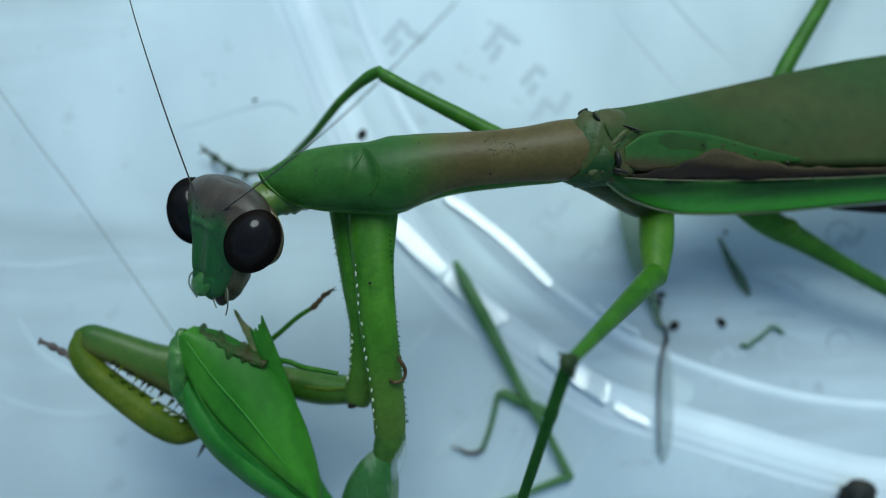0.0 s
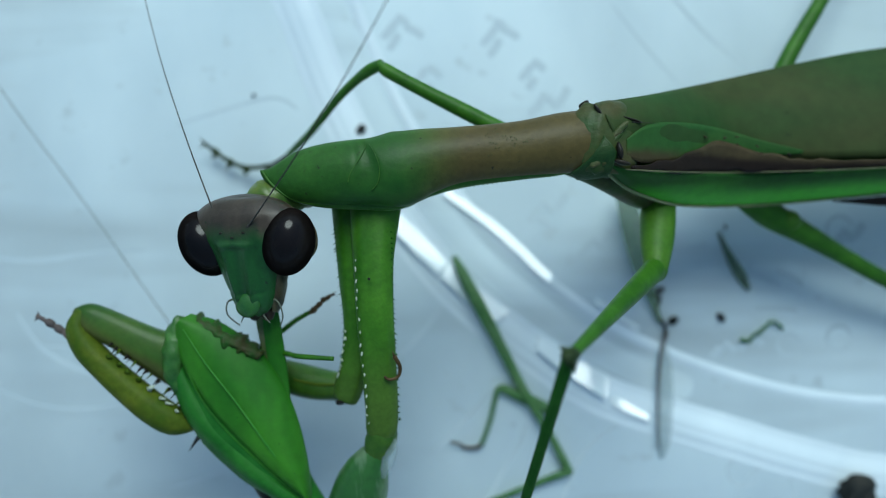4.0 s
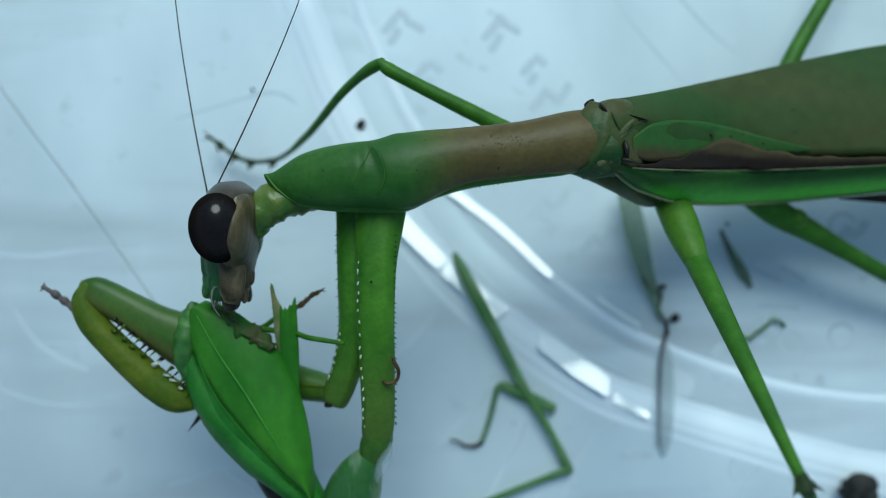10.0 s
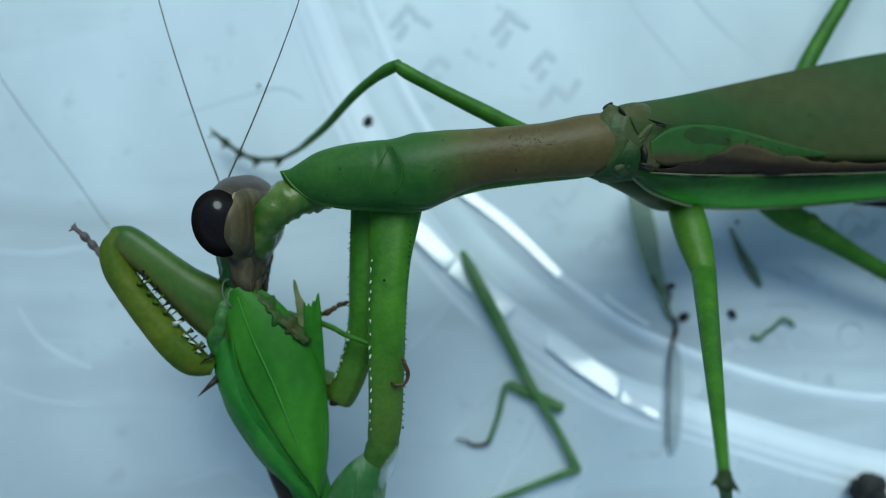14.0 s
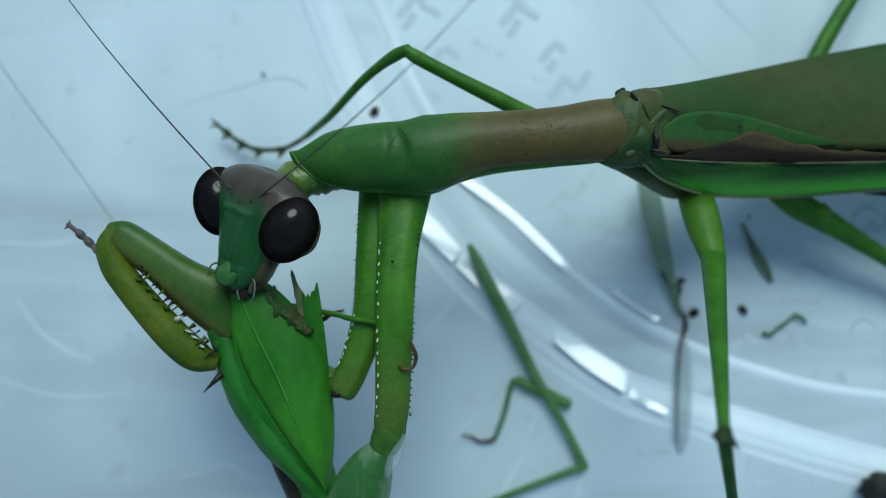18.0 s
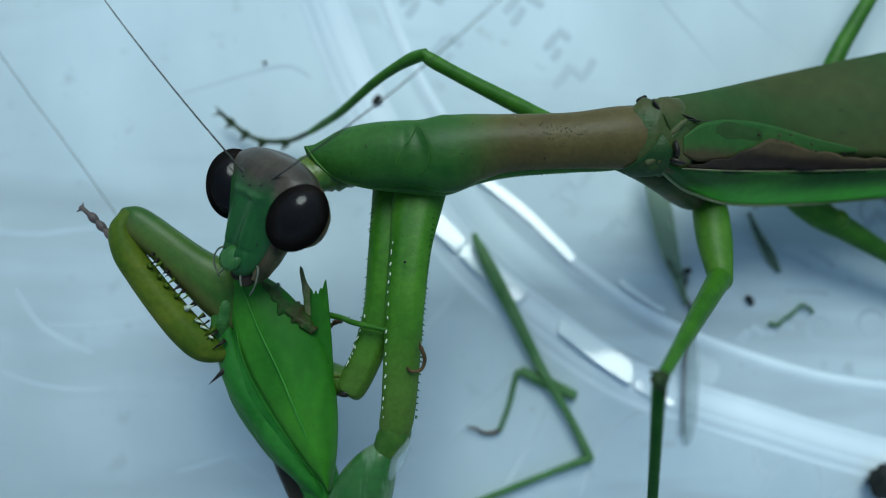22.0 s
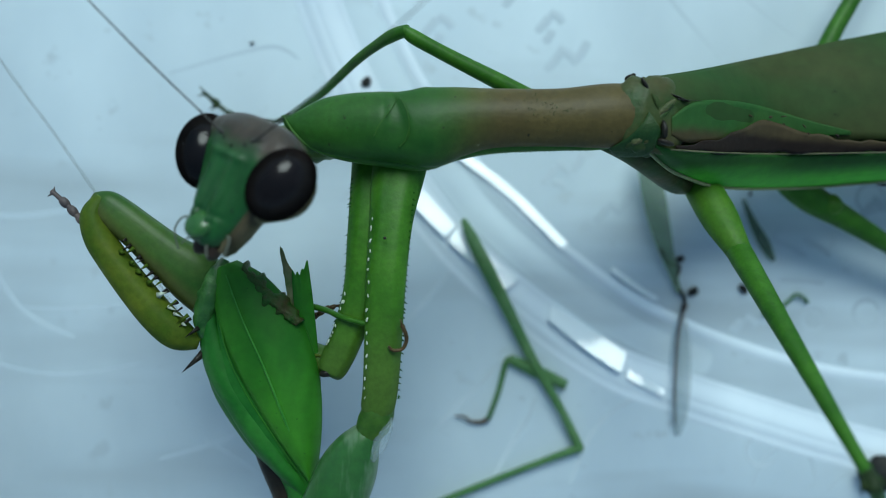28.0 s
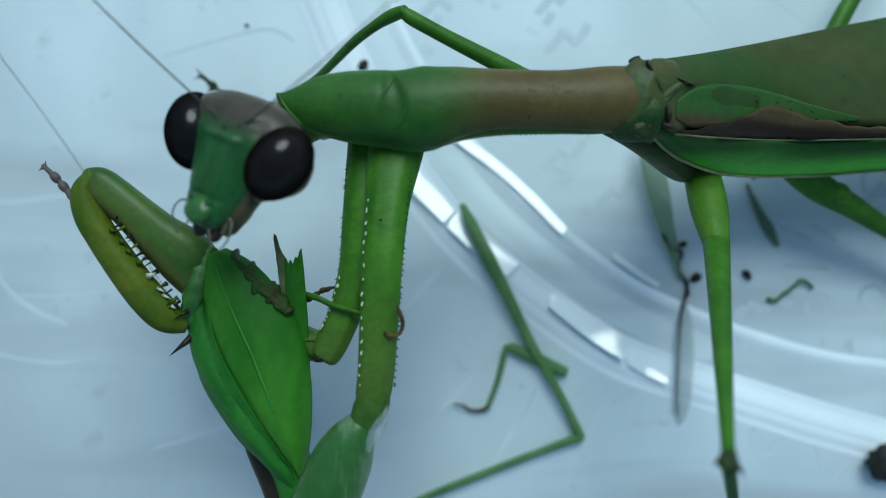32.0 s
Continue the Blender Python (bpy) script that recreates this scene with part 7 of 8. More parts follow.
    walk(seg_c, [(t, pose(x * MM, y * MM, z * MM, a, b, c)) for t, x, y, z, a, b, c in (
        (0, 9.392, -12.515, 14.123, 0, 40.87, -98.57), (0.5, 8.976, -12.815, 13.492, 0, 40.58, -98.85), (1, 9.245, -12.878, 13.309, 0, 40.03, -99.85),
        (1.5, 9.213, -13.018, 13.39, 0, 39.73, -96.5), (2, 9.351, -12.958, 13.565, 0, 39.46, -99.93), (2.5, 9.418, -12.8, 13.795, 0, 39.88, -98.74),
        (3, 9.456, -12.903, 13.604, 0, 39.83, -99.38), (3.5, 9.189, -12.967, 13.438, 0, 39.91, -98.8), (4, 9.2, -12.718, 13.547, 0, 39.41, -98.75),
        (4.5, 9.227, -12.169, 13.777, 0, 38.31, -98.65), (5, 9.261, -11.615, 13.994, 0, 37.2, -98.54), (5.5, 9.279, -11.362, 14.088, 0, 36.7, -98.5),
        (6, 10.015, -11.644, 14.226, 0, 38.03, -99.2), (6.4, 11.461, -12.071, 14.319, -0, 39.82, -89.76), (6.55, 12.179, -13.342, 13.967, -0, 43.18, -85.27),
        (6.7, 12.926, -14.575, 13.537, -0, 46.34, -80.27), (7, 14.87, -16.004, 12.974, -0, 49.88, -72.32), (7.25, 15.705, -17.136, 12.863, -0, 53.02, -66.7),
        (7.5, 16.564, -18.206, 12.653, -0, 55.85, -60.25), (8, 18.104, -19.367, 12.706, -0, 59.12, -51.62), (8.5, 18.99, -19.41, 12.611, -0, 57.25, -47.32),
        (8.75, 17.721, -18.254, 13.554, -0, 54.6, -54.91), (9, 16.461, -17.008, 14.387, -0, 51.54, -61.51), (9.25, 19.079, -18.541, 13.611, -0, 52.88, -54.05),
        (9.5, 21.717, -19.848, 12.52, -0, 53.73, -46.2), (10, 23.331, -20.808, 11.638, -0, 52.94, -45.14), (10.5, 24.03, -21.002, 11.412, -0, 52.48, -44.56),
        (11, 25.393, -21.672, 10.304, -0, 52.81, -43.05), (11.5, 26.212, -21.641, 9.973, -0, 52.04, -43.95), (12, 26.955, -21.316, 9.969, -0, 52.13, -43.15),
        (12.5, 28.436, -21.665, 8.492, -0, 50.92, -42.18), (12.75, 28.322, -20.461, 10.107, -0, 49.29, -41.46), (13, 28.157, -19.136, 11.627, -0, 47.65, -40.78),
        (13.4, 28.381, -21.184, 9.328, -0, 50.18, -42.55), (13.533, 26.26, -20.935, 10.463, -0, 51.36, -45.64), (13.667, 24.061, -20.509, 11.426, -0, 52.45, -48.91),
        (13.8, 21.841, -19.918, 12.19, -0, 53.44, -52.32), (13.9, 19.616, -20.004, 12.192, -0, 56.89, -52.55), (14, 17.4, -19.962, 12.037, -0, 60.34, -52.84),
        (14.1, 15.248, -18.55, 12.58, -0, 57.64, -63.52), (14.2, 13.173, -16.964, 12.871, -0, 54.18, -72.55), (14.5, 10.995, -16.862, 12.02, -0, 53.47, -79.14),
        (15, 10.432, -15.784, 12.366, -0, 50.31, -83.56), (15.5, 9.311, -13.294, 12.907, 0, 42.87, -91.46), (16, 8.362, -10.678, 13.137, 0, 35.01, -97.61),
        (16.5, 7.991, -9.46, 13.136, 0, 31.35, -100.01), (17, 8.754, -10.236, 13.295, 0, 32.81, -96.8), (17.167, 10.22, -12.355, 13.373, -0, 38.54, -89.74),
        (17.333, 11.788, -14.364, 13.216, -0, 43.75, -81.56), (17.5, 13.462, -16.26, 12.824, -0, 48.3, -71.88), (17.75, 14.853, -17.033, 13.308, -0, 50.37, -65.66),
        (18, 16.277, -17.699, 13.649, -0, 52.08, -58.93), (18.167, 18.562, -19.016, 12.636, -0, 52.89, -53.96), (18.333, 20.835, -20.116, 11.415, -0, 53.49, -48.85),
        (18.5, 23.097, -20.998, 9.989, -0, 53.87, -43.59), (18.75, 21.77, -19.369, 12.097, -0, 51.45, -45.63), (19, 20.399, -17.49, 13.978, -0, 49, -47.46),
        (19.167, 22.534, -18.513, 12.809, -0, 49.5, -45.13), (19.333, 24.617, -19.351, 11.465, -0, 49.94, -42.78), (19.5, 26.653, -20.006, 9.945, -0, 50.34, -40.36),
        (20, 27.468, -20.482, 9.245, -0, 51.23, -37.77), (20.5, 27.441, -18.646, 10.839, -0, 49.57, -37.05), (21, 28.062, -18.368, 10.828, -0, 47.91, -35.27),
        (21.5, 25.38, -17.906, 11.712, -0, 50.69, -36.83), (21.625, 21.879, -17.305, 12.673, -0, 50.07, -47.27), (21.75, 18.356, -16.414, 13.218, -0, 48.54, -57.26),
        (21.875, 14.879, -15.253, 13.338, -0, 46.22, -66.52), (22, 11.519, -13.85, 13.034, -0, 43.21, -74.93), (22.167, 9.984, -12.263, 13.253, -0, 39.45, -85.14),
        (22.333, 8.527, -10.588, 13.315, 0, 34.93, -94.15), (22.5, 7.144, -8.817, 13.217, 0, 29.78, -102.21), (22.75, 7.22, -8.14, 13.478, 0, 28.03, -107.57),
        (23, 7.308, -7.459, 13.719, 0, 26.08, -112.75), (23.5, 7.38, -8.742, 14.117, 0, 29.35, -106.02), (24, 7.431, -8.563, 14.381, 0, 28.36, -110.79),
        (24.3, 7.253, -9.191, 14.157, 0, 29.37, -110.05), (24.45, 7.747, -7.061, 14.538, 0, 26.03, -113.31), (24.6, 8.356, -4.923, 14.709, 0, 22.62, -116.38),
        (24.8, 8.675, -7.083, 14.703, 0, 26.77, -109.94), (25, 9.091, -9.217, 14.504, 0, 30.61, -103.02), (25.5, 9.484, -11.632, 14.013, 0, 34.83, -100.15),
        (25.833, 10.607, -12.465, 14.269, 0, 37.02, -96.82), (26.167, 13.546, -14.426, 14.614, -0, 42.06, -87.57), (26.5, 17.538, -16.639, 14.422, -0, 47.28, -73.42),
        (26.833, 21.619, -18.403, 13.519, -0, 50.42, -56.87), (27.167, 24.745, -19.413, 12.356, -0, 51.1, -43.1), (27.5, 25.971, -19.723, 11.785, -0, 50.91, -37.58),
        (28, 26.176, -19.394, 12.228, -0, 50.69, -36.79), (28.25, 26.379, -18.472, 12.508, -0, 49.93, -36.3), (28.5, 26.508, -17.388, 12.636, -0, 49.16, -35.82),
        (28.667, 25.692, -18.031, 12.878, -0, 50.49, -35.68), (28.833, 24.838, -18.582, 13.045, -0, 51.81, -35.54), (29, 23.942, -19.048, 13.133, -0, 53.13, -35.38),
        (29.167, 20.91, -18.8, 13.607, -0, 54.04, -43.92), (29.333, 17.896, -18.319, 13.782, -0, 54.32, -52.65), (29.5, 14.913, -17.611, 13.657, -0, 53.97, -61.42),
        (29.667, 13.367, -15.922, 14.14, -0, 48.89, -70.54), (29.833, 11.92, -14.115, 14.394, -0, 43.27, -77.85), (30, 10.57, -12.194, 14.418, -0, 37.22, -83.92),
        (30.4, 9.447, -9.819, 15.062, -0, 32.77, -89.74), (30.6, 9.079, -9, 15.188, 0, 30.87, -97.29), (30.8, 8.734, -8.142, 15.254, 0, 28.56, -104.51),
        (31, 8.416, -7.248, 15.26, 0, 25.88, -111.4), (31.2, 9.222, -7.773, 15.331, 0, 26.86, -109.68), (31.3, 9.87, -10.217, 15.205, 0, 33.72, -103),
        (31.4, 10.634, -12.599, 14.818, 0, 40.15, -95.2), (31.5, 11.509, -14.889, 14.176, -0, 45.96, -85.85), (31.6, 12.486, -17.055, 13.287, -0, 50.85, -74.51),
        (31.8, 14.925, -18.296, 13.27, -0, 55.3, -62.34), (32, 17.431, -19.357, 13.007, -0, 58.28, -47.67),
    )])
    walk(head, [(t, pose(x * MM, y * MM, z * MM, a, b, c)) for t, x, y, z, a, b, c in (
        (0, -14.487, -4.599, 0.162, 24.60, -33.90, -22.64), (0.5, -14.497, -4.878, -0.262, 11.27, -38.49, -6.31), (1, -13.906, -5.61, -0.228, 8.00, -39.72, 3.36),
        (1.5, -12.929, -5.491, 0.442, 34.05, -21.02, -13.54), (2, -11.361, -6.289, 0.391, 30.92, 12.12, 5.45), (2.5, -11.59, -6.315, 0.006, 29.40, 11.79, 4.80),
        (3, -11.578, -6.268, -0.107, 41.56, 14.03, 8.87), (3.5, -12.487, -6.076, 0.032, 24.80, -6.84, 3.88), (5.5, -13.354, -5.779, -0.143, 16.03, -28.57, -3.66),
        (6, -13.163, -5.964, 0.131, 13.72, -23.31, -3.93), (6.5, -13.607, -5.267, 0.909, -7.81, -30.12, -4.65), (7, -13.897, -5.529, 1.05, -1.55, -32.06, -7.30),
        (7.3, -14.533, -5.504, -0.624, 6.99, -45.14, -2.89), (7.6, -14.619, -5.285, -1.037, 18.23, -61.82, -14.12), (8, -14.739, -4.859, -0.959, 15.69, -59.97, -12.45),
        (8.4, -15.262, -4.798, -0.979, 23.30, -79.99, -13.18), (9, -14.755, -4.784, -0.637, -9.02, -96.61, 16.33), (9.5, -14.849, -4.278, -0.793, -18.43, -94.59, 21.27),
        (10, -14.924, -4.509, -1.047, 51.27, -87.20, -50.43), (10.5, -15.193, -4.418, -2.442, 19.74, -74.58, -23.22), (11, -15.605, -4.593, -2.96, 21.34, -56.58, -19.13),
        (11.5, -15.924, -4.237, -4.116, 20.75, -55.94, -23.66), (12, -15.781, -4.266, -4.317, 19.65, -55.42, -21.80), (12.5, -15.705, -4.93, -4.102, 23.32, -71.38, -34.85),
        (13, -15.673, -5.034, -4.37, 40.28, -85.82, -50.42), (13.5, -15.578, -4.649, -3.691, -20.16, -96.97, 15.15), (14, -15.541, -4.23, -3.095, -17.86, -103.18, 22.09),
        (14.5, -15.478, -4.015, -2.979, -20.67, -99.64, 25.76), (16.5, -15.129, -4.691, -0.166, 4.21, -49.39, -0.34), (17, -14.616, -5.041, 0.566, 9.94, -31.64, -17.27),
        (18, -14.446, -5.363, 0.365, 12.10, -29.51, -19.20), (19, -14.442, -5.382, 1.066, 8.02, -35.58, -18.50), (20, -14.569, -5.234, 0.972, 7.17, -38.24, -18.36),
        (21, -14.858, -5.024, -0.092, 10.81, -38.81, -18.26), (22, -14.293, -4.798, 1.783, 12.28, -34.53, -22.06), (23, -14.094, -5.105, 2.465, 14.17, -30.79, -23.34),
        (24, -13.913, -5.219, 2.742, 14.56, -28.52, -23.64), (25, -13.94, -5.493, -0.07, 18.72, -12.84, -16.93), (25.5, -13.671, -5.954, 0.905, 14.99, -20.85, -15.61),
        (27.5, -13.143, -4.848, 4.858, -1.18, -30.35, -14.03), (28, -13.345, -4.841, 5.226, -2.10, -30.86, -17.41), (29, -13.518, -4.554, 4.385, 0.72, -30.72, -11.70),
        (30, -13.501, -4.403, 4.245, 4.05, -30.66, -13.17), (30.5, -13.71, -4.235, 3.941, -1.67, -29.32, -13.16), (31, -13.679, -4.578, 3.436, 2.19, -28.45, -16.65),
        (31.5, -13.454, -4.961, 3.82, 0.81, -26.23, -12.36), (32, -13.502, -4.884, 3.928, 2.57, -23.81, -14.54),
    )])
    walk(antenna_a, [(t, pose(x * MM, y * MM, z * MM, a, b, c)) for t, x, y, z, a, b, c in (
        (0, -1, 1.55, 1.7, 40.85, -7.13, 123.90), (1, -1, 1.55, 1.7, 40.23, -7.06, 101.65), (2, -1, 1.55, 1.7, 7.83, 28.07, 127.59),
        (3, -1, 1.55, 1.7, 11.01, 38.19, 127.08), (5.5, -1, 1.55, 1.7, 32.17, -2.06, 112.68), (6, -1, 1.55, 1.7, 26.56, -1.84, 113.61),
        (7, -1, 1.55, 1.7, 27.87, -20.82, 110.5), (8, -1, 1.55, 1.7, 60.92, -0.71, 94.72), (9, -1, 1.55, 1.7, 97.61, -14.99, 85.11),
        (10, -1, 1.55, 1.7, 88.75, -11.20, 88.46), (11, -1, 1.55, 1.7, 58.78, 0.40, 98.60), (12, -1, 1.55, 1.7, 57.61, -4.24, 101.00),
        (13, -1, 1.55, 1.7, 87.22, -10.00, 89.22), (14, -1, 1.55, 1.7, 104.18, -17.13, 85.88), (16.5, -1, 1.55, 1.7, 43.79, -31.36, 117.88),
        (17, -1, 1.55, 1.7, 24.47, -27.08, 145.69), (18, -1, 1.55, 1.7, 25.27, -23.96, 145.41), (19, -1, 1.55, 1.7, 25.47, -31.13, 144.13),
        (20, -1, 1.55, 1.7, 26.08, -34.12, 144.10), (21, -1, 1.55, 1.7, 30.30, -32.01, 141.15), (22, -1, 1.55, 1.7, 27.39, -29.27, 145.94),
        (23, -1, 1.55, 1.7, 25.00, -27.44, 152.09), (24, -1, 1.55, 1.7, 22.52, -27.13, 157.64), (25, -1, 1.55, 1.7, 21.95, -8.83, 155.58),
        (27.5, -1, 1.55, 1.7, 11.75, -32.20, 153.78), (28, -1, 1.55, 1.7, 8.93, -33.71, 158.47), (29, -1, 1.55, 1.7, 13.51, -31.88, 153.56),
        (30, -1, 1.55, 1.7, 15.32, -31.20, 155.37), (31, -1, 1.55, 1.7, 12.92, -29.65, 155.62), (32, -1, 1.55, 1.7, 11.17, -25.27, 156.69),
    )])
    walk(antenna_b, [(t, pose(x * MM, y * MM, z * MM, a, b, c)) for t, x, y, z, a, b, c in (
        (0, 1, 1.55, 1.7, 26.07, 2.24, 40), (1, 1, 1.55, 1.7, 25.54, 1.85, 40.79), (2, 1, 1.55, 1.7, -31.00, -21.00, 54.00),
        (3, 1, 1.55, 1.7, -31.00, -15.00, 57.00), (3.5, 1, 1.55, 1.7, -31.00, -12.00, 45.00), (5.5, 1, 1.55, 1.7, 10.91, -1.12, 40.61), (6, 1, 1.55, 1.7, 6.77, -5.43, 37.47),
        (7, 1, 1.55, 1.7, 27.66, -10.13, 40.93), (8, 1, 1.55, 1.7, 57.71, 15.05, 80.71), (9, 1, 1.55, 1.7, 93.23, 31.46, 85.53),
        (10, 1, 1.55, 1.7, 83.74, 29.97, 81.80), (11, 1, 1.55, 1.7, 47.65, 30.09, 71.27), (12, 1, 1.55, 1.7, 51.96, 19.49, 79.44),
        (13, 1, 1.55, 1.7, 86.23, 7.14, 84.24), (14, 1, 1.55, 1.7, 100.35, 31.07, 92.26), (16.5, 1, 1.55, 1.7, 28.73, 13.72, 35.04),
        (17, 1, 1.55, 1.7, 19.87, -3.41, 43.89), (18, 1, 1.55, 1.7, 16.86, -3.40, 44.48), (19, 1, 1.55, 1.7, 24.71, -2.40, 44.28),
        (20, 1, 1.55, 1.7, 28.43, -2.01, 45.78), (21, 1, 1.55, 1.7, 24.46, 2.06, 43.09), (22, 1, 1.55, 1.7, 20.76, -0.06, 44.30),
        (23, 1, 1.55, 1.7, 17.65, -1.66, 46.46), (24, 1, 1.55, 1.7, 16.27, -3.09, 47.94), (25, 1, 1.55, 1.7, 1.53, -9.37, 53.18),
        (27.5, 1, 1.55, 1.7, 25.82, -10.81, 40.27), (28, 1, 1.55, 1.7, 27.98, -12.08, 42.43), (29, 1, 1.55, 1.7, 23.17, -8.20, 37.69),
        (30, 1, 1.55, 1.7, 20.27, -6.06, 37.67), (31, 1, 1.55, 1.7, 21.86, -9.96, 40.78), (32, 1, 1.55, 1.7, 19.00, -13.60, 43.04),
    )])
    walk(prey, [(t, pose(x * MM, y * MM, z * MM, a, b, c)) for t, x, y, z, a, b, c in (
        (0, -9.587, -19.961, 15, 0, -0, 14.52), (0.5, -10.004, -20.043, 15, 0, -0, 12.31), (1, -10.13, -19.995, 15, 0, -0, 12.11),
        (1.5, -10.236, -19.897, 15, 0, -0, 11.52), (2, -10.285, -20.007, 15, 0, -0, 11.01), (2.5, -10.316, -19.971, 15, 0, -0, 10.74),
        (3, -10.239, -19.921, 15, 0, -0, 11.18), (3.5, -10.367, -19.911, 15, 0, -0, 11.62), (5.5, -10.54, -19.957, 15, 0, -0, 11.3),
        (6, -10.608, -19.983, 15, 0, -0, 10.57), (6.5, -10.412, -19.979, 15, 0, -0, 9.23), (7, -10.313, -19.777, 15, 0, -0, 8.58),
        (7.5, -10.432, -19.75, 15, 0, -0, 7.26), (8, -10.289, -19.867, 15, 0, -0, 5.82), (8.5, -10.317, -19.949, 15, 0, -0, 5.85),
        (9, -10.195, -19.953, 15, 0, -0, 6.57), (9.5, -10.331, -19.826, 15, 0, -0, 6.66), (10, -10.182, -19.753, 15, 0, -0, 7.7),
        (10.5, -10.049, -19.635, 15, 0, -0, 6.43), (11, -10.056, -19.556, 15, 0, -0, 4.03), (11.5, -10.078, -19.379, 15, 0, -0, 1.44),
        (12, -10.151, -19.192, 15, 0, -0, 0.51), (12.5, -10.171, -19.292, 15, 0, -0, 0), (13, -10.086, -19.383, 15, 0, -0, -0.09),
        (13.5, -10.055, -19.501, 15, 0, -0, -1.07), (14, -10.216, -19.488, 15, 0, -0, -1.82), (14.5, -10.237, -19.542, 15, 0, -0, -2.74),
        (16.5, -9.985, -19.395, 15, 0, -0, -0.57), (17, -10.051, -19.19, 15, 0, -0, 0.73), (17.5, -10.074, -19.207, 15, 0, -0, -0.3),
        (18, -10.054, -19.235, 15, 0, -0, -0.23), (18.5, -10.058, -19.394, 15, 0, -0, -0.14), (19, -10.134, -19.422, 15, 0, -0, 0.91),
        (19.5, -10.268, -19.202, 15, 0, -0, 0.65), (20, -10.011, -19.52, 15, 0, -0, -1.23), (20.5, -10.194, -19.661, 15, 0, -0, -2.89),
        (21, -10.103, -19.958, 15, 0, -0, -3.63), (21.5, -10.137, -19.975, 15, 0, -0, -3.53), (22, -10.144, -19.985, 15, 0, -0, -0.75),
        (22.5, -9.861, -20.155, 15, 0, -0, 1.99), (23, -10.137, -19.768, 15, 0, -0, 0.22), (23.5, -10.306, -19.739, 15, 0, -0, 0.96),
        (24, -10.239, -19.783, 15, 0, -0, 0.42), (24.5, -10.401, -19.965, 15, 0, -0, -1.23), (25, -10.571, -20.048, 15, 0, -0, -3.76),
        (25.5, -10.698, -20.005, 15, 0, -0, -3.3), (27.5, -10.314, -20.294, 15, 0, -0, -2.14), (28, -10.169, -20.503, 15, 0, -0, -1.48),
        (28.5, -10.195, -20.644, 15, 0, -0, -1.14), (29, -10.15, -20.703, 15, 0, -0, -1.01), (29.5, -10.086, -20.755, 15, 0, -0, 0.54),
        (30, -10.027, -20.761, 15, 0, -0, 0.6), (30.5, -10.171, -20.811, 15, 0, -0, -0.74), (31, -10.329, -20.892, 15, 0, -0, -2.05),
        (31.5, -10.587, -20.988, 15, 0, -0, -2.01), (32, -10.581, -20.892, 15, 0, -0, -1.95),
    )])
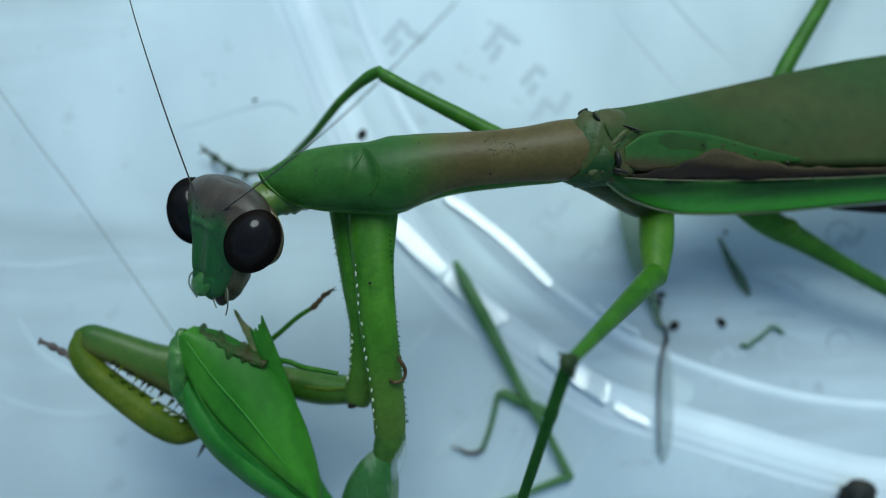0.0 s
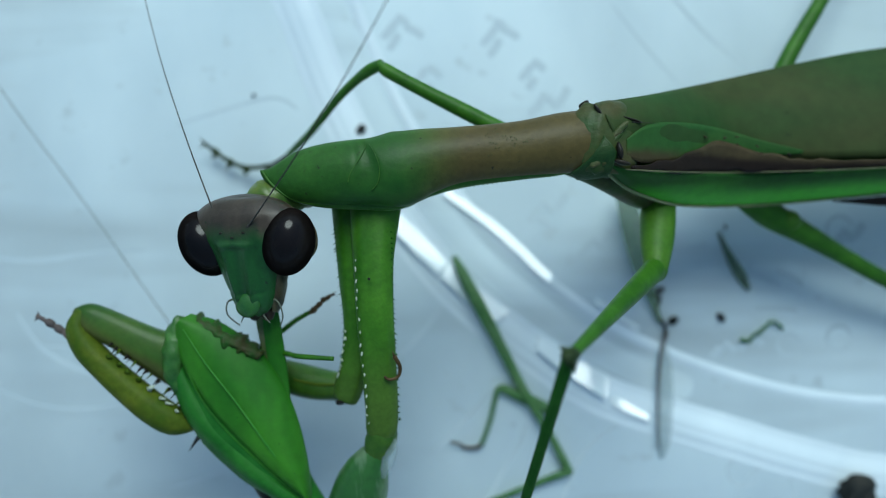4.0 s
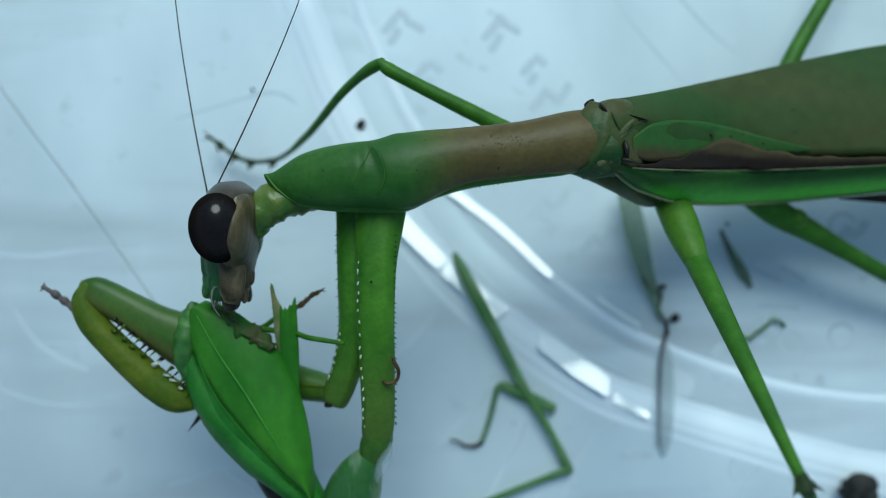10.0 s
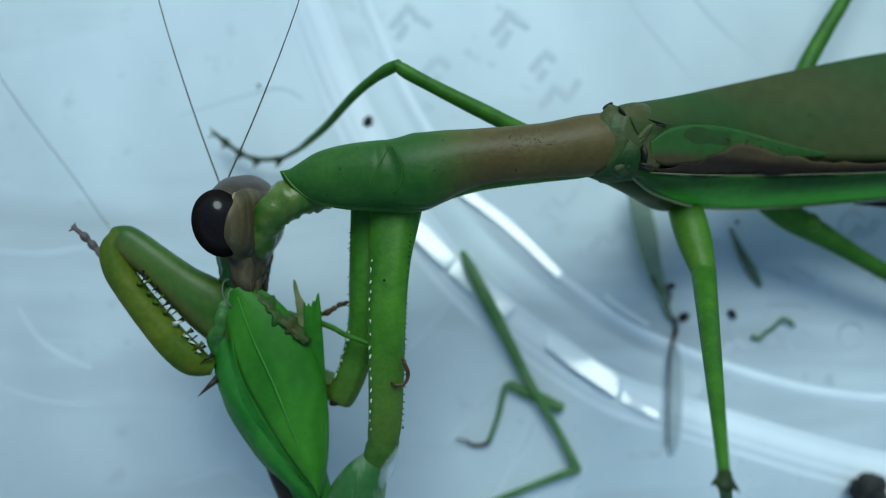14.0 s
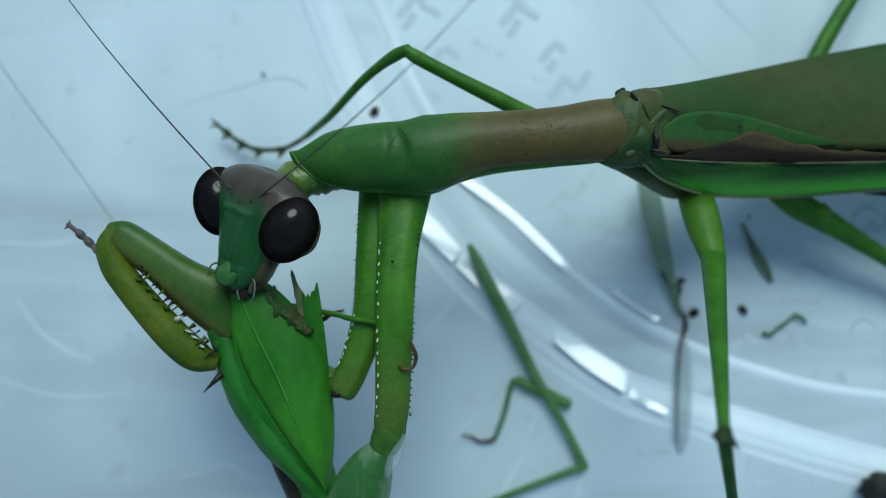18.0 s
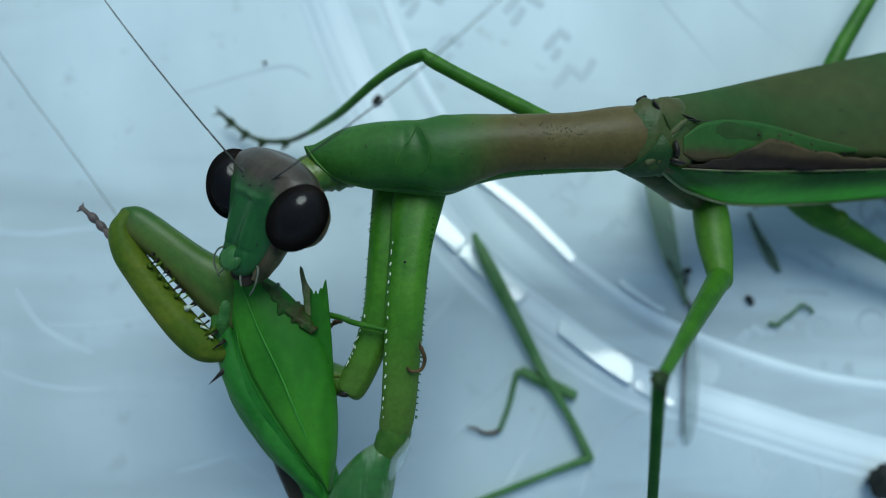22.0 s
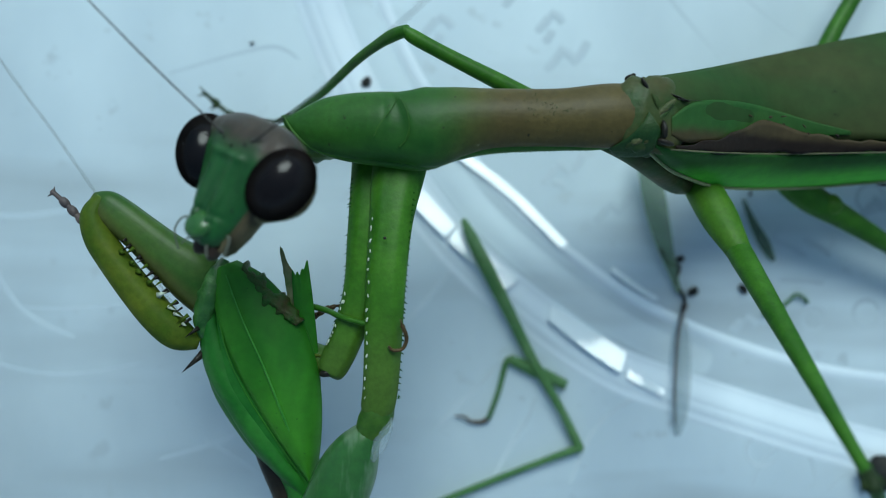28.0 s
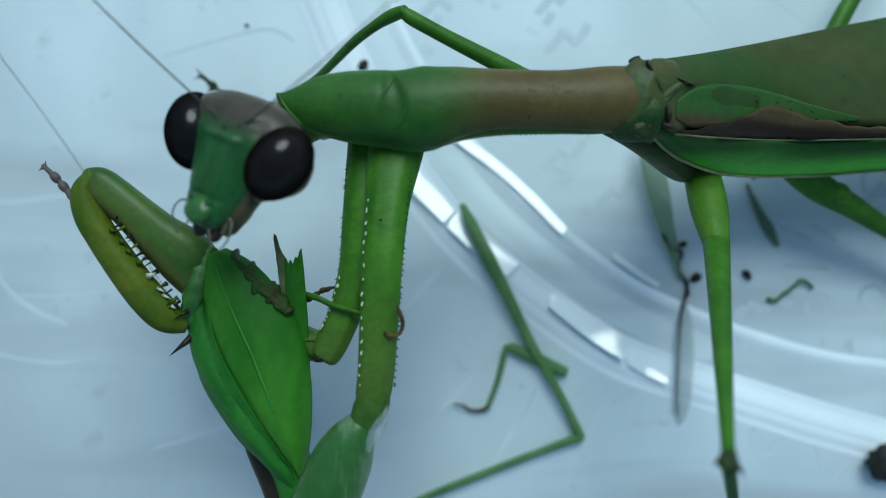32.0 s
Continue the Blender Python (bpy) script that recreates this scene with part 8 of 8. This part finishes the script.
    walk(arm, [(t, pose(x * MM, y * MM, z * MM, a, b, c)) for t, x, y, z, a, b, c in (
        (0, -15.57, 18.406, -1.759, 0, -0, 2.08), (0.5, -14.886, 18.475, -0.063, 0, -0, 1.6), (1, -14.546, 18.486, 0.721, 0, -0, 1.19),
        (1.5, -14.105, 18.406, 1.777, 0, -0, 0.85), (2, -14.275, 18.555, 1.048, 0, -0, 0.55), (2.5, -14.347, 18.502, 0.976, 0, -0, 0.74),
        (3, -14.287, 18.481, 0.973, 0, -0, 0.55), (3.5, -14.247, 18.61, 0.959, 0, -0, 0.22), (5.5, -14.356, 18.446, 0.677, 0, -0, 0.74),
        (6, -14.301, 18.429, 1.021, 0, -0, 1.14), (6.5, -14.565, 18.512, 0.733, 0, -0, 1.57), (7, -14.583, 18.736, 0.983, 0, -0, 1.04),
        (7.5, -14.553, 18.863, 1.284, 0, -0, 1.59), (8, -14.746, 19.025, 1.037, 0, -0, 2.24), (8.5, -14.642, 19.019, 1.388, 0, -0, 2.68),
        (9, -14.768, 19.126, 0.992, 0, -0, 2.28), (9.5, -14.681, 19.115, 1.217, 0, -0, 1.93), (10, -14.779, 19.136, 0.936, 0, -0, 1.06),
        (10.5, -14.483, 19.326, 1.386, 0, -0, 0.8), (11, -14.469, 19.436, 1.81, 0, -0, 0.76), (11.5, -13.96, 20.11, 2.581, 0, -0, 0.46),
        (12, -14.027, 20.017, 2.374, 0, -0, 0.62), (12.5, -14.576, 20.142, 2.221, 0, -0, 0.5), (13, -14.637, 20.288, 2, 0, -0, 0.09),
        (13.5, -14.926, 20.323, 2.207, 0, -0, -0.15), (14, -15.437, 20.236, 2.155, 0, -0, 1.5), (14.5, -16.15, 19.782, 2.339, 0, -0, 3.77),
        (16.5, -16.419, 19.54, 1.858, 0, -0, 4.5), (17, -15.42, 19.793, 2.4, 0, -0, 2.92), (17.5, -15.423, 19.836, 2.245, 0, -0, 3.02),
        (18, -15.355, 20.021, 2.443, 0, -0, 2.62), (18.5, -15.555, 19.991, 2.263, 0, -0, 2.16), (19, -15.285, 20.189, 2.078, 0, -0, 1.39),
        (19.5, -14.602, 20.417, 2.338, 0, -0, 0.22), (20, -14.886, 20.493, 2.105, 0, -0, 0.24), (20.5, -15.001, 20.646, 2.479, 0, -0, 0.67),
        (21, -15.237, 20.701, 2.364, 0, -0, 1.32), (21.5, -15.565, 20.251, 2.158, 0, -0, 2.76), (22, -14.604, 20.767, 2.22, 0, -0, 0.39),
        (22.5, -13.837, 21.197, 2.675, 0, -0, -1.21), (23, -14.881, 20.169, 2.409, 0, -0, 1.55), (23.5, -14.821, 20.211, 2.556, 0, -0, 1.27),
        (24, -15.06, 20.108, 2.521, 0, -0, 1.54), (24.5, -15.322, 20.096, 2.5, 0, -0, 2.37), (25, -15.793, 20.023, 2.382, 0, -0, 3.88),
        (25.5, -15.797, 20.008, 2.343, 0, -0, 3.63), (27.5, -15.664, 20.542, 2.025, 0, -0, 2.05), (28, -15.557, 20.779, 1.772, 0, -0, 1.17),
        (28.5, -15.473, 20.892, 1.726, 0, -0, 0.76), (29, -15.462, 20.814, 1.602, 0, -0, 0.72), (29.5, -15.212, 20.825, 1.912, 0, -0, 0.31),
        (30, -15.352, 20.821, 1.528, 0, -0, 0.48), (30.5, -15.588, 20.644, 1.547, 0, -0, 1.7), (31, -15.841, 20.637, 1.469, 0, -0, 2.5),
        (31.5, -15.095, 21.521, 2.141, 0, -0, -0.33), (32, -15.127, 21.451, 2.074, 0, -0, -0.55),
    )])
    walk(shin, [(t, pose(0, 0, 0, 0, 0, c)) for t, c in ((0, -0.8), (3, -0.8), (6, -0.5), (8, 0), (11, 0.6), (13, 1.2), (32, 1.2))])
    walk(thin_leg, [(t, pose((LEG_AT.x + 9.95) * MM, (LEG_AT.y + 19.39 + y) * MM, (LEG_AT.z - 15) * MM, 0, 0, c)) for t, y, c in (
        (0, -1.3, -4), (3.5, -1.25, 5), (6, -1.5, 4.6), (8, -0.65, 5.4), (13, 0, 0), (16.5, 0.3, 12.6), (25, -0.25, 7), (31, 0, 6.7), (32, 0, 6.7))])
    walk(foot_leg, [(t, pose((FOOT_AT.x + 9.95 + x) * MM, (FOOT_AT.y + 19.39 + y) * MM, (FOOT_AT.z - 15) * MM)) for t, x, y in (
        (0, 2.9, 0.9), (3.5, 2.8, 0.1), (6, 3.1, 0.1), (8, 1.7, 0.5), (13, 0, 0), (16.5, -1.3, -1.4), (25, -1.2, -2.8), (31, -0.6, -1.65), (32, -0.6, -1.65))])
    walk(shred, [(t, pose(x * MM, y * MM, z * MM, a, b, c)) for t, x, y, z, a, b, c in (
        (0, -0.004, 8.332, 1.6, 0, -0, 3.63), (1, -0.004, 8.332, 1.6, 0, -0, -2.6), (2, -0.004, 8.332, 1.6, 0, -0, -12.12),
        (3, -0.004, 8.332, 1.6, 0, -0, -11.32), (6, -0.004, 8.332, 1.6, 0, -0, 2.48), (7, -0.004, 8.332, 1.6, 0, -0, -0.34),
        (8, -0.004, 8.332, 1.6, 0, -0, -3.63), (9, -0.004, 8.332, 1.6, 0, -0, -9.5), (10, -0.004, 8.332, 1.6, 0, -0, -8.07),
        (11, -0.004, 8.332, 1.6, 0, -0, 0.76), (12, -0.004, 8.332, 1.6, 0, -0, -4.14), (13, -0.004, 8.332, 1.6, 0, -0, 0.11),
        (17, -0.004, 8.332, 1.6, 0, -0, 5.58), (19, -0.004, 8.332, 1.6, 0, -0, 4.3), (21, -0.004, 8.332, 1.6, 0, -0, 3.43),
        (23, -0.004, 8.332, 1.6, 0, -0, 2.55), (25, -0.004, 8.332, 1.6, 0, -0, 6.86), (28, -0.004, 9.1, 1.6, 0, -0, 5.88),
        (30, -0.004, 9.1, 1.6, 0, -0, 5.66), (32, -0.004, 9.1, 1.6, 0, -0, 4.16),
    )])


motions()
